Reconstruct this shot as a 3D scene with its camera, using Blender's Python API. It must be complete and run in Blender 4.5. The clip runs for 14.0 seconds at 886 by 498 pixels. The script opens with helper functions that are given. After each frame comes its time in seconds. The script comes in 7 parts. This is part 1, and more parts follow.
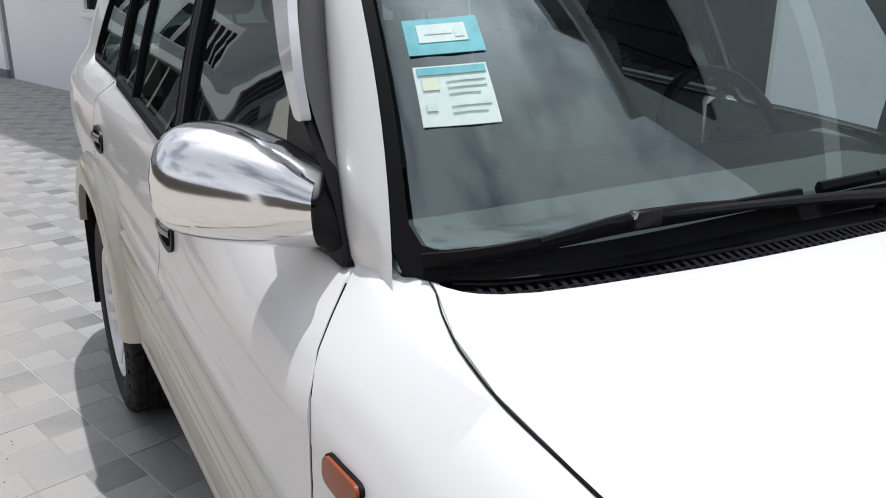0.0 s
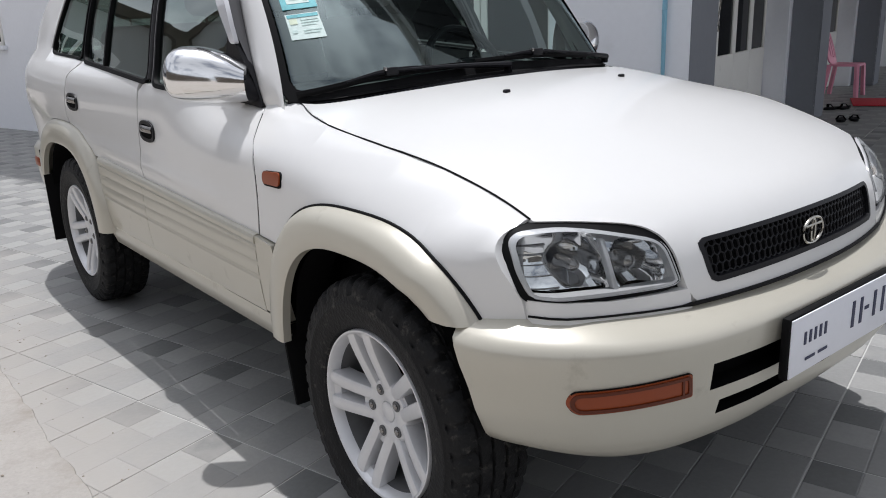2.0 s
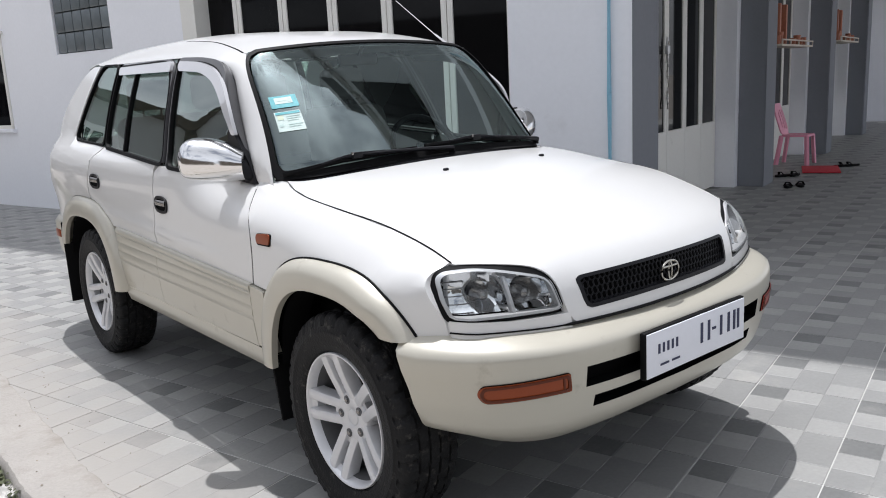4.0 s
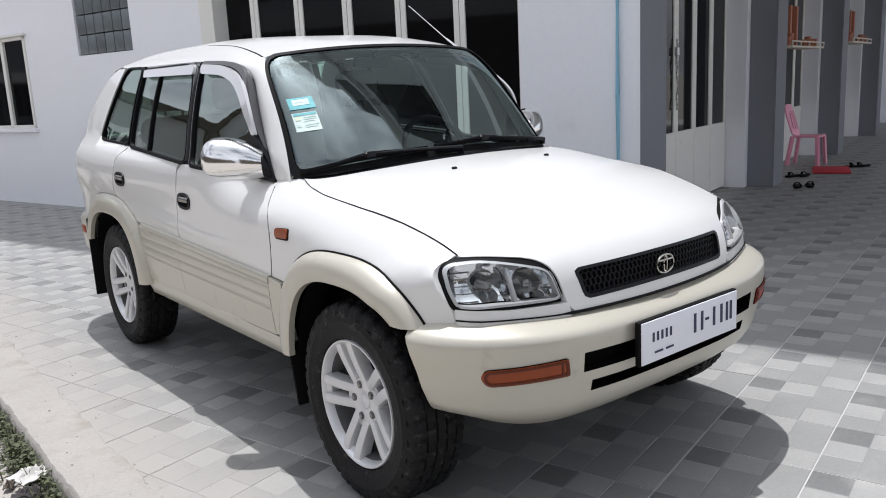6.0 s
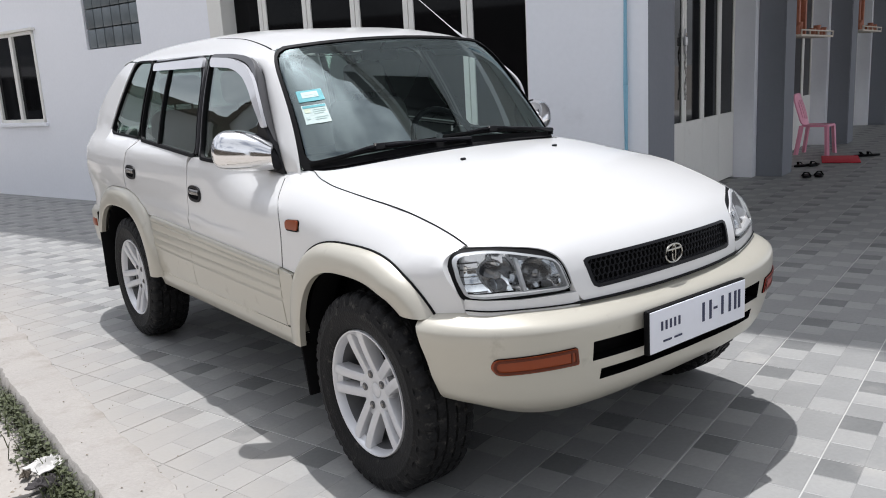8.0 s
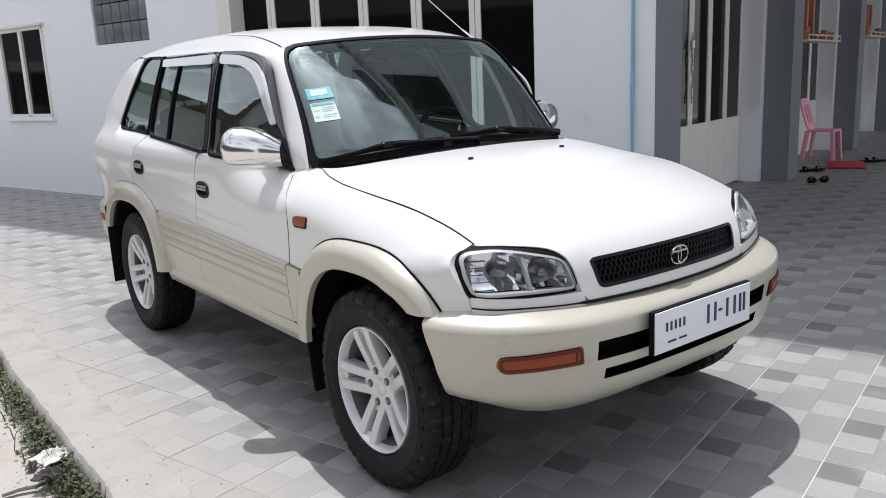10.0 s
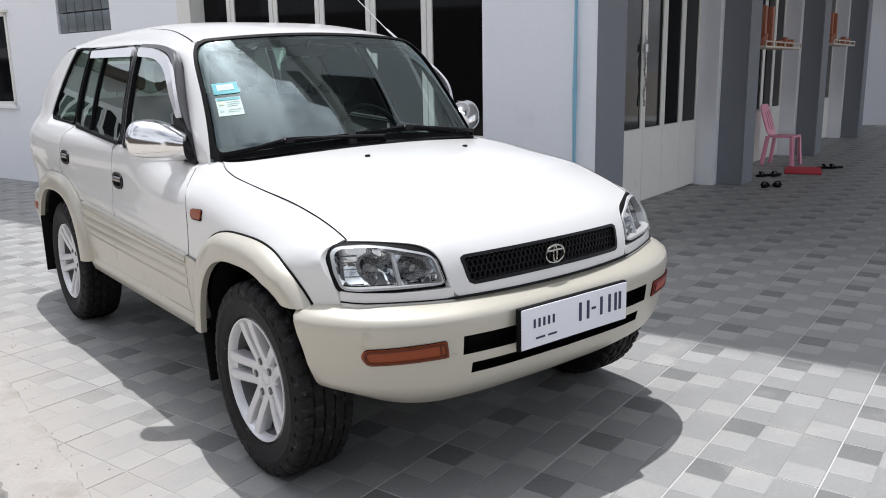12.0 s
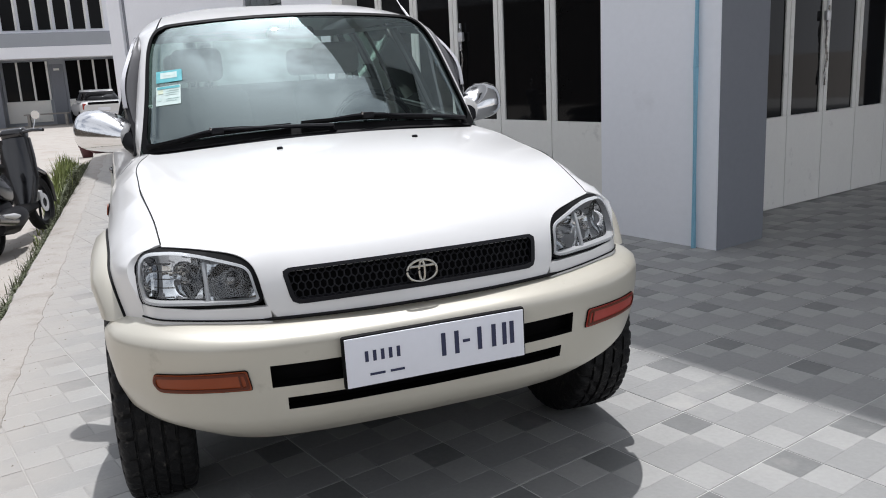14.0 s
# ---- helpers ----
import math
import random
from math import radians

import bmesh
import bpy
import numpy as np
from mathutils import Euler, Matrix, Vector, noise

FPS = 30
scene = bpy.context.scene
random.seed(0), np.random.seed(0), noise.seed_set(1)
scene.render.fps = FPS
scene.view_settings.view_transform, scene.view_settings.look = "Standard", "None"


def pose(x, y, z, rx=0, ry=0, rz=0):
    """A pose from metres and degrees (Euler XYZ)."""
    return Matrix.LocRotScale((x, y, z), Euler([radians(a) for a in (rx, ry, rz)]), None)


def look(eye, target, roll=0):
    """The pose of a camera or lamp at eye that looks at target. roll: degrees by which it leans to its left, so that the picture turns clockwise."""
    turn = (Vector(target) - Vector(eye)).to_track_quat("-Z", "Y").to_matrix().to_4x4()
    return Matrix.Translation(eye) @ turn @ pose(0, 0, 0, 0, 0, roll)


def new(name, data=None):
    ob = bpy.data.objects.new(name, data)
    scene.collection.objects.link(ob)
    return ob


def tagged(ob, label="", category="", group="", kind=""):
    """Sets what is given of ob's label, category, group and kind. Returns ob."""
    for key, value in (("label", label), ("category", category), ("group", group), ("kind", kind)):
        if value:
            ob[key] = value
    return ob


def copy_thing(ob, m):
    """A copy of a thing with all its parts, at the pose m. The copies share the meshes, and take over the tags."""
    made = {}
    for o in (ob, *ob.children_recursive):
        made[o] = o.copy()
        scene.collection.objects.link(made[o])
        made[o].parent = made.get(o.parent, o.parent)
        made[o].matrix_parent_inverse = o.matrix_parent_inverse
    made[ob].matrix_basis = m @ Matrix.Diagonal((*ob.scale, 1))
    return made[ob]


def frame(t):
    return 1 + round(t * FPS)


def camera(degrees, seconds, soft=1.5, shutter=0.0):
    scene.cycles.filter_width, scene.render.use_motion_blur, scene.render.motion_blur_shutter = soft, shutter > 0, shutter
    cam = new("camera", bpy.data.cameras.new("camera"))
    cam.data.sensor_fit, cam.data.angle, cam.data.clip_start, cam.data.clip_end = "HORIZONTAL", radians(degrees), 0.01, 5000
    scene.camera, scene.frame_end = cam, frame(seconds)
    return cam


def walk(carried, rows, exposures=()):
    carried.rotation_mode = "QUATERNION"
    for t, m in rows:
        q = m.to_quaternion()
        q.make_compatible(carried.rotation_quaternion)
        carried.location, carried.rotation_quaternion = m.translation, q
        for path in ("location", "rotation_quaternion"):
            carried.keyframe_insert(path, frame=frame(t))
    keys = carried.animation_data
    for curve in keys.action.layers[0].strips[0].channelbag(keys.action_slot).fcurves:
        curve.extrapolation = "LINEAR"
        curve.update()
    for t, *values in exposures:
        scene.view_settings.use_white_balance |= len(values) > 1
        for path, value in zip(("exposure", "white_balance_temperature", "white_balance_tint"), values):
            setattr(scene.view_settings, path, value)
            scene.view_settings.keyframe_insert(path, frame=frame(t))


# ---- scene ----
cam = camera(57.3, 14.0, soft=1.0)
PATH = [
    (0, (-1.079, -0.258, 1.352), (-0.148, 1.403, 0.742), 0.6),
    (0.5, (-1.2, -0.508, 1.351), (-0.269, 1.145, 0.72), -0.3),
    (1, (-1.339, -0.849, 1.273), (-0.41, 0.814, 0.663), -0.1),
    (1.5, (-1.626, -1.172, 1.262), (-0.518, 0.379, 0.657), -1.8),
    (2, (-1.749, -1.471, 1.254), (-0.565, 0.038, 0.688), -2.2),
    (2.5, (-1.867, -1.678, 1.284), (-0.682, -0.16, 0.742), -0.7),
    (3, (-2.039, -1.822, 1.327), (-0.786, -0.318, 0.918), -1.9),
    (3.5, (-2.08, -1.914, 1.334), (-0.798, -0.426, 0.959), -1.6),
    (4, (-2.023, -2.02, 1.329), (-0.792, -0.496, 0.93), -2.9),
    (6.5, (-2.111, -2.15, 1.339), (-0.916, -0.597, 0.937), -3.0),
    (7, (-2.108, -2.147, 1.335), (-0.925, -0.588, 0.924), -3.2),
    (7.5, (-2.112, -2.156, 1.338), (-0.927, -0.6, 0.923), -3.3),
    (10, (-2.137, -2.167, 1.336), (-0.957, -0.606, 0.921), -2.5),
    (10.5, (-2.143, -2.163, 1.329), (-0.979, -0.593, 0.905), -1.9),
    (11, (-2.155, -2.174, 1.332), (-0.989, -0.606, 0.905), -1.6),
    (11.5, (-2.07, -2.244, 1.319), (-0.816, -0.754, 0.866), -0.3),
    (12, (-1.905, -2.431, 1.335), (-0.701, -0.891, 0.912), -1.1),
    (12.5, (-1.666, -2.439, 1.293), (-0.579, -0.82, 0.848), -2.8),
    (13, (-1.394, -2.422, 1.282), (-0.34, -0.806, 0.754), -3.2),
    (13.5, (-1.022, -2.53, 1.279), (-0.247, -0.752, 0.791), -2.0),
    (14, (-0.668, -2.603, 1.271), (-0.005, -0.767, 0.837), -2.9),
]
walk(cam, [(t, look(eye, target, roll)) for t, eye, target, roll in PATH], exposures=[(t, stops, 6150, 12) for t, stops in ((0.0, -0.18), (0.5, -0.42), (1.0, -0.52), (1.5, -0.34), (2.0, -0.22), (3.0, -0.02), (7.0, 0.05), (11.0, 0.05), (12.5, 0.13), (13.0, 0.11), (13.5, 0.0), (14.0, -0.05))])

# ---- light ----
SUN_DIR = Vector((0.13, 0.26, 1.0)).normalized()
world = bpy.data.worlds.new("world")
scene.world = world
world.use_nodes = True


def build_world():
    nt = world.node_tree
    nt.nodes.clear()
    out = nt.nodes.new("ShaderNodeOutputWorld")
    bg = nt.nodes.new("ShaderNodeBackground")
    sky = nt.nodes.new("ShaderNodeTexSky")
    sky.sky_type = "NISHITA"
    sky.sun_disc = False
    sky.sun_elevation = math.asin(SUN_DIR.z)
    sky.sun_rotation = math.atan2(SUN_DIR.x, SUN_DIR.y)
    sky.air_density, sky.dust_density, sky.ozone_density = 1.0, 1.6, 1.2
    tc = nt.nodes.new("ShaderNodeTexCoord")
    mp = nt.nodes.new("ShaderNodeMapping")
    mp.inputs["Scale"].default_value = (1.0, 1.0, 1.9)
    no = nt.nodes.new("ShaderNodeTexNoise")
    no.inputs["Scale"].default_value = 2.6
    no.inputs["Detail"].default_value = 7.0
    no.inputs["Roughness"].default_value = 0.56
    ramp = nt.nodes.new("ShaderNodeValToRGB")
    ramp.color_ramp.elements[0].position, ramp.color_ramp.elements[0].color = 0.27, (0, 0, 0, 1)
    ramp.color_ramp.elements[1].position, ramp.color_ramp.elements[1].color = 0.54, (0.88, 0.88, 0.88, 1)
    mix = nt.nodes.new("ShaderNodeMix")
    mix.data_type = "RGBA"
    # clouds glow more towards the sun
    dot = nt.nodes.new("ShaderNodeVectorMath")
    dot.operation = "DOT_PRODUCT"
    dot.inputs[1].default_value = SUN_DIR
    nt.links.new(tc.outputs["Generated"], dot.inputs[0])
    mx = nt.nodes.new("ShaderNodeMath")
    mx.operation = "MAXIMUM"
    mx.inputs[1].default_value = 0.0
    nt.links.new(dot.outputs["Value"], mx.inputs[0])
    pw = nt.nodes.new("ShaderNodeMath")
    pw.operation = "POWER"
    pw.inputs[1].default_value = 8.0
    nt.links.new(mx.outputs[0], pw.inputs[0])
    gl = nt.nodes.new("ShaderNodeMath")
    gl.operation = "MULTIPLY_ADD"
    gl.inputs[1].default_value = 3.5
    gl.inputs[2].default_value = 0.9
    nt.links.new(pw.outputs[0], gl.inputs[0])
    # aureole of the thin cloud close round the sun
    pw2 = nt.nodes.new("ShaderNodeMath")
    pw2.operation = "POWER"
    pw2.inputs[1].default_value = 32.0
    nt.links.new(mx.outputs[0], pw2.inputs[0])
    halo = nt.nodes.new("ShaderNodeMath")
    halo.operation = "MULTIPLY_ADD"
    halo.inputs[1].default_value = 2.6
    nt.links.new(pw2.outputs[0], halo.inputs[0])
    # haze: brighter low down than overhead
    sep = nt.nodes.new("ShaderNodeSeparateXYZ")
    nt.links.new(tc.outputs["Generated"], sep.inputs[0])
    haze = nt.nodes.new("ShaderNodeMath")
    haze.operation = "MULTIPLY_ADD"
    haze.inputs[1].default_value = -0.50
    haze.inputs[2].default_value = 1.20
    nt.links.new(sep.outputs[2], haze.inputs[0])
    hz = nt.nodes.new("ShaderNodeMath")
    hz.operation = "MULTIPLY"
    nt.links.new(gl.outputs[0], hz.inputs[0])
    nt.links.new(haze.outputs[0], hz.inputs[1])
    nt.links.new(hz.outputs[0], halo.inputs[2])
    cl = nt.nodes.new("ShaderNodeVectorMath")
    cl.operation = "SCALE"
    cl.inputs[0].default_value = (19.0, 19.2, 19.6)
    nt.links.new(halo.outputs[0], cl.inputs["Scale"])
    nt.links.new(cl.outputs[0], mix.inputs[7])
    nt.links.new(tc.outputs["Generated"], mp.inputs[0])
    nt.links.new(mp.outputs[0], no.inputs[0])
    nt.links.new(no.outputs[0], ramp.inputs[0])
    nt.links.new(ramp.outputs[0], mix.inputs[0])
    nt.links.new(sky.outputs[0], mix.inputs[6])
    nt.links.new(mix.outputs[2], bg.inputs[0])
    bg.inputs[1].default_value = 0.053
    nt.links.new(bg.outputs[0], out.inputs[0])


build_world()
sun_data = bpy.data.lights.new("sun", "SUN")
sun_data.energy, sun_data.angle, sun_data.color = 4.1, radians(0.6), (1.0, 0.97, 0.93)
sun = new("sun", sun_data)
sun.matrix_world = look(SUN_DIR * 60, (0, 0, 0))

# ---- materials ----


def material(name, color, rough=0.6, metal=0.0, coat=0.0, var=0.08, scale=8.0, fine=60.0, bump=0.0, island=0.0, obj=0.0, spec=0.5, dirt=None, dust=None):
    """A surface with variation at two scales, fine relief, and an optional random tone for each piece."""
    m = bpy.data.materials.new(name)
    m.use_nodes = True
    nt = m.node_tree
    b = nt.nodes["Principled BSDF"]
    b.inputs["Roughness"].default_value = rough
    b.inputs["Metallic"].default_value = metal
    b.inputs["Coat Weight"].default_value = coat
    b.inputs["Coat Roughness"].default_value = 0.04
    b.inputs["Specular IOR Level"].default_value = spec
    tc = nt.nodes.new("ShaderNodeTexCoord")
    geo = nt.nodes.new("ShaderNodeNewGeometry")
    big = nt.nodes.new("ShaderNodeTexNoise")
    big.inputs["Scale"].default_value = scale
    big.inputs["Detail"].default_value = 4.0
    small = nt.nodes.new("ShaderNodeTexNoise")
    small.inputs["Scale"].default_value = fine
    small.inputs["Detail"].default_value = 3.0
    nt.links.new(geo.outputs["Position"], big.inputs[0])
    nt.links.new(geo.outputs["Position"], small.inputs[0])
    add = nt.nodes.new("ShaderNodeMath")
    add.operation = "ADD"
    nt.links.new(big.outputs[0], add.inputs[0])
    nt.links.new(small.outputs[0], add.inputs[1])
    last = add
    if island or obj:
        rnd = geo.outputs["Random Per Island"] if island else nt.nodes.new("ShaderNodeObjectInfo").outputs["Random"]
        k = nt.nodes.new("ShaderNodeMath")
        k.operation = "MULTIPLY_ADD"
        k.inputs[1].default_value = (island or obj) / max(var, 1e-3)
        nt.links.new(rnd, k.inputs[0])
        nt.links.new(add.outputs[0], k.inputs[2])
        last = k
    mean = 1.0 + 0.5 * (island + obj) / max(var, 1e-3)
    fac = nt.nodes.new("ShaderNodeMath")
    fac.operation = "MULTIPLY_ADD"
    fac.inputs[1].default_value = var
    fac.inputs[2].default_value = 1.0 - var * mean
    nt.links.new(last.outputs[0], fac.inputs[0])
    vm = nt.nodes.new("ShaderNodeVectorMath")
    vm.operation = "SCALE"
    vm.inputs[0].default_value = color
    nt.links.new(fac.outputs[0], vm.inputs["Scale"])
    col = vm.outputs[0]
    if dirt:
        dcol, lo, hi, dscale = dirt
        dn = nt.nodes.new("ShaderNodeTexNoise")
        dn.inputs["Scale"].default_value = dscale
        dn.inputs["Detail"].default_value = 6.0
        dn.inputs["Roughness"].default_value = 0.65
        nt.links.new(geo.outputs["Position"], dn.inputs[0])
        mr = nt.nodes.new("ShaderNodeMapRange")
        mr.inputs[1].default_value, mr.inputs[2].default_value = lo, hi
        nt.links.new(dn.outputs[0], mr.inputs[0])
        mx = nt.nodes.new("ShaderNodeMix")
        mx.data_type = "RGBA"
        nt.links.new(mr.outputs[0], mx.inputs[0])
        nt.links.new(col, mx.inputs[6])
        mx.inputs[7].default_value = (*dcol, 1)
        col = mx.outputs[2]
    if dust:
        # blown sand, thickest by the kerb
        sep = nt.nodes.new("ShaderNodeSeparateXYZ")
        nt.links.new(geo.outputs["Position"], sep.inputs[0])
        mr = nt.nodes.new("ShaderNodeMapRange")
        mr.inputs[1].default_value, mr.inputs[2].default_value = -1.40, -0.78
        mr.inputs[3].default_value, mr.inputs[4].default_value = 0.66, -0.20
        nt.links.new(sep.outputs[0], mr.inputs[0])
        dn = nt.nodes.new("ShaderNodeTexNoise")
        dn.inputs["Scale"].default_value = 3.2
        dn.inputs["Detail"].default_value = 7.0
        dn.inputs["Roughness"].default_value = 0.6
        nt.links.new(geo.outputs["Position"], dn.inputs[0])
        k = nt.nodes.new("ShaderNodeMath")
        k.operation = "ADD"
        nt.links.new(mr.outputs[0], k.inputs[0])
        nt.links.new(dn.outputs[0], k.inputs[1])
        m2 = nt.nodes.new("ShaderNodeMapRange")
        m2.inputs[1].default_value, m2.inputs[2].default_value = 0.40, 0.95
        m2.inputs[4].default_value = 0.92
        nt.links.new(k.outputs[0], m2.inputs[0])
        mx = nt.nodes.new("ShaderNodeMix")
        mx.data_type = "RGBA"
        nt.links.new(m2.outputs[0], mx.inputs[0])
        nt.links.new(col, mx.inputs[6])
        mx.inputs[7].default_value = (*dust, 1)
        col = mx.outputs[2]
    nt.links.new(col, b.inputs["Base Color"])
    if bump:
        bp = nt.nodes.new("ShaderNodeBump")
        bp.inputs["Strength"].default_value = bump
        bp.inputs["Distance"].default_value = 0.004
        nt.links.new(small.outputs[0], bp.inputs["Height"])
        nt.links.new(bp.outputs[0], b.inputs["Normal"])
    return m


def glass(name, tint=(0.62, 0.72, 0.68), rough=0.0, ior=1.6, shine=(1, 1, 1)):
    m = bpy.data.materials.new(name)
    m.use_nodes = True
    nt = m.node_tree
    nt.nodes.clear()
    out = nt.nodes.new("ShaderNodeOutputMaterial")
    tr = nt.nodes.new("ShaderNodeBsdfTransparent")
    tr.inputs[0].default_value = (*tint, 1)
    gl = nt.nodes.new("ShaderNodeBsdfGlossy")
    gl.inputs["Roughness"].default_value = rough
    gl.inputs[0].default_value = (*shine, 1)
    fr = nt.nodes.new("ShaderNodeFresnel")
    fr.inputs[0].default_value = ior
    mx = nt.nodes.new("ShaderNodeMixShader")
    nt.links.new(fr.outputs[0], mx.inputs[0])
    nt.links.new(tr.outputs[0], mx.inputs[1])
    nt.links.new(gl.outputs[0], mx.inputs[2])
    nt.links.new(mx.outputs[0], out.inputs[0])
    return m


WHITE = material("white_car_paint", (0.675, 0.672, 0.66), rough=0.32, coat=0.6, var=0.02, scale=3, fine=40)
BEIGE = material("champagne_paint", (0.50, 0.475, 0.402), rough=0.38, metal=0.25, coat=0.45, var=0.04, scale=5, fine=300, dirt=((0.36, 0.33, 0.27), 0.62, 0.8, 9))
BLACK_TRIM = material("black_plastic_trim", (0.008, 0.008, 0.010), rough=0.42, spec=0.2, var=0.2, bump=0.1, fine=400)
SEAL = material("black_rubber_seal", (0.005, 0.005, 0.0055), rough=0.6, var=0.2, spec=0.1)
DARK = material("dark_inner_body", (0.006, 0.006, 0.0065), rough=0.9, var=0.2, spec=0.04)
RUBBER = material("tyre_rubber", (0.011, 0.011, 0.0115), rough=0.6, var=0.4, scale=20, fine=120, bump=0.6, spec=0.17, dirt=((0.075, 0.070, 0.062), 0.58, 0.74, 34))
DOOR_FRAME = material("grey_door_frame", (0.075, 0.074, 0.078), rough=0.42, coat=0.3, var=0.08, scale=12)
ALLOY = material("silver_alloy", (0.66, 0.66, 0.67), rough=0.36, metal=0.4, var=0.06, scale=30)
LAMP_BEZEL = material("bright_lamp_bezel", (0.52, 0.52, 0.53), rough=0.3, metal=0.1, var=0.05, scale=30)
SMOKED = material("smoked_chrome", (0.26, 0.25, 0.24), rough=0.2, metal=0.9, var=0.1)
BADGE = material("dull_chrome_badge", (0.50, 0.48, 0.43), rough=0.24, metal=1.0, var=0.1, scale=40)
CHROME = material("chrome", (0.84, 0.84, 0.84), rough=0.11, metal=1.0, var=0.01)
REFLECTOR = material("lamp_reflector", (0.66, 0.665, 0.67), rough=0.05, metal=1.0, var=0.05)
AMBER = material("amber_lens", (0.25, 0.048, 0.010), rough=0.3, coat=0.15, spec=0.3, var=0.12, scale=30, fine=260)
AMBER_DARK = material("dark_amber_lens", (0.10, 0.020, 0.006), rough=0.3, var=0.15, scale=40, spec=0.3)
RED_LENS = material("red_lens", (0.36, 0.045, 0.03), rough=0.3, coat=0.15, spec=0.3, var=0.1, scale=30)
LAMP_GLASS = glass("clear_lamp_lens", (0.93, 0.95, 0.95), ior=1.45)
WINDSHIELD = glass("green_tinted_glass", (0.80, 0.97, 0.92), ior=2.75, shine=(0.86, 1.0, 0.98))
REAR_GLASS = glass("dark_tinted_glass", (0.24, 0.30, 0.27), ior=1.7)
SIDE_GLASS = glass("side_window_glass", (0.54, 0.65, 0.60), ior=3.3, shine=(0.92, 1.0, 0.96))
WHEEL_SHADE = material("shaded_wheel_alloy", (0.12, 0.12, 0.122), rough=0.6, metal=0.3, var=0.2)
VISOR = material("smoked_acrylic", (0.52, 0.52, 0.54), rough=0.1, coat=0.8, var=0.05)
PLATE = material("plate_white", (0.78, 0.79, 0.84), rough=0.4, var=0.03, scale=30)
PLATE_INK = material("plate_ink", (0.02, 0.025, 0.07), rough=0.5, var=0.1)
GREY_CLOTH = material("grey_seat_cloth", (0.20, 0.205, 0.195), rough=0.95, var=0.2, scale=30, fine=160, bump=0.1, spec=0.2)
HEADLINING = material("pale_headlining_cloth", (0.42, 0.43, 0.42), rough=0.95, var=0.1, scale=30, fine=300, bump=0.3)
DASH = material("grey_dash_plastic", (0.050, 0.058, 0.056), rough=0.7, var=0.1, scale=20, fine=400, bump=0.2)
STICKER_TEAL = material("teal_sticker", (0.13, 0.46, 0.50), rough=0.5, var=0.25, scale=60)
STICKER_YELLOW = material("yellow_print", (0.66, 0.74, 0.56), rough=0.5, var=0.1, scale=60)
STICKER_INK = material("grey_green_print", (0.56, 0.71, 0.67), rough=0.5, var=0.3, scale=200)
STICKER_PALE = material("pale_sticker", (0.62, 0.74, 0.70), rough=0.5, var=0.12, scale=60)
WALL = material("white_painted_render", (0.86, 0.87, 0.905), rough=0.85, var=0.06, scale=1.2, fine=25, bump=0.25, dirt=((0.72, 0.72, 0.74), 0.66, 0.92, 1.6))
WALL_FAR = material("dark_weathered_brick", (0.085, 0.070, 0.058), rough=0.9, var=0.3, scale=0.8, fine=12, dirt=((0.05, 0.055, 0.035), 0.5, 0.7, 0.5))
WALL_DARK = material("grey_painted_render", (0.205, 0.215, 0.24), rough=0.8, var=0.10, scale=2, fine=25, bump=0.25)
FRAME_WHITE = material("white_metal_door_paint", (0.79, 0.78, 0.735), rough=0.5, var=0.06, scale=4, fine=30, dirt=((0.42, 0.41, 0.38), 0.62, 0.85, 5))
BLACK_GLASS = material("black_door_glass", (0.005, 0.005, 0.0055), rough=0.04, var=0.2, spec=0.12)
CONCRETE = material("sandy_concrete", (0.325, 0.305, 0.280), rough=0.95, var=0.22, scale=4, fine=90, bump=0.8, dirt=((0.25, 0.225, 0.195), 0.50, 0.72, 5.0))
DRY_DIRT = material("dry_concrete_ground", (0.355, 0.328, 0.295), rough=0.95, var=0.2, scale=1.4, fine=40, bump=0.6, dirt=((0.29, 0.25, 0.21), 0.50, 0.72, 2.3))
GROUT = material("pale_grout", (0.50, 0.495, 0.475), rough=0.9, var=0.15, scale=6, fine=90, dust=(0.315, 0.297, 0.272))
TILE_DARK = material("dark_grey_tile", (0.160, 0.162, 0.158), rough=0.5, var=0.30, scale=5, fine=60, bump=0.2, spec=0.4, dirt=((0.30, 0.29, 0.27), 0.58, 0.85, 2.5), dust=(0.315, 0.297, 0.272))
TILE_MID = material("grey_tile", (0.247, 0.247, 0.239), rough=0.5, var=0.22, scale=5, fine=60, bump=0.2, spec=0.4, dirt=((0.36, 0.35, 0.32), 0.58, 0.85, 2.5), dust=(0.315, 0.297, 0.272))
TILE_PALE = material("pale_grey_tile", (0.305, 0.303, 0.291), rough=0.5, var=0.22, scale=5, fine=60, bump=0.2, spec=0.4, dirt=((0.40, 0.38, 0.35), 0.58, 0.85, 2.5), dust=(0.315, 0.297, 0.272))
PIPE_BLUE = material("blue_plastic_pipe", (0.30, 0.58, 0.74), rough=0.45, var=0.15, scale=3)
PARAPET_SHADE = material("grey_parapet_and_shade", (0.34, 0.36, 0.39), rough=0.85, var=0.12, scale=2, fine=25)
FACADE = material("grey_upper_render", (0.42, 0.43, 0.45), rough=0.85, var=0.12, scale=1.5, fine=25, bump=0.2)

# ---- mesh helpers ----


def link_mesh(name, bm, mat, smooth=True, angle=40):
    me = bpy.data.meshes.new(name)
    bm.normal_update()
    bm.to_mesh(me)
    bm.free()
    for m in (mat if isinstance(mat, (list, tuple)) else [mat]):
        me.materials.append(m)
    if smooth:
        me.shade_smooth()
        me.set_sharp_from_angle(angle=radians(angle))
    return new(name, me)


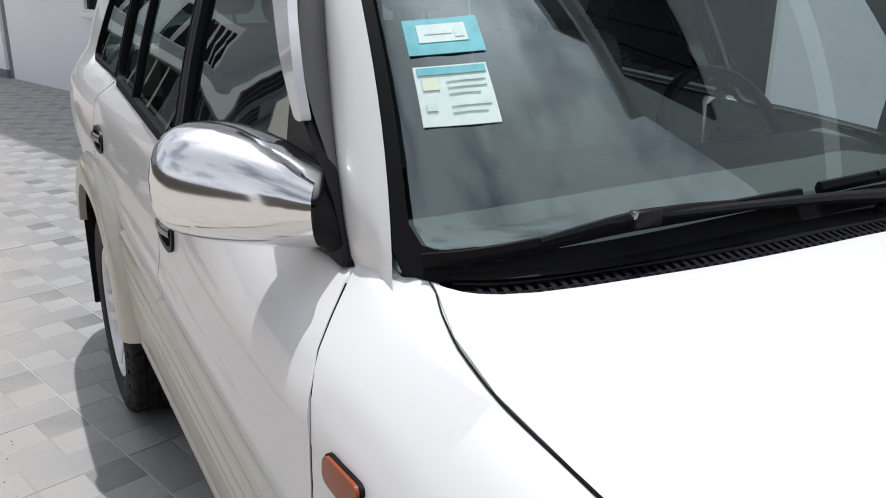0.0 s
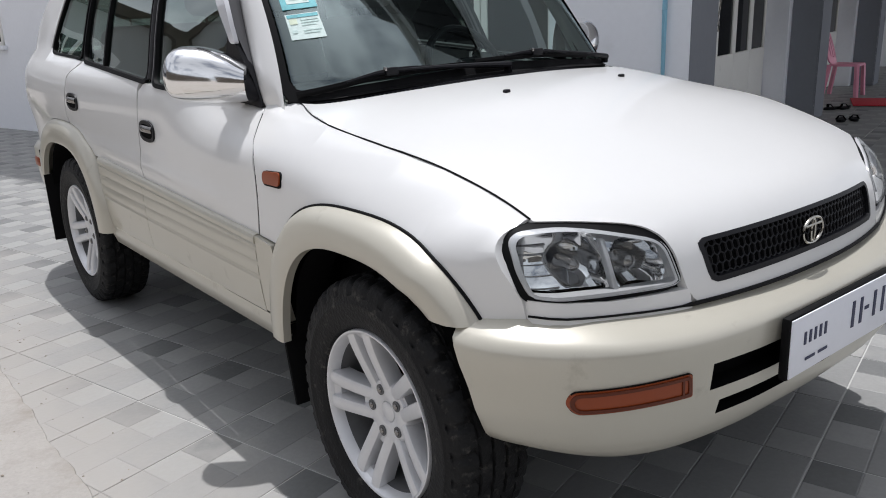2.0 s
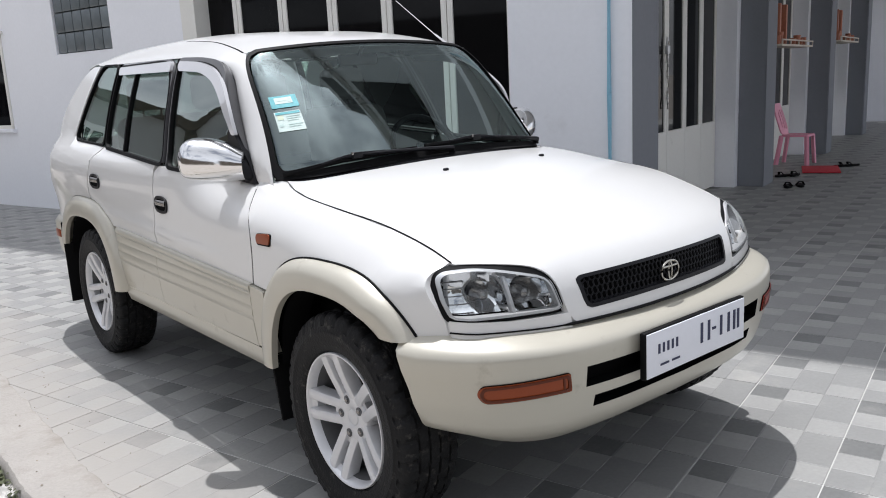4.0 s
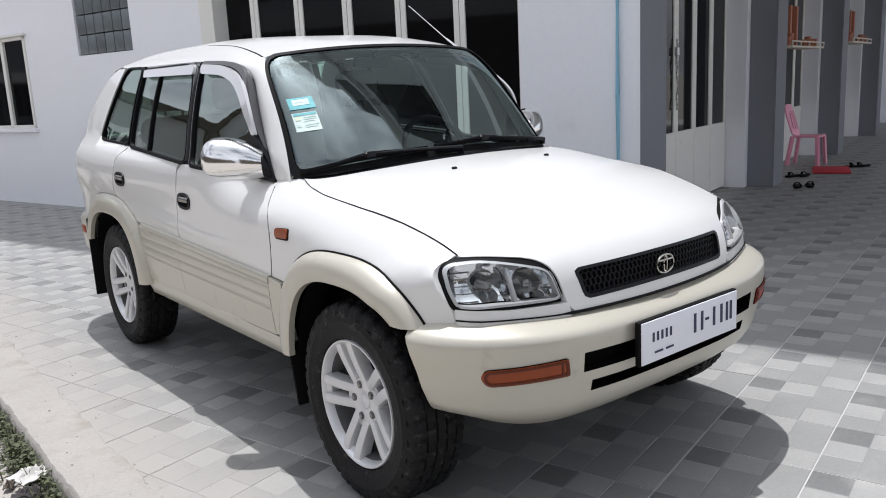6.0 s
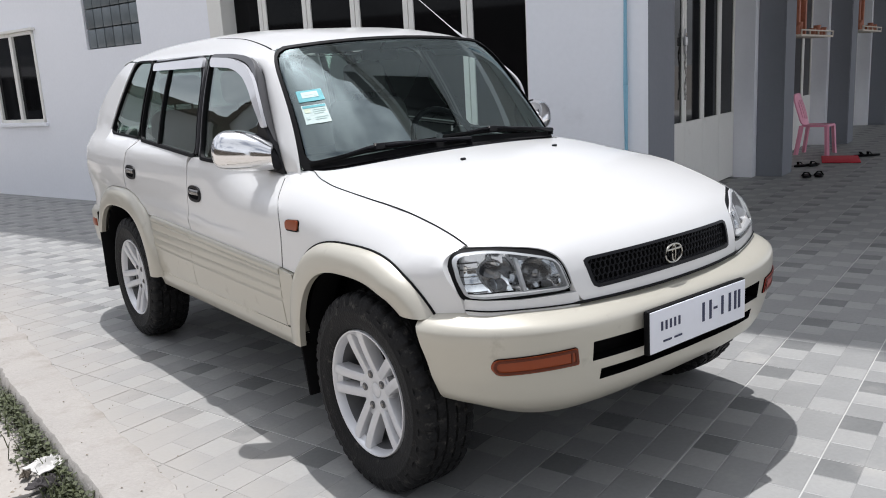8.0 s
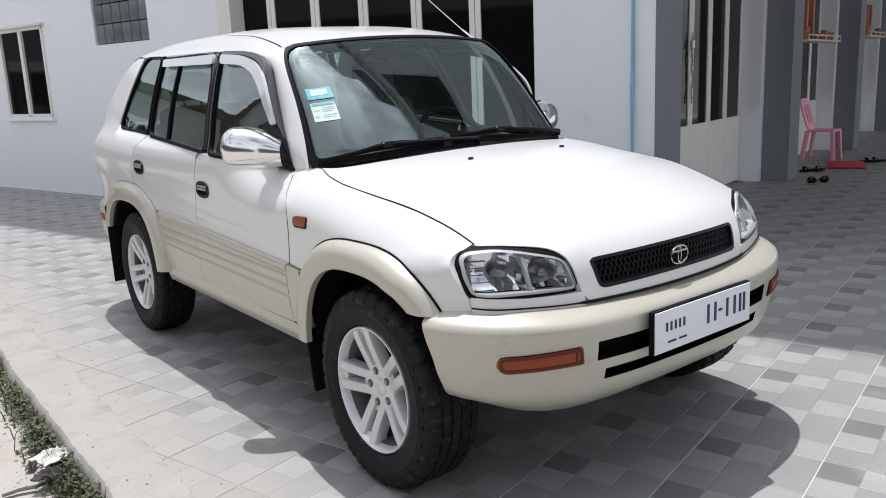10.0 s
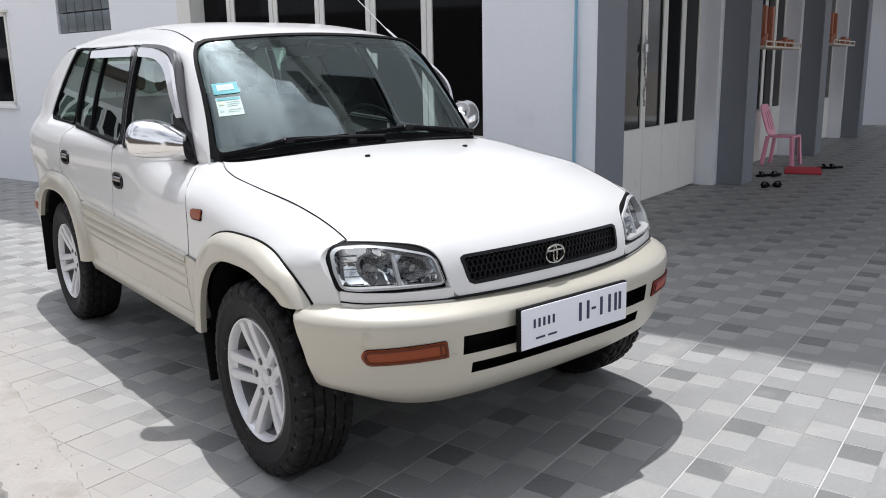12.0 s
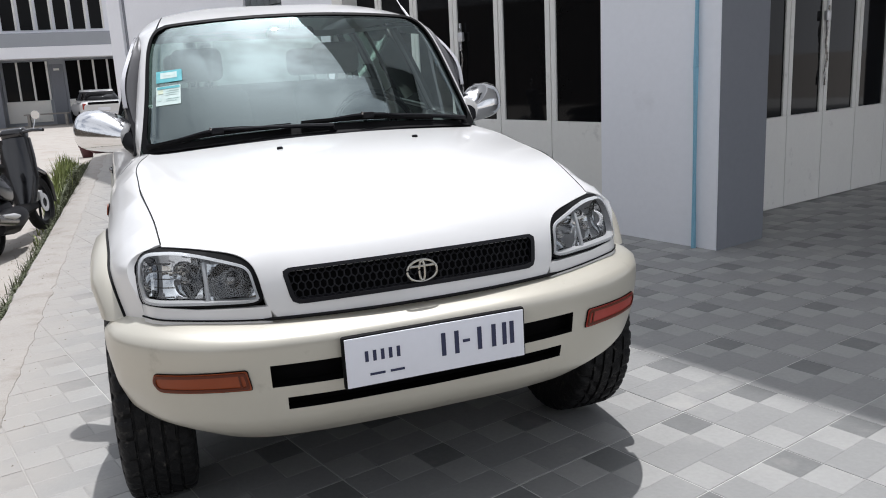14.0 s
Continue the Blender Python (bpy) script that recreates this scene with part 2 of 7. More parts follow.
def part(name, bm, mat, parent, label="", smooth=True, angle=40):
    ob = link_mesh(name, bm, mat, smooth, angle)
    ob.parent = parent
    return tagged(ob, label)


def thing(name, label, category, m=Matrix(), group="", kind=""):
    ob = new(name)
    ob.empty_display_size = 0.2
    ob.matrix_world = m
    return tagged(ob, label, category, group, kind)


def box(bm, lo, hi, bevel=0.0, seg=2, m=None):
    g = bmesh.ops.create_cube(bm, size=1.0)
    vs = g["verts"]
    for v in vs:
        v.co = Vector([lo[i] + (v.co[i] + 0.5) * (hi[i] - lo[i]) for i in range(3)])
    if bevel:
        es = list({e for v in vs for e in v.link_edges})
        r = bmesh.ops.bevel(bm, geom=es, offset=bevel, segments=seg, affect="EDGES", profile=0.5)
        vs = list({v for f in r["faces"] for v in f.verts} | {v for v in vs if v.is_valid})
    if m is not None:
        bmesh.ops.transform(bm, matrix=m, verts=vs)
    return vs


def tube(bm, pts, radius, n=10, cap=True, flat=1.0, up=(0, 0, 1)):
    """A swept tube along points; radius may be a list."""
    pts = [Vector(p) for p in pts]
    rings = []
    for i, p in enumerate(pts):
        d = (pts[min(i + 1, len(pts) - 1)] - pts[max(i - 1, 0)]).normalized()
        a = d.cross(Vector(up))
        if a.length < 1e-4:
            a = d.cross(Vector((1, 0, 0)))
        a.normalize()
        c = a.cross(d)
        r = float(radius[i] if isinstance(radius, (list, tuple)) else radius)
        rings.append([bm.verts.new(p + r * (math.cos(t) * a + flat * math.sin(t) * c)) for t in [2 * math.pi * k / n for k in range(n)]])
    for r0, r1 in zip(rings, rings[1:]):
        for k in range(n):
            bm.faces.new((r0[k], r0[(k + 1) % n], r1[(k + 1) % n], r1[k]))
    if cap:
        bm.faces.new(rings[0][::-1])
        bm.faces.new(rings[-1])
    return rings


def lathe(bm, profile, n=48, axis="x", closed=False):
    """Turns (along, radius) points about an axis through the origin."""
    rings = []
    for a, r in profile:
        ring = []
        for k in range(n):
            t = 2 * math.pi * k / n
            c, s = r * math.cos(t), r * math.sin(t)
            ring.append(bm.verts.new((a, c, s) if axis == "x" else (c, s, a)))
        rings.append(ring)
    pairs = list(zip(rings, rings[1:])) + ([(rings[-1], rings[0])] if closed else [])
    for r0, r1 in pairs:
        for k in range(n):
            bm.faces.new((r0[k], r0[(k + 1) % n], r1[(k + 1) % n], r1[k]))
    return rings


def curve(xs, ys):
    """A smooth function through points, without overshoot."""
    xs, ys = np.array(xs, float), np.array(ys, float)
    h, d = np.diff(xs), np.diff(ys) / np.diff(xs)
    m = np.zeros(len(xs))
    m[0], m[-1] = d[0], d[-1]
    for i in range(1, len(xs) - 1):
        if d[i - 1] * d[i] > 0:
            w1, w2 = 2 * h[i] + h[i - 1], h[i] + 2 * h[i - 1]
            m[i] = (w1 + w2) / (w1 / d[i - 1] + w2 / d[i])

    def f(x):
        if x <= xs[0]:
            return float(ys[0] + m[0] * (x - xs[0]))
        if x >= xs[-1]:
            return float(ys[-1] + m[-1] * (x - xs[-1]))
        i = int(np.searchsorted(xs, x) - 1)
        t = (x - xs[i]) / h[i]
        return float((1 + 2 * t) * (1 - t) ** 2 * ys[i] + t * (1 - t) ** 2 * h[i] * m[i] + t * t * (3 - 2 * t) * ys[i + 1] + t * t * (t - 1) * h[i] * m[i + 1])

    return f


def fillet(pts, r=0.03, n=4):
    """Rounds the corners of a closed outline; r may be a list."""
    out = []
    k = len(pts)
    for i in range(k):
        p, a, b = Vector(pts[i]), Vector(pts[i - 1]), Vector(pts[(i + 1) % k])
        rr = r[i] if isinstance(r, (list, tuple)) else r
        if rr <= 0:
            out.append(tuple(p))
            continue
        la, lb = (a - p).length, (b - p).length
        d = min(rr, 0.45 * la, 0.45 * lb)
        p0, p1 = p + (a - p) * d / la, p + (b - p) * d / lb
        for j in range(n + 1):
            t = j / n
            q = p0 * (1 - t) ** 2 + p * 2 * t * (1 - t) + p1 * t * t
            out.append(tuple(q))
    return out


def resample(pts, n, start=0):
    pts = [Vector(p) for p in pts]
    pts = pts[start:] + pts[:start]
    cyc = pts + [pts[0]]
    ls = [0.0]
    for a, b in zip(cyc, cyc[1:]):
        ls.append(ls[-1] + (b - a).length)
    out = []
    for k in range(n):
        s = ls[-1] * k / n
        i = max(j for j in range(len(ls) - 1) if ls[j] <= s + 1e-9)
        t = (s - ls[i]) / max(ls[i + 1] - ls[i], 1e-9)
        out.append(tuple(cyc[i].lerp(cyc[i + 1], t)))
    return out


def area2(pts):
    return 0.5 * sum(a[0] * b[1] - b[0] * a[1] for a, b in zip(pts, pts[1:] + pts[:1]))


def panel(outline, fn, step=0.05, thick=0.016, inward=None, bm=None, rim=True, flip=False):
    """A skin over a flat outline (a, b), laid on the surface fn(a, b), with its edge turned inwards by thick along inward."""
    own = bm or bmesh.new()
    pb = bmesh.new()
    pts = list(outline)
    if area2(pts) < 0:
        pts = pts[::-1]
    pb.faces.new([pb.verts.new((p[0], p[1], 0)) for p in pts])
    for ax in (0, 1):
        lo, hi = min(p[ax] for p in pts), max(p[ax] for p in pts)
        k = math.floor(lo / step) + 1
        while k * step < hi - 1e-4:
            if k * step - lo > 1e-3:
                co, no = [0, 0, 0], [0, 0, 0]
                co[ax], no[ax] = k * step, 1
                bmesh.ops.bisect_plane(pb, geom=list(pb.verts) + list(pb.edges) + list(pb.faces), plane_co=co, plane_no=no, dist=1e-5)
            k += 1
    bmesh.ops.triangulate(pb, faces=[f for f in pb.faces if len(f.verts) > 4])
    edges = [(e.verts[0].index, e.verts[1].index) for e in pb.edges]
    pb.verts.index_update()
    vm = {v: own.verts.new(fn(v.co.x, v.co.y)) for v in pb.verts}
    for f in pb.faces:
        vs = [vm[v] for v in f.verts]
        own.faces.new(vs[::-1] if flip else vs)
    if rim:
        inv = inward or Vector((0, 0, -1))
        low = {}
        for e in pb.edges:
            if len(e.link_faces) == 1:
                for v in e.verts:
                    if v not in low:
                        d = inv(v.co.x, v.co.y) if callable(inv) else inv
                        low[v] = own.verts.new(vm[v].co + d * thick)
                l = [q for q in e.link_loops][0]
                a, b = l.vert, l.link_loop_next.vert
                q = (vm[b], vm[a], low[a], low[b])
                own.faces.new(q[::-1] if flip else q)
    pb.free()
    return own


def ring_panel(outer, inner, fn, n=72, thick=0.012, inward=Vector((0, 0, -1)), bm=None, proud=0.0, flip=False):
    """A frame between two outlines, laid on fn, with both edges turned inwards."""
    own = bm or bmesh.new()
    o, i = (pts if area2(pts) > 0 else pts[::-1] for pts in (outer, inner))

    def first(pts):
        return max(range(len(pts)), key=lambda k: pts[k][0] + pts[k][1])

    o, i = resample(o, n, first(o)), resample(i, n, first(i))
    vo = [own.verts.new(Vector(fn(*p)) - inward * proud) for p in o]
    vi = [own.verts.new(Vector(fn(*p)) - inward * proud) for p in i]
    lo = [own.verts.new(v.co + inward * thick) for v in vo]
    li = [own.verts.new(v.co + inward * thick) for v in vi]
    for k in range(n):
        j = (k + 1) % n
        for q in ((vo[k], vo[j], vi[j], vi[k]), (lo[j], vo[j], vo[k], lo[k])[::1], (vi[k], vi[j], li[j], li[k])):
            own.faces.new(q[::-1] if flip else q)
    return own


def mirrored(bm):
    b2 = bm.copy()
    for v in b2.verts:
        v.co.x = -v.co.x
    bmesh.ops.reverse_faces(b2, faces=list(b2.faces))
    return b2


def both(name, bm, mat, parents, label="", smooth=True, angle=40):
    """The part on the car's right side (x < 0), and its mirror image on the other."""
    b2 = mirrored(bm)
    ps = parents if isinstance(parents, (list, tuple)) else (parents, parents)
    return part(name, bm, mat, ps[0], label, smooth, angle), part(name, b2, mat, ps[1], label, smooth, angle)

# ---- the place: yard, building, road ----
TURN = 16.0
SITE = pose(0, 0, 0, 0, 0, TURN)


def site(bm):
    bmesh.ops.transform(bm, matrix=SITE, verts=list(bm.verts))
    return bm


def structure(name, bm, mat, label, category, smooth=False):
    return tagged(link_mesh(name, bm, mat, smooth), label, category, kind="structure")


def wall_with_holes(bm, axis, at, thick, a0, a1, z1, holes):
    """Upright wall along the site's first (axis 0) or second (axis 1) direction, with rectangular openings (a0, a1, z0, z1)."""
    cuts = sorted({a0, a1, *[h[0] for h in holes], *[h[1] for h in holes]})
    for u0, u1 in zip(cuts, cuts[1:]):
        mid = (u0 + u1) / 2
        spans, z = [], 0.0
        for h in sorted([h for h in holes if h[0] < mid < h[1]], key=lambda h: h[2]):
            if h[2] > z:
                spans.append((z, h[2]))
            z = h[3]
        if z < z1:
            spans.append((z, z1))
        for s0, s1 in spans:
            if axis == 1:
                box(bm, (at, u0, s0), (at + thick, u1, s1))
            else:
                box(bm, (u0, at, s0), (u1, at + thick, s1))
    bmesh.ops.remove_doubles(bm, verts=list(bm.verts), dist=1e-5)


WALL_H = 3.37
ground_bm = bmesh.new()
bmesh.ops.create_grid(ground_bm, x_segments=2, y_segments=2, size=400)
bmesh.ops.translate(ground_bm, verts=list(ground_bm.verts), vec=(0, 0, -0.12))
structure("ground", ground_bm, DRY_DIRT, "dusty pale concrete and dirt ground beside the tiled yard", "ground")

# bed of the tiled yard: between the kerb and the building
bm = bmesh.new()
box(bm, (-1.34, -6.0, -0.11), (21.0, 15.5, -0.0026))
pavement = structure("pavement", bm, GROUT, "tiled yard of small grey stone pieces with pale grout", "pavement")

bm = bmesh.new()
wall_with_holes(bm, 1, 3.15, 0.22, 5.72, 14.35, WALL_H, [(9.33, 10.52, 1.03, 2.23), (6.98, 8.11, 1.90, 2.62)])
structure("wall_west", site(bm), WALL, "white painted house wall with a small window", "wall")
bm = bmesh.new()
box(bm, (3.09, 13.52, 0.13), (3.146, 14.36, WALL_H))
structure("trim_wall_end", site(bm), WALL, "pale pilaster at the far end of the house wall", "pilaster")
# first box paints the shadow gap dark; the second is the plinth
bm = bmesh.new()
box(bm, (3.138, 13.40, 0.0), (3.147, 13.519, WALL_H))
box(bm, (3.086, 13.52, 0.0), (3.146, 14.37, 0.128))
structure("trim_gap_and_plinth", site(bm), WALL_DARK, "dark strip for a shadow gap, and grey plinth of the wall end", "trim")
bm = bmesh.new()
box(bm, (3.18, 0.87, 0), (3.70, 1.88, WALL_H))
structure("wall_corner", site(bm), WALL, "white painted wall end of the house", "wall")
bm = bmesh.new()
box(bm, (3.184, 0.864, 0), (3.704, 0.8695, WALL_H))
structure("trim_corner", site(bm), WALL_DARK, "dark grey painted front of the corner pier", "pier")
bm = bmesh.new()
box(bm, (3.13, 5.50, 0), (3.34, 5.716, WALL_H))
structure("trim_pilaster", site(bm), FRAME_WHITE, "pale grey pilaster beside the folding door", "pilaster")
bm = bmesh.new()
box(bm, (3.20, 1.88, 2.75), (3.36, 5.72, WALL_H))
box(bm, (3.55, 1.88, 0), (3.70, 14.35, WALL_H))
structure("wall_upper", site(bm), WALL, "white wall over the folding door", "wall")

# upper storeys, which stand over the terrace
bm = bmesh.new()
box(bm, (3.12, -3.0, 3.38), (19.0, 14.4, 3.58))
structure("ceiling", site(bm), WALL, "white concrete slab over the terrace", "ceiling")
bm = bmesh.new()
box(bm, (3.16, -3.0, 3.585), (19.0, 14.35, 7.9))
structure("wall_storeys", site(bm), FACADE, "plain grey upper storeys of the house in shade", "wall")
bm = bmesh.new()
box(bm, (2.95, -3.2, 7.905), (19.2, 14.6, 8.1))
structure("roof", site(bm), FACADE, "flat grey concrete roof edge of the house", "roof")
# unseen storeys: heights and set-backs put an edge into the windscreen's reflection
bm = bmesh.new()
box(bm, (3.78, -2.2, 8.105), (19.0, 14.35, 11.9))
box(bm, (5.30, -1.4, 11.905), (18.6, 14.0, 20.0))
structure("wall_reflected_storeys", site(bm), FACADE, "unseen set-back storeys, sized for the windscreen reflection", "wall")
for k, (e1, e2, z0, z1) in enumerate(((3.16, -2.1, 5.3, 7.5), (3.16, 3.4, 5.3, 7.5), (3.78, -2.1, 9.1, 11.2))):
    bm = bmesh.new()
    box(bm, (e1 - 0.05, e2, z0), (e1 - 0.003, e2 + 2.1, z1))
    for q in range(4):
        box(bm, (e1 - 0.08, e2 + 0.5 * q + 0.27, z0), (e1 - 0.05, e2 + 0.5 * q + 0.30, z1))
    structure(f"window_{k + 5}", site(bm), BLACK_GLASS, "dark barred upper window of the house", "window")
# added plain walls close unseen sides, block low sky light and darken reflections
bm = bmesh.new()
box(bm, (-16.3, -18.0, -0.12), (-16.0, 22.0, 3.4))
structure("sky_block_opposite", bm, WALL_FAR, "unseen dark wall blocking low sky light across the lane", "wall")
bm = bmesh.new()
box(bm, (-9.0, -12.3, -0.12), (2.6, -12.0, 4.0))
structure("sky_block_behind", bm, WALL_FAR, "unseen dark wall blocking low sky light behind the yard", "wall")


def folding_door(at, a0, a1, axis, n, name, seam):
    """White metal folding door: n leaves with tall black glass over a plain lower sheet."""
    door = thing(name, "white metal folding door with tall black glass panes", "door", SITE.copy(), kind="structure")

    def put(bm, p0, p1, z0, z1, d0, d1, bev=0.0):
        if axis == 1:
            box(bm, (at + d0, p0, z0), (at + d1, p1, z1), bev)
        else:
            box(bm, (p0, at + d0, z0), (p1, at + d1, z1), bev)

    rail = 0.81 if axis == 1 else 0.76
    w = (a1 - a0) / n
    for i in range(n):
        u0, u1 = a0 + i * w + 0.004, a0 + (i + 1) * w - 0.004
        leaf = bmesh.new()
        put(leaf, u0, u1, 0.02, rail, 0, 0.035, 0.004)
        put(leaf, u0, u0 + 0.055, rail, 2.74, 0.002, 0.035, 0.004)
        put(leaf, u1 - 0.055, u1, rail, 2.74, 0.002, 0.035, 0.004)
        ob = part("leaf", leaf, FRAME_WHITE, door, smooth=False)
        pane = bmesh.new()
        put(pane, u0 + 0.05, u1 - 0.05, rail + 0.002, 2.74, 0.016, 0.024)
        part("pane", pane, BLACK_GLASS, ob, "black glass pane", smooth=False)
    for u in seam:
        lock = bmesh.new()
        put(lock, u - 0.055, u + 0.01, 1.50, 1.58, -0.03, 0.0, 0.006)
        put(lock, u - 0.02, u - 0.005, 1.42, 1.66, -0.022, -0.001, 0.004)
        part("latch", lock, ALLOY, door, "bare metal latch")
        chain = bmesh.new()
        pts = [(u - 0.022 + 0.010 * math.sin(17 * z), -0.016 - 0.004 * math.cos(31 * z), z) for z in np.linspace(1.62, 0.98, 26)]
        tube(chain, [(at + d, p, z) if axis == 1 else (p, at + d, z) for p, d, z in pts], [0.0065 + 0.003 * (k % 2) for k in range(26)], 6)
        part("chain", chain, SMOKED, door, "rusty hanging door chain")
    return door


folding_door(3.30, 1.90, 5.70, 1, 6, "door_1", (3.69,))
folding_door(1.37, 3.72, 6.95, 0, 6, "door_2", (5.335,))

# piers and further bays of the terrace
PIERS = [7.10, 10.90, 14.55]
for k, p in enumerate(PIERS):
    bm = bmesh.new()
    box(bm, (p, 0.87, 0), (p + 0.42, 1.55, WALL_H))
    structure(f"wall_pier_{k + 1}", site(bm), WALL, "pale painted terrace pier", "pier")
    bm = bmesh.new()
    box(bm, (p - 0.012, 0.872, 0.002), (p - 0.001, 1.15, WALL_H))
    box(bm, (p - 0.012, 0.860, 0.002), (p + 0.424, 0.8695, WALL_H))
    structure(f"trim_pier_{k + 1}", site(bm), WALL_DARK, "dark grey painted side of a terrace pier", "pier")
    bm = bmesh.new()
    box(bm, (p - 0.14, 1.155, 0), (p - 0.002, 1.50, WALL_H))
    structure(f"trim_jamb_{k + 1}", site(bm), WALL, "pale door jamb", "jamb")
    if k < 2:
        folding_door(1.37, p + 0.43, PIERS[k + 1] - 0.15, 0, 6, f"door_{k + 3}", ())
bm = bmesh.new()
box(bm, (3.72, 1.30, 2.745), (18.5, 1.50, WALL_H))
box(bm, (14.98, 1.38, 0), (18.5, 1.50, 2.744))
structure("wall_lintel", site(bm), WALL, "white wall over the terrace doors", "wall")
bm = bmesh.new()
box(bm, (18.4, -3.0, 0), (18.6, 1.5, WALL_H))
structure("wall_end", site(bm), WALL, "plain wall at the end of the terrace", "wall")


def small_window():
    w = thing("window_1", "small white-framed sliding window with black panes", "window", SITE.copy(), kind="structure")
    y0, y1, z0, z1 = 9.33, 10.52, 1.03, 2.23
    bm = bmesh.new()
    for a in ((y0, y0 + 0.045, z0, z1), (y1 - 0.045, y1, z0, z1), (y0, y1, z0, z0 + 0.045), (y0, y1, z1 - 0.045, z1), (9.89, 9.97, z0, z1)):
        box(bm, (3.13, a[0], a[2]), (3.20, a[1], a[3]), 0.004)
    part("window_frame", bm, FRAME_WHITE, w, smooth=False)
    bm = bmesh.new()
    box(bm, (3.10, y0 - 0.05, z0 - 0.05), (3.149, y1 + 0.05, z0), 0.006)
    part("window_sill", bm, WALL, w, smooth=False)
    bm = bmesh.new()
    box(bm, (3.09, y0 - 0.06, z1), (3.149, y1 + 0.08, z1 + 0.035), 0.006)
    part("hood_strip", bm, FRAME_WHITE, w, smooth=False)
    for a, b in ((y0 + 0.04, 9.90), (9.96, y1 - 0.04)):
        bm = bmesh.new()
        box(bm, (3.165, a, z0 + 0.04), (3.172, b, z1 - 0.04))
        part("pane", bm, BLACK_GLASS, w, "black pane", smooth=False)


small_window()


def block_window():
    mat = material("glass_block", (0.13, 0.15, 0.16), rough=0.25, var=0.3, scale=12, obj=0.4)
    w = thing("window_2", "high window of grey glass blocks", "window", SITE.copy(), kind="structure")
    for i in range(6):
        for j in range(3):
            y0, z0 = 6.99 + i * 0.186, 1.91 + j * 0.236
            bm = bmesh.new()
            box(bm, (3.17, y0, z0), (3.26, y0 + 0.178, z0 + 0.226), 0.012)
            part("pane", bm, mat, w)


block_window()

# blue water pipe on the wall end
bm = bmesh.new()
tube(bm, [(3.155, 1.03, 0.0), (3.155, 1.035, 1.2), (3.155, 1.03, 2.4), (3.155, 1.03, 3.34)], 0.017, 10)
tagged(link_mesh("water_pipe", site(bm), PIPE_BLUE), "thin blue plastic water pipe running up the white wall", "pipe")

# kerb of the yard
bm = bmesh.new()
rows = []
for k in range(1080):
    y = -6.0 + 0.02 * k
    n1, n2, n3 = (noise.noise((q, y * 2.1, 0)) + 0.6 * noise.noise((q, y * 7.0, 3)) for q in (0.0, 9.0, 20.0))
    n4 = noise.noise((31.0, y * 23.0, 0))
    x0, x1 = -1.550 + 0.014 * n1 + 0.009 * n4, -1.318 + 0.030 * n2 + 0.006 * n4
    z = 0.006 + 0.004 * n3
    rows.append([bm.verts.new(p) for p in ((x0 - 0.012, y, -0.16), (x0 - 0.008 + 0.01 * n3, y, -0.06), (x0, y, z - 0.022), (x0 + 0.012, y, z - 0.006), (x0 + 0.04, y, z), (-1.44, y, z + 0.003 * n2), (x1 - 0.03, y, z - 0.001), (x1 - 0.006, y, 0.0035), (x1, y, -0.004), (x1, y, -0.02))])
for a, b in zip(rows, rows[1:]):
    for q in range(9):
        bm.faces.new((a[q], a[q + 1], b[q + 1], b[q]))
bmesh.ops.recalc_face_normals(bm, faces=list(bm.faces))
structure("kerb", bm, CONCRETE, "worn pale concrete kerb along the tiled yard", "kerb", smooth=True)

# ---- the car: its surfaces ----
car = thing("car", "white compact off-road car with champagne lower panels, parked on tiles", "car")
IN = Vector((1, 0, 0))  # towards the middle, on the car's right side

_hs = [0.0, 0.34, 0.60, 0.80, 0.92, 1.00, 1.06, 1.11, 1.15, 1.19, 1.24, 1.30]
_hood_y = curve(_hs, [0.42, 0.08, -0.18, -0.365, -0.47, -0.535, -0.572, -0.592, -0.603, -0.611, -0.618, -0.622])
_hood_z = curve(_hs, [1.062, 1.037, 0.984, 0.925, 0.884, 0.850, 0.814, 0.778, 0.742, 0.706, 0.664, 0.610])

_hood_drop = curve([0.0, 0.17, 0.26, 0.36, 0.47, 0.56, 0.70, 0.95, 1.30], [0.035, 0.042, 0.048, 0.052, 0.046, 0.036, 0.026, 0.018, 0.018])


def hood_pt(x, s):
    a = abs(x) / 0.66
    return Vector((x, _hood_y(s) + 0.135 * a ** 2.2, _hood_z(s) - _hood_drop(s) * a * a))


def smoothstep(a, b, x):
    t = min(max((x - a) / (b - a), 0), 1)
    return t * t * (3 - 2 * t)


def hood_s(x, z):
    lo, hi = 0.0, 1.30
    for _ in range(30):
        m = (lo + hi) / 2
        if hood_pt(x, m).z > z:
            lo = m
        else:
            hi = m
    return lo


def hood_s_y(x, y):
    lo, hi = 0.0, 1.30
    for _ in range(30):
        m = (lo + hi) / 2
        if hood_pt(x, m).y > y:
            lo = m
        else:
            hi = m
    return lo


# the hood's side edge: half width by length
EDGE = curve([-0.46, -0.36, -0.25, -0.08, 0.0, 0.10, 0.20, 0.30, 0.39, 0.47, 0.54, 0.60, 0.68, 0.9], [0.638, 0.645, 0.652, 0.671, 0.679, 0.682, 0.684, 0.687, 0.680, 0.660, 0.638, 0.656, 0.678, 0.705])


def edge_z(y):
    return hood_pt(EDGE(y), hood_s_y(EDGE(y), y)).z


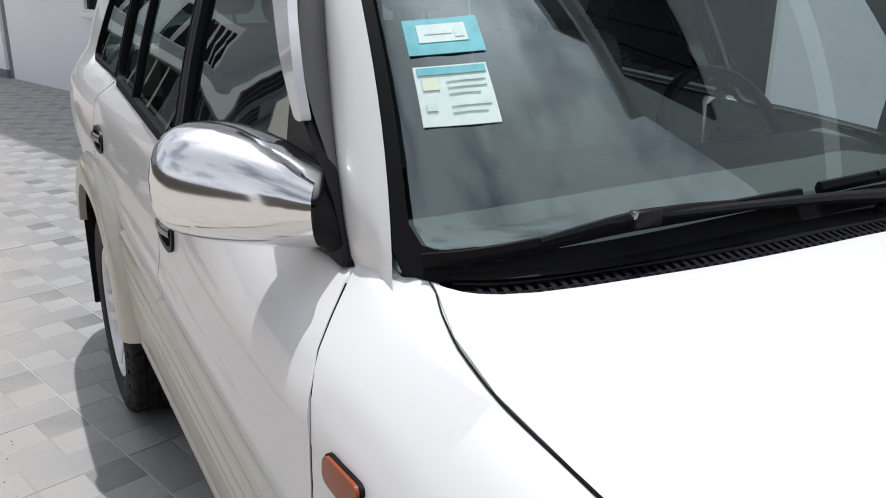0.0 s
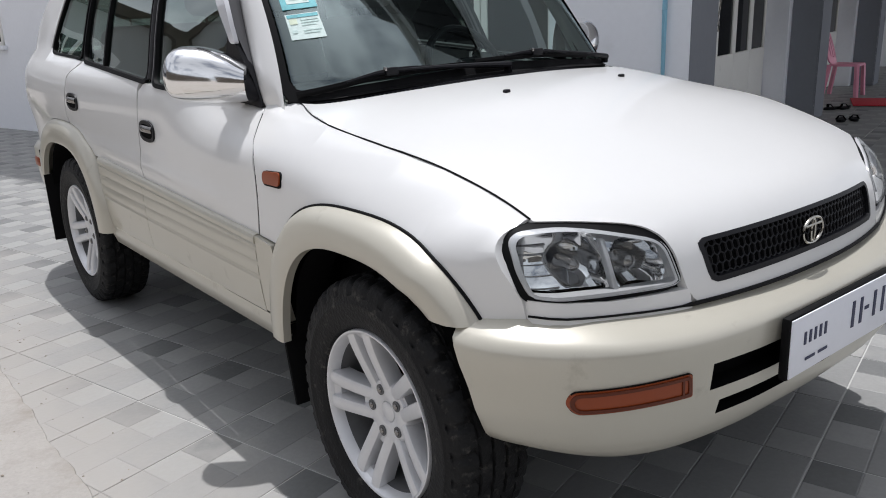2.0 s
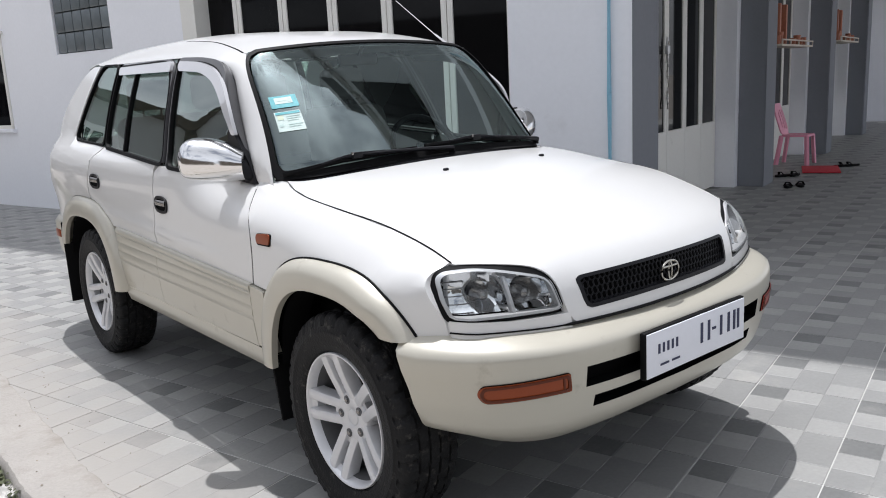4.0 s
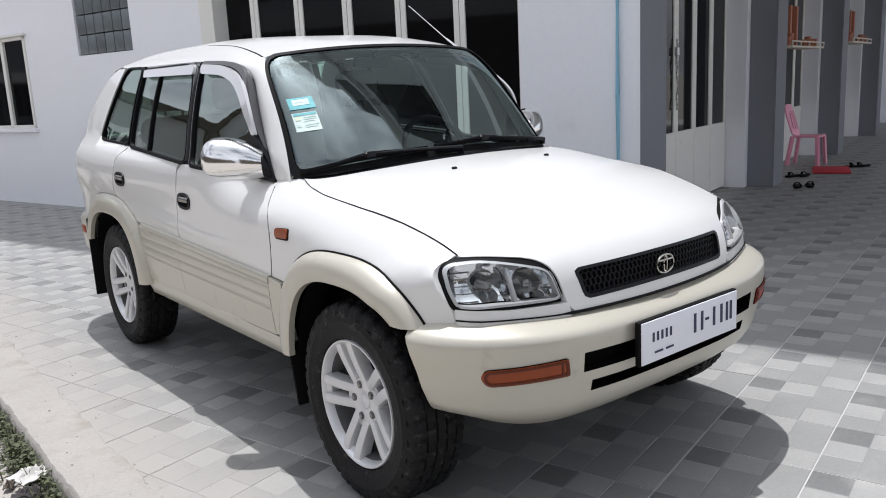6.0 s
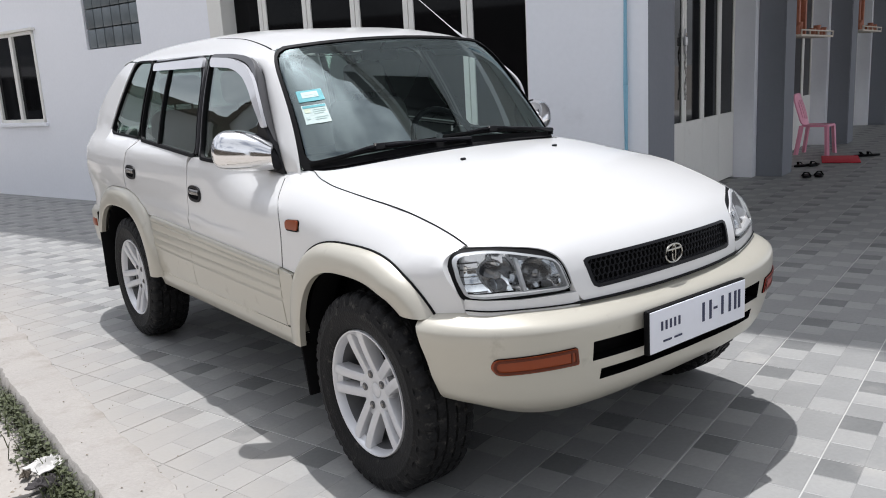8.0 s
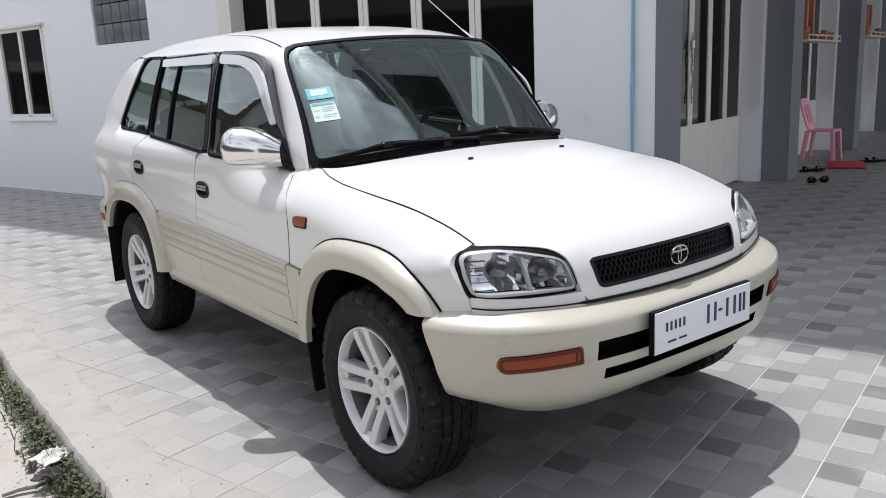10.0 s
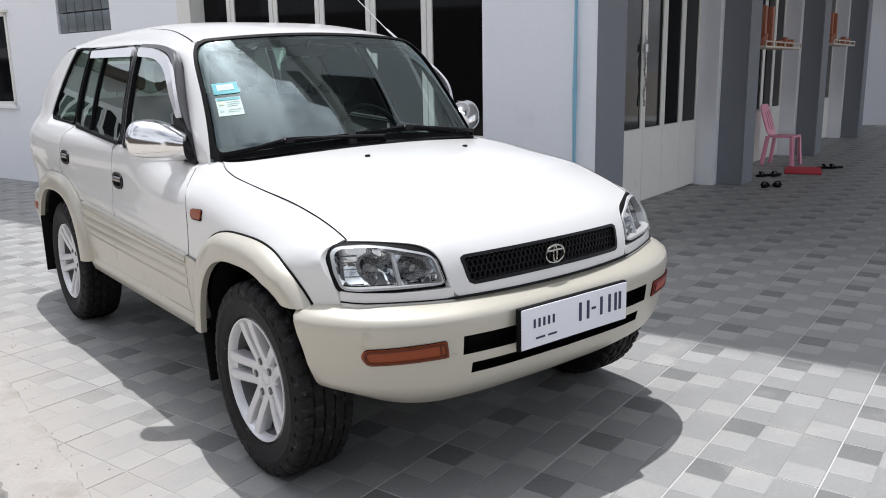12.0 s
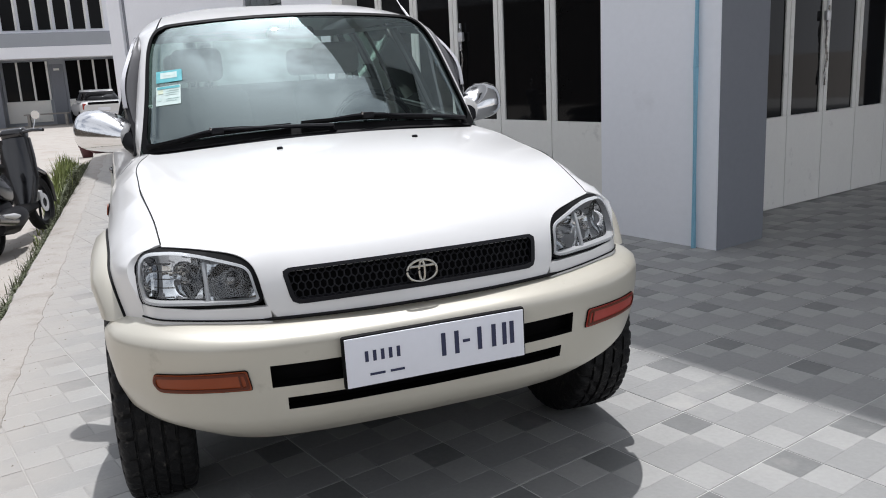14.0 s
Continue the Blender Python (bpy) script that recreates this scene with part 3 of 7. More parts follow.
_side = curve([0.28, 0.38, 0.46, 0.56, 0.68, 0.80, 0.92, 1.00, 1.05, 1.10, 1.22, 1.36, 1.48, 1.56], [0.730, 0.768, 0.785, 0.795, 0.798, 0.796, 0.788, 0.780, 0.770, 0.750, 0.712, 0.660, 0.606, 0.560])
_taper = curve([-0.46, -0.40, -0.34, -0.26, -0.15, 0.10, 2.50, 2.80, 2.95, 3.06, 3.15, 3.22, 3.28, 3.32], [0.135, 0.085, 0.045, 0.018, 0.004, 0.0, 0.0, 0.003, 0.009, 0.020, 0.042, 0.085, 0.16, 0.25])


# top of the cladding, by length
CLAD = curve([0.45, 1.1, 1.95, 2.5], [0.682, 0.708, 0.742, 0.76])

# height of the belt line
_belt = curve([0.45, 0.66, 0.90, 1.30, 2.15, 2.70, 3.0], [1.005, 1.012, 1.032, 1.053, 1.110, 1.135, 1.135])


def side_x(y, z):
    s = _side(z) - _taper(y)
    if y > 1.2 and z > 0.75:
        # the hip under the rear windows
        belt = _belt(y)
        s += 0.032 * smoothstep(1.2, 2.8, y) * smoothstep(belt + 0.004, belt - 0.055, z) * smoothstep(0.75, 0.95, z)
    if 0.6 < y < 2.3 and z > 0.6:
        # pressed crease of the doors, just over the cladding
        s += 0.008 * smoothstep(0.62, 0.95, y) * smoothstep(2.25, 2.0, y) * math.exp(-((z - CLAD(y) - 0.050) / 0.026) ** 2)
    b = 1 - smoothstep(0.70, 1.25, y)
    if b > 0:
        zt = edge_z(y) if y < 0.54 else edge_z(0.54) - 0.012 * smoothstep(0.54, 0.66, y)
        e = EDGE(min(y, 0.9))
        if z <= zt:
            hh = 0.17 - 0.085 * smoothstep(0.15, 0.34, -y)
            u = max((z - (zt - hh)) / hh, 0)
            s -= b * max(s - e, 0) * u ** 2.4
        else:
            s -= b * max(_side(zt) - e, 0) * (1 - smoothstep(zt, zt + 0.32, z))
    return s


def side_pt(y, z):
    return Vector((-side_x(y, z), y, z))


_roof_z = curve([0.86, 1.05, 1.35, 1.8, 2.3, 2.66, 2.84], [1.514, 1.556, 1.596, 1.616, 1.613, 1.592, 1.560])


def roof_pt(x, y):
    return Vector((x, y, _roof_z(y) - 0.062 * (abs(x) / 0.58) ** 3.4))


def glass_pt(a, v, off=0.0):
    """The windscreen: a from -1 to 1 across, v from 0 (base) to 1 (top)."""
    x = a * (0.664 + (0.535 - 0.664) * v + 0.055 * v * v * (1 - min(v, 1.0) ** 6))
    sweep = 0.35 * a * a + 0.65 * a ** 6
    y = (0.42 + 0.165 * sweep) * (1 - v) + (0.885 + 0.05 * sweep) * v
    z = (1.062 - 0.03 * a * a) * (1 - v) + (1.520 - 0.028 * a * a) * v
    bul = 0.022 * 4 * v * (1 - v)
    return Vector((x, y - (bul + off) * 0.72, z + (bul + off) * 0.69))


def roof_edge(y):
    """Half width of the roof, where it meets the side."""
    lo, hi = 0.40, 0.70
    for _ in range(30):
        m = (lo + hi) / 2
        if side_x(y, roof_pt(m, y).z) > m:
            lo = m
        else:
            hi = m
    return lo


# window outlines on the side (y, z)
FRONT_WIN = [(0.715, 1.036), (1.305, 1.061), (1.432, 1.480), (1.18, 1.468), (1.03, 1.440), (0.925, 1.385)]
REAR_WIN = [(1.375, 1.066), (2.145, 1.117), (2.205, 1.496), (1.496, 1.493)]
QUARTER_WIN = [(2.186, 1.126), (2.668, 1.144), (2.515, 1.512), (2.250, 1.505)]


def se(cy, cz, a, b, t, n=2.7):
    c, s = math.cos(t), math.sin(t)
    return (cy + a * math.copysign(abs(c) ** (2 / n), c), cz + b * math.copysign(abs(s) ** (2 / n), s))


FA = (0.053, 0.335, 0.449, 0.500)  # front arch, outer: centre y, z, half width, height
FI = (0.03, 0.335, 0.358, 0.410)
RA = (2.43, 0.335, 0.505, 0.520)
RI = (2.42, 0.335, 0.415, 0.420)


def arch(c, z_front, z_rear, n=26):
    """Points of an arch from its front foot over the top to its rear foot."""
    ts = [math.pi * k / 200 for k in range(201)]
    pts = [se(*c, math.pi - t) for t in ts]
    pts = [p for p in pts if p[1] >= (z_front if p[0] < c[0] else z_rear)]
    idx = [round(k * (len(pts) - 1) / n) for k in range(n + 1)]
    return [pts[i] for i in idx]


_rear = curve([0.0, 0.2, 0.335, 0.43, 0.55, 0.605, 0.625, 0.636], [0.345, 0.358, 0.378, 0.402, 0.443, 0.480, 0.508, 0.540])


def rear_pt(x):
    return hood_pt(x, hood_s_y(abs(x), _rear(abs(x))))


# ---- body panels ----
# hood with the nose round the grille
nose = [(-x, hood_s_y(x, _rear(x))) for x in (0.02, 0.1, 0.2, 0.335, 0.43, 0.50, 0.55, 0.585, 0.605, 0.618, 0.628)]
nose += [(-EDGE(y) + 0.0026, hood_s_y(EDGE(y), y)) for y in (0.535, 0.50, 0.42, 0.32, 0.20, 0.06, -0.08, -0.22, -0.335, -0.356)]
NE = len(nose)
nose += [(-x, hood_s(x, z)) for x, z in ((0.645, 0.8555), (0.574, 0.8505), (0.492, 0.8395), (0.456, 0.8295), (0.432, 0.810), (0.422, 0.781), (0.417, 0.750), (0.410, 0.707), (0.385, 0.668))]
outline = nose + [(-x, s) for x, s in nose[::-1]]
nr = [0] * NE + [0.008, 0.03, 0.03, 0.02, 0.02, 0.02, 0.02, 0.02, 0.02]
outline = fillet(outline, nr + nr[::-1], 3)
GR = fillet([(-0.362, hood_s(0.36, 0.792)), (-0.345, hood_s(0.345, 0.703)), (0.345, hood_s(0.345, 0.703)), (0.362, hood_s(0.36, 0.792))], 0.02, 3)
hood_back = lambda x, s: (Vector((0, 0.75, -0.65)) if s > 0.9 else Vector((0, 0, -1)))


def hood_with_hole():
    """The hood sheet, its outline joined to the grille's opening by a slit in the middle."""
    top = max(p[1] for p in GR)
    bm = bmesh.new()
    s_up, s_dn = hood_s(0.36, 0.792), hood_s(0.345, 0.703)
    left = [p for p in outline if p[0] <= 0]
    half = []
    # right half of the sheet (x <= 0) as one outline round the opening
    g = [p for p in GR if p[0] <= 0]
    g.sort(key=lambda p: p[1])
    ring = left
    half = [(0.0, ring[0][1])] + ring + [(0.0, ring[-1][1])] + [(0.0, s_dn)] + g[::-1] + [(0.0, s_up)]
    panel(half, hood_pt, 0.045, 0.022, hood_back, bm)
    b2 = mirrored(bm)
    me = bpy.data.meshes.new("tmp")
    b2.to_mesh(me)
    bm.from_mesh(me)
    bpy.data.meshes.remove(me)
    b2.free()
    mid = [v for v in bm.verts if abs(v.co.x) < 1e-4]
    bmesh.ops.remove_doubles(bm, verts=mid, dist=1e-4)
    inner = [f for f in bm.faces if all(abs(v.co.x) < 1e-4 for v in f.verts)]
    bmesh.ops.delete(bm, geom=inner, context="FACES_ONLY")
    return bm


hood = part("hood", hood_with_hole(), WHITE, car, "smooth white hood", angle=50)
for sx in (-1, 1):
    bm = bmesh.new()
    c = hood_pt(sx * 0.24 + 0.016, hood_s_y(0.24, 0.155))
    box(bm, (c.x - 0.010, c.y - 0.007, c.z - 0.004), (c.x + 0.010, c.y + 0.007, c.z + 0.008), 0.004, 2)
    part("washer_nozzle", bm, BLACK_TRIM, hood, "small black washer nozzle")

# fenders
arcF = arch(FA, 0.655, 0.66)
CUT_F = [(0.552, 0.685), (0.545, 0.74), (0.542, 0.80), (0.546, 0.85), (0.568, 0.905), (0.603, 0.942), (0.628, 0.970), (0.656, 0.998)]
f_out = [(y - 0.004, z) for y, z in CUT_F] + [(0.668, 1.024)]
f_out += [(0.60, 1.034)] + [(y, edge_z(y) - 0.003) for y in (0.55, 0.53, 0.48, 0.40, 0.3, 0.15, 0.0, -0.12, -0.22, -0.30)]
f_out += [(-0.335, edge_z(-0.335) - 0.003), (-0.354, edge_z(-0.354) - 0.003), (-0.3525, 0.8495), (-0.348, 0.8445), (-0.3455, 0.838), (-0.3455, 0.829), (-0.348, 0.820), (-0.353, 0.808), (-0.360, 0.795), (-0.369, 0.777), (-0.379, 0.759), (-0.390, 0.738), (-0.401, 0.717), (-0.408, 0.674)]
f_out += [(arcF[0][0] - 0.004, 0.672)] + [(p[0], p[1] + 0.002) for p in arcF] + [(arcF[-1][0] + 0.004, 0.678)]
both("fender", panel(f_out, side_pt, 0.045, 0.018, IN), WHITE, car, angle=50)

# solid black strips: shade in the hood and bumper gaps, rubber along the flares
bm = bmesh.new()
tube(bm, [hood_pt(-EDGE(y), hood_s_y(EDGE(y), y)) + Vector((0.0010, 0, -0.0006)) for y in np.linspace(0.54, -0.358, 40)], [0.0009 + 0.0012 * min(k / 18, 1) for k in range(40)], 6)
both("hood_gap_line", bm, SEAL, car, "black strip along a panel edge")
bm = bmesh.new()
tube(bm, [side_pt(y, z) - IN * 0.002 for y, z in arch(FA, 0.662, 0.47, 40)], 0.0043, 6)
both("arch_seal", bm, SEAL, car, "black strip along a panel edge")
# solid dark strip in place of the shade in the door gap
bm = bmesh.new()
tube(bm, [side_pt(y, z) + IN * 0.003 for y, z in CUT_F], 0.0030, 6)
both("door_gap_line", bm, SEAL, car, "dark line for the shaded door gap")
# doors: skin up to the belt, frame, glass, cladding
CUT_B = 1.455
arcR = arch(RA, 0.44, 0.47)
door_f = [(y + 0.004, z) for y, z in CUT_F] + [(0.672, 1.012)]
door_f += [(y, _belt(y)) for y in (0.72, 0.85, 1.1, 1.3)] + [(1.40, _belt(1.4)), (1.44, 1.03), (CUT_B - 0.003, 0.95), (CUT_B - 0.003, CLAD(CUT_B) - 0.004)]
door_f += [(y, CLAD(y) - 0.004) for y in (1.1, 0.8)]
doors_f = [thing("door", "", "") for _ in range(2)]
doors_r = [thing("door", "", "") for _ in range(2)]
for d, nm in zip(doors_f + doors_r, ("front_door",) * 2 + ("rear_door",) * 2):
    d.parent, d.name = car, nm
both("skin", panel(door_f, side_pt, 0.02, 0.018, IN), WHITE, doors_f, angle=50)
arc_cut = [(p[0], p[1]) for p in arcR if p[0] < 2.36 and p[1] > CLAD(2.0) - 0.02]
door_r = [(CUT_B + 0.004, CLAD(CUT_B) - 0.004), (CUT_B + 0.004, 0.95), (1.455, 1.04), (1.44, _belt(1.44))] + [(y, _belt(y)) for y in (1.7, 2.0)]
door_r += [(2.17, _belt(2.17)), (2.27, 1.05), (2.305, 0.95), (2.31, 0.88), (2.30, arc_cut[-1][1] + 0.003)] + [(p[0] - 0.003, p[1] + 0.003) for p in arc_cut[::-1] if p[0] < 2.27]
door_r += [(1.97, CLAD(1.97) - 0.004), (1.7, CLAD(1.7) - 0.004)]
both("skin", panel(door_r, side_pt, 0.02, 0.018, IN), WHITE, doors_r, angle=50)
quarter = [(2.312, arc_cut[-1][1] + 0.006), (2.322, 0.88), (2.316, 0.95), (2.28, 1.05), (2.185, _belt(2.185))]
quarter += [(y, _belt(y)) for y in (2.4, 2.62)] + [(2.70, 1.16), (2.56, 1.515), (2.68, 1.518), (2.79, 1.475), (2.83, 1.45), (2.98, 1.335), (3.14, 1.19), (3.24, 1.08), (3.275, 0.98), (3.275, 0.80), (3.25, 0.70)]
quarter += [(2.90, 0.69)] + [(p[0], p[1] + 0.003) for p in arcR[::-1] if p[0] > 2.30 and p[1] > 0.69]
both("quarter_panel", panel(quarter, side_pt, 0.05, 0.018, IN), WHITE, car, angle=50)


def grow(pts, d):
    n = len(pts)
    s = 1 if area2(list(pts)) > 0 else -1
    out = []
    for i in range(n):
        p, a, b = Vector(pts[i]), Vector(pts[i - 1]), Vector(pts[(i + 1) % n])
        n1 = Vector(((p - a).y, -(p - a).x)).normalized() * s
        n2 = Vector(((b - p).y, -(b - p).x)).normalized() * s
        m = (n1 + n2).normalized()
        out.append(tuple(p + m * d / max(m.dot(n1), 0.3)))
    return out


def side_out(off):
    return lambda y, z: side_pt(y, z) - IN * off


FRONT_FRAME = [(0.690, 1.022), (1.324, 1.049), (1.455, 1.502), (1.20, 1.490), (1.06, 1.474), (0.980, 1.452), (0.930, 1.415)]
for pts, ps, frame_out in ((FRONT_WIN, doors_f, FRONT_FRAME), (REAR_WIN, doors_r, grow(REAR_WIN, 0.009))):
    both("window_frame", ring_panel(fillet(frame_out, [0.04, 0.04, 0.04] + [0.10] * (len(frame_out) - 3), 6), fillet(pts, [0.03, 0.03, 0.03] + [0.16] * (len(pts) - 3), 6), side_out(0.002), 110, 0.03, IN), DOOR_FRAME, ps, "dark grey window frame")
    both("window_seal", ring_panel(fillet([(y, z - 0.006 if z < 1.2 else z) for y, z in grow(pts, 0.006)], [0.035, 0.035, 0.035] + [0.16] * (len(pts) - 3), 6), fillet(grow(pts, -0.002), [0.03, 0.03, 0.03] + [0.16] * (len(pts) - 3), 6), side_out(0.0045), 110, 0.02, IN), SEAL, ps, "black window seal")
    glass_bm = panel(fillet(grow(pts, 0.01), 0.04), side_out(-0.008), 0.08, 0.004, IN, flip=True)
    # the other front window is rolled down
    for g in both("window_glass", glass_bm, SIDE_GLASS, ps, "tinted side glass") if pts is REAR_WIN else [part("window_glass", glass_bm, SIDE_GLASS, ps[0], "tinted side glass")]:
        g.visible_shadow = False
both("quarter_window_frame", ring_panel(fillet(grow(QUARTER_WIN, 0.009), 0.05), fillet(QUARTER_WIN, 0.05), side_out(0.003), 80, 0.03, IN), SEAL, car, "black rubber frame")
for g in both("quarter_glass", panel(fillet(grow(QUARTER_WIN, 0.01), 0.05), side_out(-0.006), 0.08, 0.004, IN, flip=True), SIDE_GLASS, car, "tinted side glass"):
    g.visible_shadow = False
# divider bar in the rear door's window, black pillar between the doors
both("window_divider", panel([(1.868, 1.10), (1.882, 1.10), (1.957, 1.500), (1.943, 1.500)], side_out(0.004), 0.06, 0.02, IN), SEAL, doors_r)
both("window_divider", panel([(1.325, 1.068), (1.36, 1.072), (1.482, 1.503), (1.447, 1.503)], side_out(-0.004), 0.06, 0.02, IN), SEAL, car, "black pillar between the doors")

# roof rail above the windows, pillars
rail_z = curve([0.925, 1.05, 1.20, 1.43, 2.2, 2.54, 2.68, 2.78], [1.440, 1.470, 1.487, 1.498, 1.512, 1.519, 1.531, 1.52])


def roof_section(y):
    e = roof_edge(y)
    a, c, b = roof_pt(-(e - 0.075), y), roof_pt(-e, y), side_pt(y, min(rail_z(y), roof_pt(e, y).z - 0.004))
    return [a * (1 - t) ** 2 + c * 2 * t * (1 - t) + b * t * t for t in np.linspace(0, 1, 10)]


def skin_rows(bm, rows):
    rows = [[bm.verts.new(p) for p in r] for r in rows]
    for r0, r1 in zip(rows, rows[1:]):
        for k in range(len(r0) - 1):
            bm.faces.new((r0[k], r0[k + 1], r1[k + 1], r1[k]))
    return bm


HEAD_Y, HEAD_V = 1.07, 0.76
bm = bmesh.new()
both("roof_side", skin_rows(bm, [r + [r[-1] + IN * 0.018] for r in map(roof_section, np.linspace(HEAD_Y, 2.76, 38))]), WHITE, car, angle=60)


def pillar_section(v):
    g = glass_pt(-1, v)
    o = Vector((-(0.682 - 0.092 * v - 0.010 * v ** 3 + 0.010 * v * (1 - v) * 4), 0.674 + 0.282 * v + 0.022 * v ** 2, 1.015 + 0.478 * v - 0.012 * v ** 3))
    inner = g + Vector((-0.001, -0.001, 0.003))
    foot = 0.014 * smoothstep(0.04, -0.05, v)
    mid = (inner + o) / 2 + Vector((-0.020, -0.008, 0.006)) * smoothstep(-0.04, 0.12, v)
    out = []
    for t in np.linspace(0, 1, 10):
        p = inner * (1 - t) ** 2 + mid * 2 * t * (1 - t) + o * t * t
        out.append(p + IN * foot * (t > 0.3))
    return out


def pillar():
    """Windscreen pillar, whose head bends back into the strip along the roof."""
    rows = [pillar_section(v) for v in np.linspace(-0.05, HEAD_V, 12)]
    lo, hi = rows[-1], roof_section(HEAD_Y)
    lo_d = [(b - a).normalized() for a, b in zip(rows[-2], lo)]
    hi_d = [(b - a).normalized() for a, b in zip(hi, roof_section(HEAD_Y + 0.01))]
    rim = [glass_pt(-1, v) + Vector((-0.001, -0.001, 0.003)) for v in np.linspace(HEAD_V, 0.97, 6)] + [roof_pt(-(roof_edge(y) - 0.075), y) for y in np.linspace(0.97, HEAD_Y, 5)]
    n = 14
    for i in range(1, n + 1):
        t = i / n
        h = (2 * t ** 3 - 3 * t * t + 1, t ** 3 - 2 * t * t + t, 3 * t * t - 2 * t ** 3, t ** 3 - t * t)
        row = []
        for k in range(10):
            span = (hi[k] - lo[k]).length
            row.append(lo[k] * h[0] + lo_d[k] * span * h[1] + hi[k] * h[2] + hi_d[k] * span * h[3])
        u = t * (len(rim) - 1)
        j = min(int(u), len(rim) - 2)
        shift = rim[j].lerp(rim[j + 1], u - j) - row[0]
        rows.append([p + shift * (1 - k / 9) ** 1.6 for k, p in enumerate(row)])
    return rows


pillar_rows = pillar()
both("windscreen_pillar", skin_rows(bmesh.new(), [[r[0] + Vector((0.0, 0.02, -0.01))] + r + [r[-1] + Vector((0.02, 0.01, -0.005))] for r in pillar_rows]), WHITE, car, angle=60)

# grey return between the pillar and the front door's frame
frame_y = curve([1.022, 1.415, 1.452, 1.474, 1.490], [0.690, 0.930, 0.980, 1.06, 1.20])
ret = []
for r in pillar_rows:
    o = r[-1]
    if 1.06 < o.z < 1.466:
        f = side_pt(frame_y(o.z), o.z)
        ret.append([o + Vector((0.004, 0.004, -0.002)), o.lerp(f, 0.5) + IN * 0.006, f + IN * 0.004, f + Vector((0.012, 0.012, 0))])
both("frame_return", skin_rows(bmesh.new(), ret), DOOR_FRAME, car, "dark grey door surround")

roof_out = [(-0.52, 0.930)] + [(-roof_edge(y) + 0.0745, y) for y in (0.96, 1.0, 1.1, 1.3, 1.6, 1.9, 2.2, 2.5, 2.66)] + [(-0.46, 2.80)]
front_edge = [(x, 0.885 + 0.045 * (x / 0.535) ** 2) for x in (0.45, 0.3, 0.15, 0.0, -0.15, -0.3, -0.45)]
roof_poly = roof_out + [(-x, y) for x, y in roof_out[::-1]] + front_edge
part("roof", panel(roof_poly, roof_pt, 0.06, 0.02), WHITE, car, "white roof panel", angle=60)
bm = bmesh.new()
tube(bm, [roof_pt(-(roof_edge(y) - 0.0745), y) for y in np.linspace(0.965, 1.62, 18)], [0.0036 - 0.0026 * k / 17 for k in range(18)], 6)
both("roof_moulding", bm, SEAL, car, "thin black roof moulding")

# windscreen, its black border and the cowl
bm = bmesh.new()
panel([(-1, 0), (1, 0), (1, 1), (-1, 1)], glass_pt, 0.1, 0.005, Vector((0, 0.7, -0.7)), bm)
ws = part("windscreen", bm, WINDSHIELD, car, "green-tinted windscreen", angle=80)
ws.visible_shadow = False
outer = fillet([(-1.0, -0.02), (0.0, -0.02), (1.0, -0.02), (1.0, 1.01), (-1.0, 1.01)], 0.06)
inner = fillet([(-0.977, 0.028), (0.0, 0.048), (0.977, 0.028), (0.983, 0.984), (-0.983, 0.984)], 0.08)
part("windscreen_seal", ring_panel(outer, inner, lambda a, v: glass_pt(a, v, 0.004), 120, 0.02, Vector((0, 0.7, -0.7))), SEAL, car, "black windscreen seal")


def cowl():
    bm = bmesh.new()
    rows = []
    n = 60
    for k in range(n + 1):
        a = -1 + 2 * k / n
        h = rear_pt(a * 0.630)
        g = glass_pt(a * 0.965, 0.02)
        rows.append([bm.verts.new(p) for p in (h + Vector((0, -0.03, -0.035)), h + Vector((0, 0.004, -0.022)), h + Vector((0, 0.042, -0.016)), h + Vector((0, 0.044, -0.004)), h.lerp(g, 0.6) + Vector((0, 0, -0.006)), g + Vector((0, 0.004, -0.002)), g + Vector((0, 0.03, -0.03)))])
    for a, b in zip(rows, rows[1:]):
        for k in range(6):
            bm.faces.new((a[k], b[k], b[k + 1], a[k + 1]))
    return bm


cw = part("cowl", cowl(), SEAL, car, "black slatted cowl panel", angle=70)
bm = bmesh.new()
for k in range(96):
    a = -0.95 + 1.90 * k / 95
    h = rear_pt(a * 0.630)
    lean_x = 0.010
    lo = [(h.x - 0.0035, h.y + 0.002), (h.x + 0.0035, h.y + 0.002), (h.x + 0.0035 + lean_x, h.y + 0.042), (h.x - 0.0035 + lean_x, h.y + 0.042)]
    b0 = [bm.verts.new((x, y, h.z - 0.026)) for x, y in lo]
    b1 = [bm.verts.new((x, y, h.z - 0.006 + 0.004 * (y > h.y + 0.02))) for x, y in lo]
    bm.faces.new(b1)
    for q in range(4):
        bm.faces.new((b0[q], b0[(q + 1) % 4], b1[(q + 1) % 4], b1[q]))
tube(bm, [rear_pt(a * 0.630) + Vector((0, 0.020, -0.0065)) for a in np.linspace(-0.97, 0.97, 40)], 0.0025, 6)
tube(bm, [rear_pt(a * 0.630) + Vector((0, 0.043, -0.002)) for a in np.linspace(-0.97, 0.97, 40)], 0.004, 6)
part("cowl_slats", bm, BLACK_TRIM, cw, smooth=False)


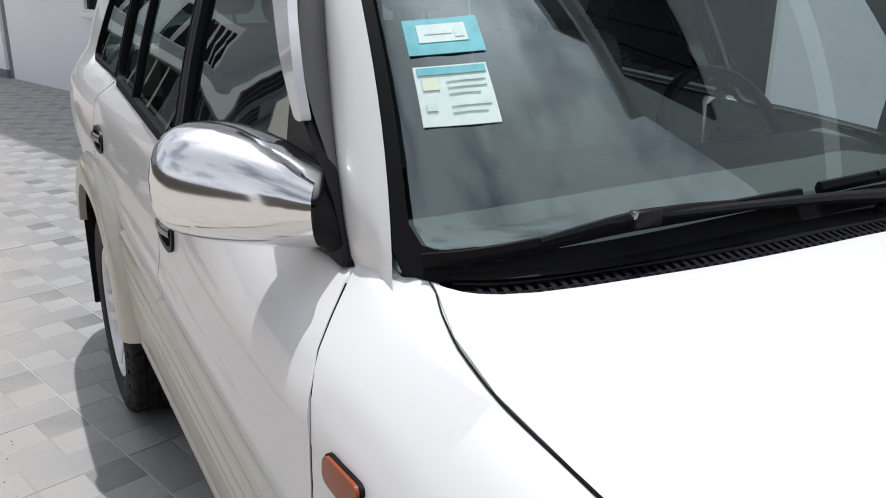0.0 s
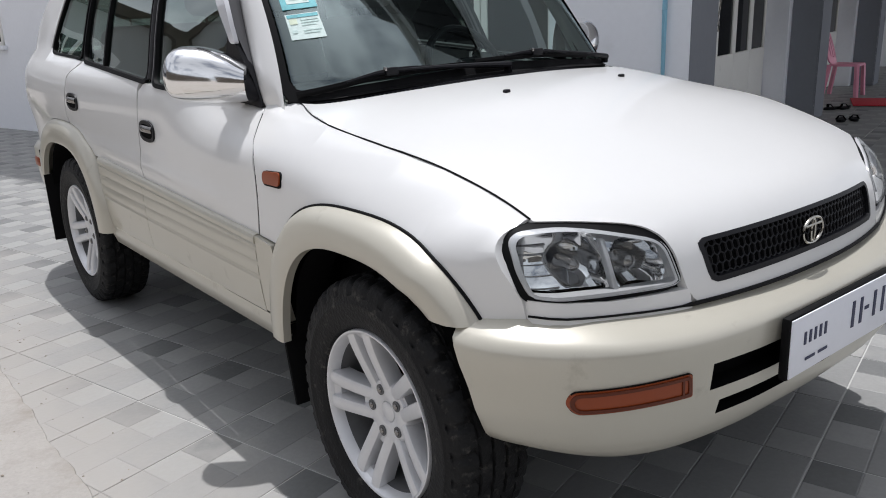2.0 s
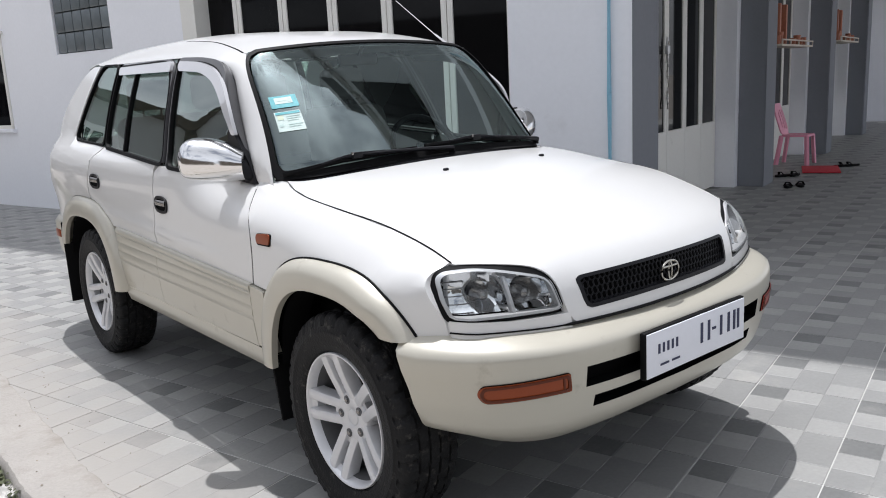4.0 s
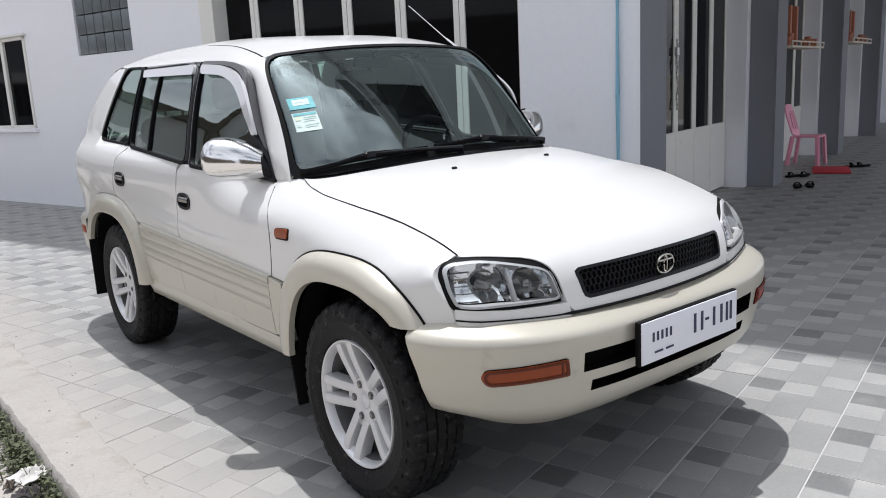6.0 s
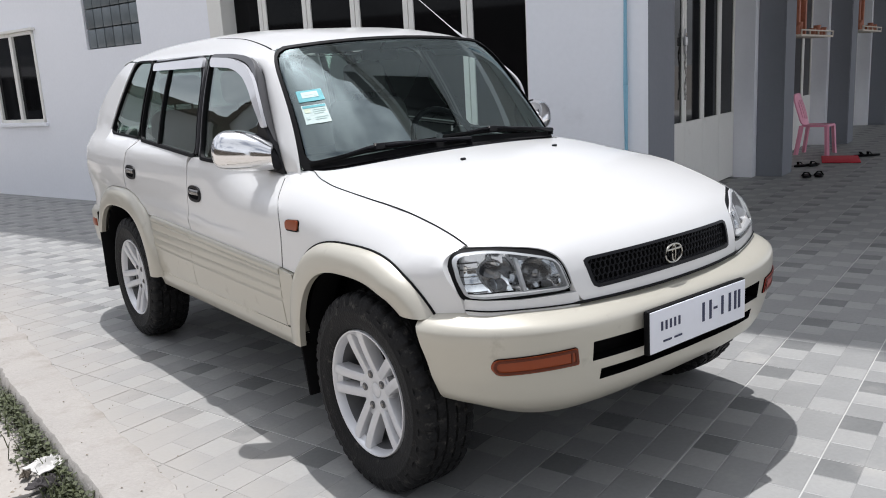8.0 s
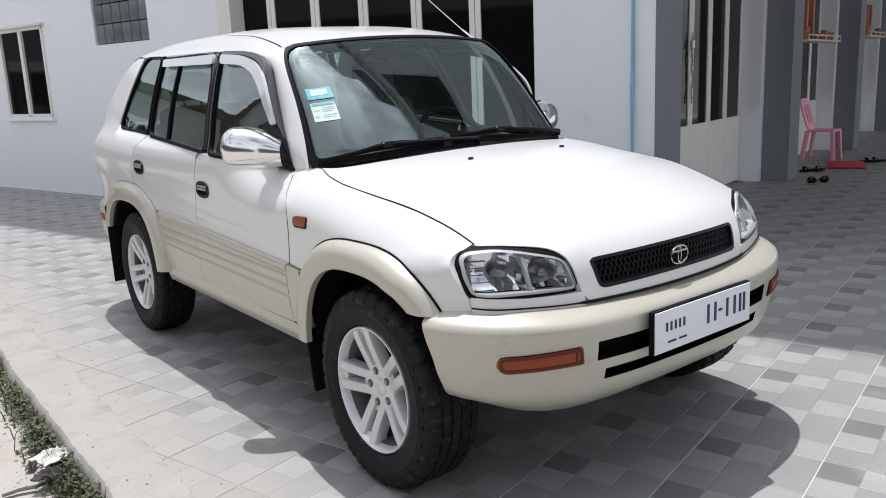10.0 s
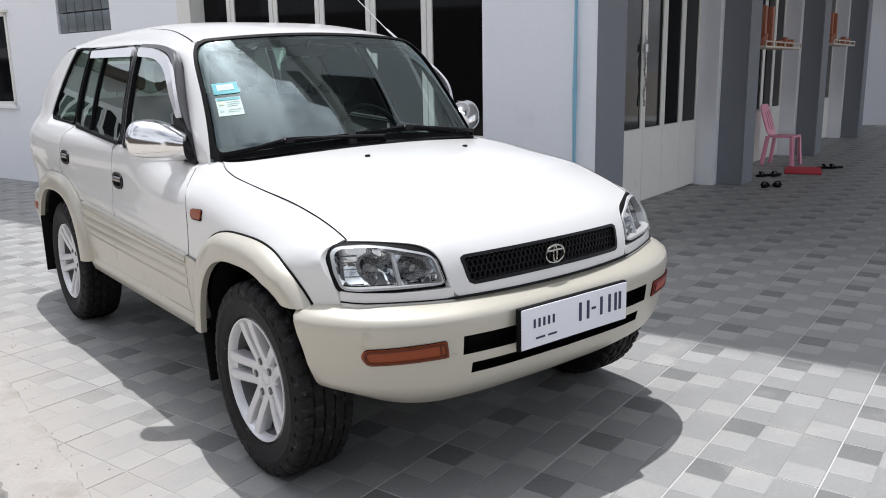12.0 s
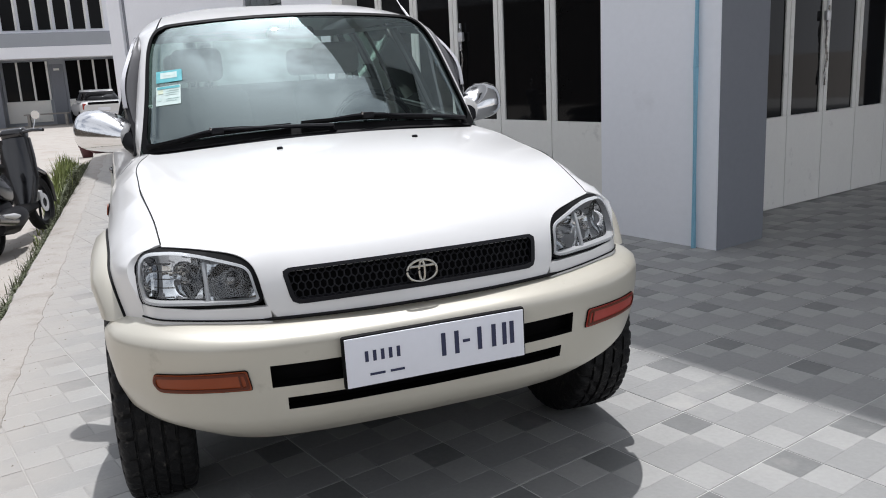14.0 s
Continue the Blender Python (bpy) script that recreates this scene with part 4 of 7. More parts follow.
def wiper(ends, mid_at, pivot):
    """Blade across the glass through mid_at, arm from its clip to the pivot in the cowl."""
    w = bmesh.new()
    vs = curve([ends[0][0], mid_at[0], ends[1][0]], [ends[0][1], mid_at[1], ends[1][1]])
    blade = [glass_pt(a, vs(a), 0.014) for a in np.linspace(ends[0][0], ends[1][0], 14)]
    tube(w, blade, 0.0065, 6, flat=1.5)
    ob = part("wiper", w, SEAL, car, "black windscreen wiper")
    arm = bmesh.new()
    mid = glass_pt(mid_at[0], mid_at[1], 0.030)
    tube(arm, [pivot, pivot + Vector((0, -0.004, 0.02)), pivot.lerp(mid, 0.25) + Vector((0, -0.004, 0.018)), pivot.lerp(mid, 0.6) + Vector((0, -0.006, 0.012)), mid], [0.016, 0.015, 0.012, 0.009, 0.007], 8, flat=0.7)
    part("wiper_arm", arm, BLACK_TRIM, ob)
    br = bmesh.new()
    tube(br, [blade[3] + Vector((0, -0.003, 0.005)), blade[5] + Vector((0, -0.006, 0.011)), mid, blade[8] + Vector((0, -0.006, 0.011)), blade[10] + Vector((0, -0.003, 0.005))], [0.005, 0.006, 0.010, 0.006, 0.005], 6)
    part("blade_bridge", br, BLACK_TRIM, ob)
    cl = bmesh.new()
    box(cl, mid + Vector((-0.022, -0.010, -0.012)), mid + Vector((0.022, 0.004, 0.010)), 0.004)
    part("blade_clip", cl, BLACK_TRIM, ob)
    rv = bmesh.new()
    box(rv, mid + Vector((-0.028, -0.012, 0.002)), mid + Vector((-0.020, -0.002, 0.013)), 0.002)
    part("rivet", rv, SMOKED, ob, "dark metal rivet")


wiper(((-0.965, 0.014), (-0.20, 0.050)), (-0.60, 0.052), glass_pt(0.03, -0.012, 0.012))
wiper(((-0.14, 0.056), (0.66, 0.040)), (0.25, 0.062), glass_pt(0.88, -0.004, 0.012))

# grille
gr = bmesh.new()
panel(fillet([(x * 1.005, s) for x, s in GR], 0.01), lambda x, s: hood_pt(x, s) + Vector((0, 0.028, -0.004)), 0.06, 0.01, Vector((0, 1, 0)), gr)
grille = part("grille", gr, DARK, car, "black mesh grille")
gm = bmesh.new()
s0, s1 = hood_s(0.0, 0.792), hood_s(0.0, 0.700)
rows_n, step_x = 5, 0.0186
h_s = (s1 - s0) / rows_n
for j in range(rows_n + 1):
    pts = []
    for k in range(77):
        x = -0.3534 + k * step_x / 2
        pts.append(hood_pt(x, s0 + h_s * j + (0.17 if (k + j) % 2 else -0.17) * h_s) + Vector((0, 0.012, 0)))
    tube(gm, pts, 0.0027, 5)
for j in range(rows_n):
    for k in range(77):
        if (k + j) % 2:
            x = -0.3534 + k * step_x / 2
            tube(gm, [hood_pt(x, s0 + h_s * (j + q)) + Vector((0, 0.012, 0)) for q in (0.15, 0.85)], 0.0027, 5)
part("grille_mesh", gm, BLACK_TRIM, grille, "fine black grille bars")
part("grille_frame", ring_panel(fillet(grow(GR, 0.002), 0.01), grow(GR, -0.010), lambda x, s: hood_pt(x, s) + Vector((0, -0.001, 0)), 90, 0.03, Vector((0, 1, 0))), BLACK_TRIM, grille)
em = bmesh.new()
c = hood_pt(0, hood_s(0, 0.748)) + Vector((0, -0.001, 0))
for rx, rz, dz in ((0.042, 0.030, 0.0), (0.008, 0.027, 0.0)):
    tube(em, [c + Vector((rx * math.cos(t), -0.003, rz * math.sin(t) + dz)) for t in np.linspace(0, 2 * math.pi, 33)], 0.0033, 6)
tube(em, [c + Vector((x, -0.003, 0.013)) for x in (-0.034, 0.0, 0.034)], 0.0033, 6)
part("badge", em, BADGE, grille, "oval chrome badge")

# headlights
def rounded(pts, times=2):
    """The outline with its corners cut off, twice, to a smooth curve."""
    for _ in range(times):
        out = []
        for a, b in zip(pts, pts[1:] + pts[:1]):
            out += [(a[0] * 0.8 + b[0] * 0.2, a[1] * 0.8 + b[1] * 0.2), (a[0] * 0.2 + b[0] * 0.8, a[1] * 0.2 + b[1] * 0.8)]
        pts = out
    return pts


HL = rounded([(-0.713, 0.821), (-0.701, 0.838), (-0.679, 0.8495), (-0.612, 0.850), (-0.555, 0.841), (-0.488, 0.824), (-0.448, 0.812), (-0.432, 0.794), (-0.426, 0.756), (-0.416, 0.709), (-0.556, 0.711), (-0.702, 0.716), (-0.713, 0.727), (-0.7195, 0.773)])
HL_OUT = rounded([(-0.714, 0.820), (-0.703, 0.837), (-0.684, 0.849), (-0.647, 0.8535), (-0.574, 0.849), (-0.492, 0.838), (-0.456, 0.828), (-0.433, 0.809), (-0.422, 0.780), (-0.411, 0.708), (-0.557, 0.707), (-0.703, 0.712), (-0.714, 0.721), (-0.721, 0.765)])

HL = grow(HL, -0.004)


def nose_pt(x, z, off=0.0):
    p = hood_pt(x, hood_s(x, z))
    p.y += 13.0 * max(abs(x) - 0.66, 0) ** 2
    return p + Vector((-0.25, -0.9, 0.25)) * off


lights = [new("headlight") for _ in range(2)]
for l in lights:
    l.parent = car
both("lamp_seal", ring_panel(HL_OUT, grow(HL, -0.002), lambda x, z: nose_pt(x, z, -0.005), 90, 0.03, Vector((0.2, 0.95, 0))), SEAL, lights, "black rubber lamp seal")
for pane in both("lens", panel(grow(HL, -0.001), lambda x, z: nose_pt(x, z, 0.006), 0.03, 0.004, Vector((0.2, 0.95, 0))), LAMP_GLASS, lights, "clear lamp lens"):
    pane.visible_shadow = False


def bowl_pt(x, z):
    """The reflector: a wide main trough and a round bowl beside it."""
    t = 0.02 * (z - 0.765)
    if x + t < -0.548:
        q = (z - 0.768) / 0.066
        e = smoothstep(-0.552, -0.572, x + t) * smoothstep(-0.715, -0.690, x)
        d = 0.022 + e * 0.060 * max(0.0, 1 - q * q)
        r = math.hypot((x + 0.606) / 0.040, (z - 0.768) / 0.040)
        d += 0.022 * max(0.0, 1 - r * r)
    else:
        r = math.hypot((x + 0.494) / 0.056, (z - 0.760) / 0.054)
        d = 0.022 + 0.070 * max(0.0, 1 - r * r)
    return nose_pt(x, z) + Vector((0.2, 0.95, 0)) * d


both("reflector", panel(grow(HL, -0.006), bowl_pt, 0.006, 0.0, IN, rim=False), REFLECTOR, lights, "bright lamp reflector", angle=30)
bm = bmesh.new()
ring_panel(grow(HL, -0.002), grow(HL, -0.0078), lambda x, z: nose_pt(x, z, -0.0005), 90, 0.03, Vector((0.2, 0.95, 0)), bm)
both("bezel", bm, LAMP_BEZEL, lights, "bright silver lamp bezel")
# faint moulded ribs of the main reflector
for k in range(5):
    bm = bmesh.new()
    z0 = 0.728 + 0.020 * k
    tube(bm, [bowl_pt(x, z0) + Vector((0, -0.002, 0)) for x in np.linspace(-0.690, -0.640, 6)], 0.0016, 5)
    both("reflector_rib", bm, SMOKED, lights)
for cx, cz, r in ((-0.606, 0.768, 0.014), (-0.494, 0.760, 0.017)):
    bm = bmesh.new()
    c = nose_pt(cx, cz) + Vector((0.2, 0.95, 0)) * 0.070
    tube(bm, [c + Vector((0, 0.03, 0)), c, c + Vector((-0.006, -0.022, 0)), c + Vector((-0.007, -0.028, 0))], [r, r, r * 0.85, r * 0.3], 14)
    both("bulb_cap", bm, SMOKED, lights, "dark bulb shield")
bm = bmesh.new()
box(bm, (-0.556, -0.05, -0.058), (-0.546, 0.0, 0.052), 0.003)
for v in bm.verts:
    v.co = nose_pt(v.co.x + 0.02 * v.co.z, 0.765 + v.co.z) + Vector((0.2, 0.95, 0)) * (v.co.y * -0.8 + 0.010)
both("divider", bm, LAMP_BEZEL, lights)

# strip below the headlight
strip = [(-0.708, 0.719), (-0.575, 0.706), (-0.402, 0.702), (-0.400, 0.650), (-0.708, 0.650)]
both("lamp_panel", panel(strip, lambda x, z: nose_pt(x, z, 0.0), 0.03, 0.02, Vector((0.2, 0.95, 0))), WHITE, car, "white strip under the headlight", angle=60)

# solid black strip in place of the shade between nose and bumper
bm = bmesh.new()
seam_z = curve([0.0, 0.40, 0.58, 0.73, 0.80], [0.668, 0.668, 0.676, 0.687, 0.692])
tube(bm, [nose_pt(x, seam_z(abs(x))) + Vector((0, -0.002, 0.003)) for x in np.linspace(-0.712, 0.712, 61)], [0.0024 + 0.0022 * (abs(x) < 0.41) for x in np.linspace(-0.712, 0.712, 61)], 6)
part("bumper_gap_line", bm, SEAL, car, "black line for the shaded bumper seam")

# ---- front bumper ----
_bx = [0.0, 0.25, 0.40, 0.50, 0.60, 0.68, 0.735, 0.775, 0.80, 0.812, 0.82]
_by = [-0.680, -0.673, -0.655, -0.631, -0.594, -0.547, -0.496, -0.440, -0.392, -0.352, -0.305]
_bl = [0.0]
for i in range(1, len(_bx)):
    _bl.append(_bl[-1] + math.hypot(_bx[i] - _bx[i - 1], _by[i] - _by[i - 1]))
_pbx, _pby = curve(_bl, _bx), curve(_bl, _by)
_bd = curve([0.33, 0.36, 0.385, 0.40, 0.45, 0.50, 0.56, 0.60, 0.622, 0.634, 0.645, 0.656, 0.667], [-0.120, -0.075, -0.046, -0.038, -0.024, -0.012, -0.004, 0.0, -0.001, -0.007, -0.028, -0.060, -0.10])


def bumper_pt(u, z, off=0.0):
    a = abs(u)
    x, y = _pbx(a), _pby(a)
    dx, dy = _pbx(a + 0.004) - _pbx(a - 0.004) if a > 0.004 else 0.008, _pby(a + 0.004) - _pby(max(a - 0.004, 0))
    n = Vector((dy, -dx)).normalized() if a > 0.004 else Vector((0, -1))
    n = Vector((-n.x, n.y)) if n.x < 0 else n
    d = _bd(z) + off
    lift = 0.055 * smoothstep(0.45, 0.95, a) * max(0.0, (0.50 - z) / 0.17) ** 1.0
    lift += 0.018 * smoothstep(0.42, 0.85, a) * smoothstep(0.59, 0.66, z)
    p = Vector((x + n.x * d, y + n.y * d, z + lift))
    return Vector((math.copysign(1, u) * p.x, p.y, p.z))


def u_of(x):
    lo, hi = 0.0, _bl[-1]
    for _ in range(30):
        m = (lo + hi) / 2
        if _pbx(m) < abs(x):
            lo = m
        else:
            hi = m
    return math.copysign(lo, x)


U0, U1 = u_of(0.430), u_of(0.395)
FOG0, FOG1 = u_of(0.478), u_of(0.712)


def bumper():
    bm = bmesh.new()
    us = sorted({0.0, U0, U1, *np.linspace(0, U1, 9).tolist(), *np.linspace(U0, _bl[-1], 26).tolist()})
    us = [-u for u in us[:0:-1]] + us
    zs = [0.33, 0.345, 0.36, 0.38, 0.40, 0.42, 0.442, 0.478, 0.495, 0.511, 0.54, 0.572, 0.59, 0.605, 0.62, 0.632, 0.642, 0.650, 0.656, 0.661, 0.664, 0.667]
    end = _bl[-1]
    cut = curve([0.33, 0.42, 0.52, 0.60, 0.65, 0.667], [0.062, 0.056, 0.046, 0.020, 0.0, 0.0])

    def at(u, z):
        a = abs(u)
        if a > FOG1 + 0.01:
            a -= cut(z) * (a - FOG1 - 0.01) / (end - FOG1 - 0.01)
        return bumper_pt(math.copysign(a, u), z)

    grid = [[bm.verts.new(at(u, z)) for z in zs] for u in us]
    # folded rim at the wheel openings
    for row, s in ((grid[0], 1), (grid[-1], -1)):
        rim = [bm.verts.new(v.co + Vector((s * 0.03, 0.004, 0))) for v in row]
        for j in range(len(zs) - 1):
            bm.faces.new((row[j], row[j + 1], rim[j + 1], rim[j]))
    for i in range(len(us) - 1):
        um = abs(us[i] + us[i + 1]) / 2
        for j in range(len(zs) - 1):
            zm = (zs[j] + zs[j + 1]) / 2
            if um < U0 and 0.511 < zm < 0.572 or um < U1 and 0.442 < zm < 0.478:
                continue
            bm.faces.new((grid[i][j], grid[i + 1][j], grid[i + 1][j + 1], grid[i][j + 1]))
    edges = [e for e in bm.edges if len(e.link_faces) == 1]
    hole = [e for e in edges if all(abs(v.co.x) < 0.46 and 0.43 < v.co.z < 0.58 for v in e.verts)]
    g = bmesh.ops.extrude_edge_only(bm, edges=hole)
    bmesh.ops.translate(bm, verts=[v for v in g["geom"] if isinstance(v, bmesh.types.BMVert)], vec=(0, 0.05, 0))
    for f in g["geom"]:
        if isinstance(f, bmesh.types.BMFace):
            f.material_index = 1
    bmesh.ops.recalc_face_normals(bm, faces=list(bm.faces))
    return bm


bumper_ob = part("front_bumper", bumper(), [BEIGE, DARK], car, "champagne front bumper with black air slots", angle=60)
bm = bmesh.new()
rows = [[bm.verts.new(bumper_pt(u, z) + Vector((0, 0.046, 0))) for z in (0.425, 0.50, 0.59)] for u in np.linspace(-U0 - 0.03, U0 + 0.03, 21)]
for a, b in zip(rows, rows[1:]):
    for k in range(2):
        bm.faces.new((a[k], b[k], b[k + 1], a[k + 1]))
part("air_intake", bm, DARK, bumper_ob, "black air intake", smooth=False)


def fog_outline(g=0.0):
    pts = [(FOG0, 0.513), (FOG0 + 0.008, 0.566), (FOG1 - 0.012, 0.562), (FOG1, 0.538), (FOG1 - 0.016, 0.513)]
    return fillet(grow(pts, g), [0.006, 0.006, 0.022, 0.012, 0.022], 5)


for sgn in (-1, 1):
    fn = lambda u, z, s=sgn, o=0.006: bumper_pt(s * u, z, o)
    lamp = part("fog_lamp", panel(fog_outline(), fn, 0.03, 0.02, Vector((0, 1, 0)), flip=sgn > 0), AMBER if sgn < 0 else RED_LENS, bumper_ob, "amber turn signal lens" if sgn < 0 else "reddish turn signal lens", angle=50)
    part("lens_edge", ring_panel(fog_outline(-0.003), fog_outline(-0.010), lambda u, z, s=sgn: bumper_pt(s * u, z, 0.0085), 70, 0.004, Vector((0, 1, 0)), flip=sgn > 0), AMBER_DARK, lamp)
    part("lens_rib", panel([(FOG0 + 0.022, 0.522), (FOG0 + 0.027, 0.522), (FOG0 + 0.031, 0.557), (FOG0 + 0.026, 0.557)], lambda u, z, s=sgn: bumper_pt(s * u, z, 0.0085), 0.03, 0.004, Vector((0, 1, 0)), flip=sgn > 0), AMBER_DARK, lamp)
    part("lamp_rim", ring_panel(fog_outline(0.002), fog_outline(-0.001), lambda u, z, s=sgn: bumper_pt(s * u, z, 0.0035), 70, 0.02, Vector((0, 1, 0)), flip=sgn > 0), SEAL, lamp)

# number plate
plate = new("number_plate")
plate.parent = car
bm = bmesh.new()
box(bm, (-0.256, -0.704, 0.491), (0.250, -0.684, 0.631), 0.006)
part("plate_frame", bm, SEAL, plate, "black plate frame")
bm = bmesh.new()
box(bm, (-0.250, -0.707, 0.496), (0.244, -0.7025, 0.626), 0.002)
part("plate_face", bm, PLATE, plate, "white plate")
bars = []
for cx in (0.012, 0.049, 0.114, 0.155, 0.186, 0.208):
    bars += [(cx - 0.006, cx + 0.006, 0.538, 0.600)]
bars += [(0.066, 0.086, 0.565, 0.573)]
bars += [(-0.200 + 0.021 * k, -0.191 + 0.021 * k, 0.560, 0.588) for k in range(5)]
bars += [(-0.190, -0.150, 0.522, 0.528), (-0.136, -0.098, 0.522, 0.528)]
for x0, x1, z0, z1 in bars:
    bm = bmesh.new()
    box(bm, (x0, -0.7085, z0), (x1, -0.7071, z1))
    part("plate_bar", bm, PLATE_INK, plate, smooth=False)

# ---- flares, sills, cladding ----


def flare(co, ci, z_front, z_rear, y_front_only=False):
    bm = bmesh.new()
    a, b = arch(co, z_front, z_rear, 44), arch(ci, min(z_front, 0.60) if y_front_only else z_front, z_rear, 44)
    rows = []
    for (yo, zo), (yi, zi) in zip(a, b):
        xo = side_x(yo, zo)
        out = max(0.842, xo + 0.03)
        if yo < -0.25:
            out = min(out, 0.842 - 0.25 * (-0.25 - yo))
        ring = []
        for t, w in ((0.0, 0.0), (0.06, 0.35), (0.2, 0.72), (0.45, 0.93), (0.75, 1.0), (0.94, 0.99), (1.0, 0.93)):
            y, z = yo + (yi - yo) * t, zo + (zi - zo) * t
            ring.append(bm.verts.new((-(xo + 0.002 + (out - xo) * w), y, z)))
        ring.append(bm.verts.new((-(out - 0.024), yi, zi)))
        ring.insert(0, bm.verts.new((-(xo - 0.03), yo, zo)))
        rows.append(ring)
    for r0, r1 in zip(rows, rows[1:]):
        for k in range(len(r0) - 1):
            bm.faces.new((r0[k], r0[k + 1], r1[k + 1], r1[k]))
    for r in (rows[0], rows[-1]):
        bm.faces.new(r)
    bmesh.ops.recalc_face_normals(bm, faces=list(bm.faces))
    return bm


def arch_liner(ci, z_front, z_rear):
    """Black lining behind the flare's lip."""
    bm = bmesh.new()
    rows = [[bm.verts.new((-x, y, z + 0.001)) for x in (0.80, 0.76, 0.70)] for y, z in arch(ci, z_front, z_rear, 44)]
    for a, b in zip(rows, rows[1:]):
        for k in range(2):
            bm.faces.new((a[k], a[k + 1], b[k + 1], b[k]))
    return bm


both("arch_liner", arch_liner((FI[0], FI[1], FI[2] + 0.002, FI[3] + 0.002), 0.50, 0.42), DARK, car, "black wheel arch lining")
both("arch_liner", arch_liner((RI[0], RI[1], RI[2] + 0.002, RI[3] + 0.002), 0.42, 0.50), DARK, car, "black wheel arch lining")
both("wheel_arch_flare", flare(FA, FI, 0.66, 0.42), BEIGE, car, "champagne wheel arch flare", angle=50)
both("wheel_arch_flare", flare(RA, RI, 0.42, 0.56), BEIGE, car, "champagne wheel arch flare", angle=50)


GROOVES = (0.560, 0.602, 0.644)


def cladding(y0, y1):
    bm = bmesh.new()
    rows = []
    for y in np.linspace(y0, y1, 12):
        up = 0.018 * (y - 0.5)
        zt = CLAD(y)
        prof = [(0.455, 0.014), (0.49, 0.015), (0.52, 0.015)]
        for g in GROOVES:
            prof += [(g - 0.008 + up, 0.015), (g - 0.004 + up, 0.0128), (g + 0.001 + up, 0.0118), (g + 0.004 + up, 0.0135), (g + 0.010 + up, 0.0154)]
        prof += [(zt - 0.034, 0.015), (zt - 0.030, 0.0125), (zt - 0.024, 0.0175), (zt - 0.012, 0.0185), (zt - 0.003, 0.014), (zt, 0.006)]
        rows.append([bm.verts.new(side_pt(y, z) - IN * d) for z, d in prof])
        rows[-1].append(bm.verts.new(side_pt(y, zt + 0.002) + IN * 0.02))
    for a, b in zip(rows, rows[1:]):
        for k in range(len(a) - 1):
            bm.faces.new((a[k], a[k + 1], b[k + 1], b[k]))
    for r, s in ((rows[0], 1), (rows[-1], -1)):
        low = [bm.verts.new(v.co + IN * 0.02) for v in r]
        for k in range(len(r) - 1):
            q = (r[k], low[k], low[k + 1], r[k + 1])
            bm.faces.new(q if s > 0 else q[::-1])
    return bm


both("cladding", cladding(0.5590, CUT_B - 0.0012), BEIGE, doors_f, "ribbed champagne cladding", angle=30)
both("cladding", cladding(CUT_B + 0.0012, 1.96), BEIGE, doors_r, "ribbed champagne cladding", angle=30)
bm = bmesh.new()
rows = []
for y in np.linspace(0.43, 1.97, 16):
    rows.append([bm.verts.new(p) for p in ((-0.77, y, 0.45), (-0.797, y, 0.452), (-0.799, y, 0.43), (-0.782, y, 0.378), (-0.735, y, 0.345), (-0.60, y, 0.335))])
for a, b in zip(rows, rows[1:]):
    for k in range(5):
        bm.faces.new((a[k], b[k], b[k + 1], a[k + 1]))
both("sill", bm, BEIGE, car, "champagne door sill", angle=60)
front_fill = [(0.425, 0.46), (0.5585, 0.46), (0.5585, CLAD(0.55) - 0.004), (0.46, CLAD(0.5) - 0.012)]
both("sill_end", panel(front_fill, side_out(0.0135), 0.05, 0.02, IN), BEIGE, car)

# inner body so that gaps and openings are dark
bm = bmesh.new()
for lo, hi in (((-0.56, -0.42, 0.40), (0.56, 0.10, 0.74)), ((-0.62, 0.02, 0.36), (0.62, 0.50, 0.90)), ((-0.72, 0.56, 0.33), (0.72, 1.98, 0.93)), ((-0.60, 1.9, 0.40), (0.60, 3.10, 0.95))):
    box(bm, lo, hi, 0.03)
part("inner_body", bm, DARK, car, "dark inner body")
bm = bmesh.new()
box(bm, (-0.62, 0.40, 0.25), (0.62, 2.06, 0.345), 0.02)
box(bm, (-0.56, 2.04, 0.25), (0.56, 3.20, 0.42), 0.02)
box(bm, (-0.50, -0.32, 0.275), (0.50, 0.42, 0.41), 0.02)
tray = [[bm.verts.new((sx * w, y, z)) for sx in (-1, 1)] for w, y, z in ((0.40, -0.54, 0.350), (0.40, -0.45, 0.328), (0.40, -0.30, 0.285))]
for a, b in zip(tray, tray[1:]):
    bm.faces.new((a[0], a[1], b[1], b[0]))
part("underbody", bm, DARK, car, "black underbody and splash tray")
for cy in (0.02, 2.42):
    bm = bmesh.new()
    rows = []
    for k in range(25):
        y, z = se(cy, 0.335, 0.435, 0.43, math.pi * k / 24)
        if y < -0.30 and z < 0.56:
            continue
        rows.append([bm.verts.new((x, y, z)) for x in (-0.775, -0.60, -0.50)])
    for a, b in zip(rows, rows[1:]):
        for k in range(2):
            bm.faces.new((a[k], b[k], b[k + 1], a[k + 1]))
    both("wheel_well", bm, DARK, car)
for y0 in (0.44, 2.925):
    bm = bmesh.new()
    rows = []
    zt, zb = (0.47, 0.215) if y0 < 1 else (0.66, 0.195)
    box(bm, (-0.822 if y0 < 1 else -0.826, y0, zb), (-0.62, y0 + 0.012, zt), 0.005)
    for v in bm.verts:
        v.co.y -= 0.05 * ((zt - v.co.z) / (zt - zb)) ** 2 * (1 if y0 < 1 else 0.3)
    both("mud_flap", bm, SEAL, car, "black rubber mud flap")

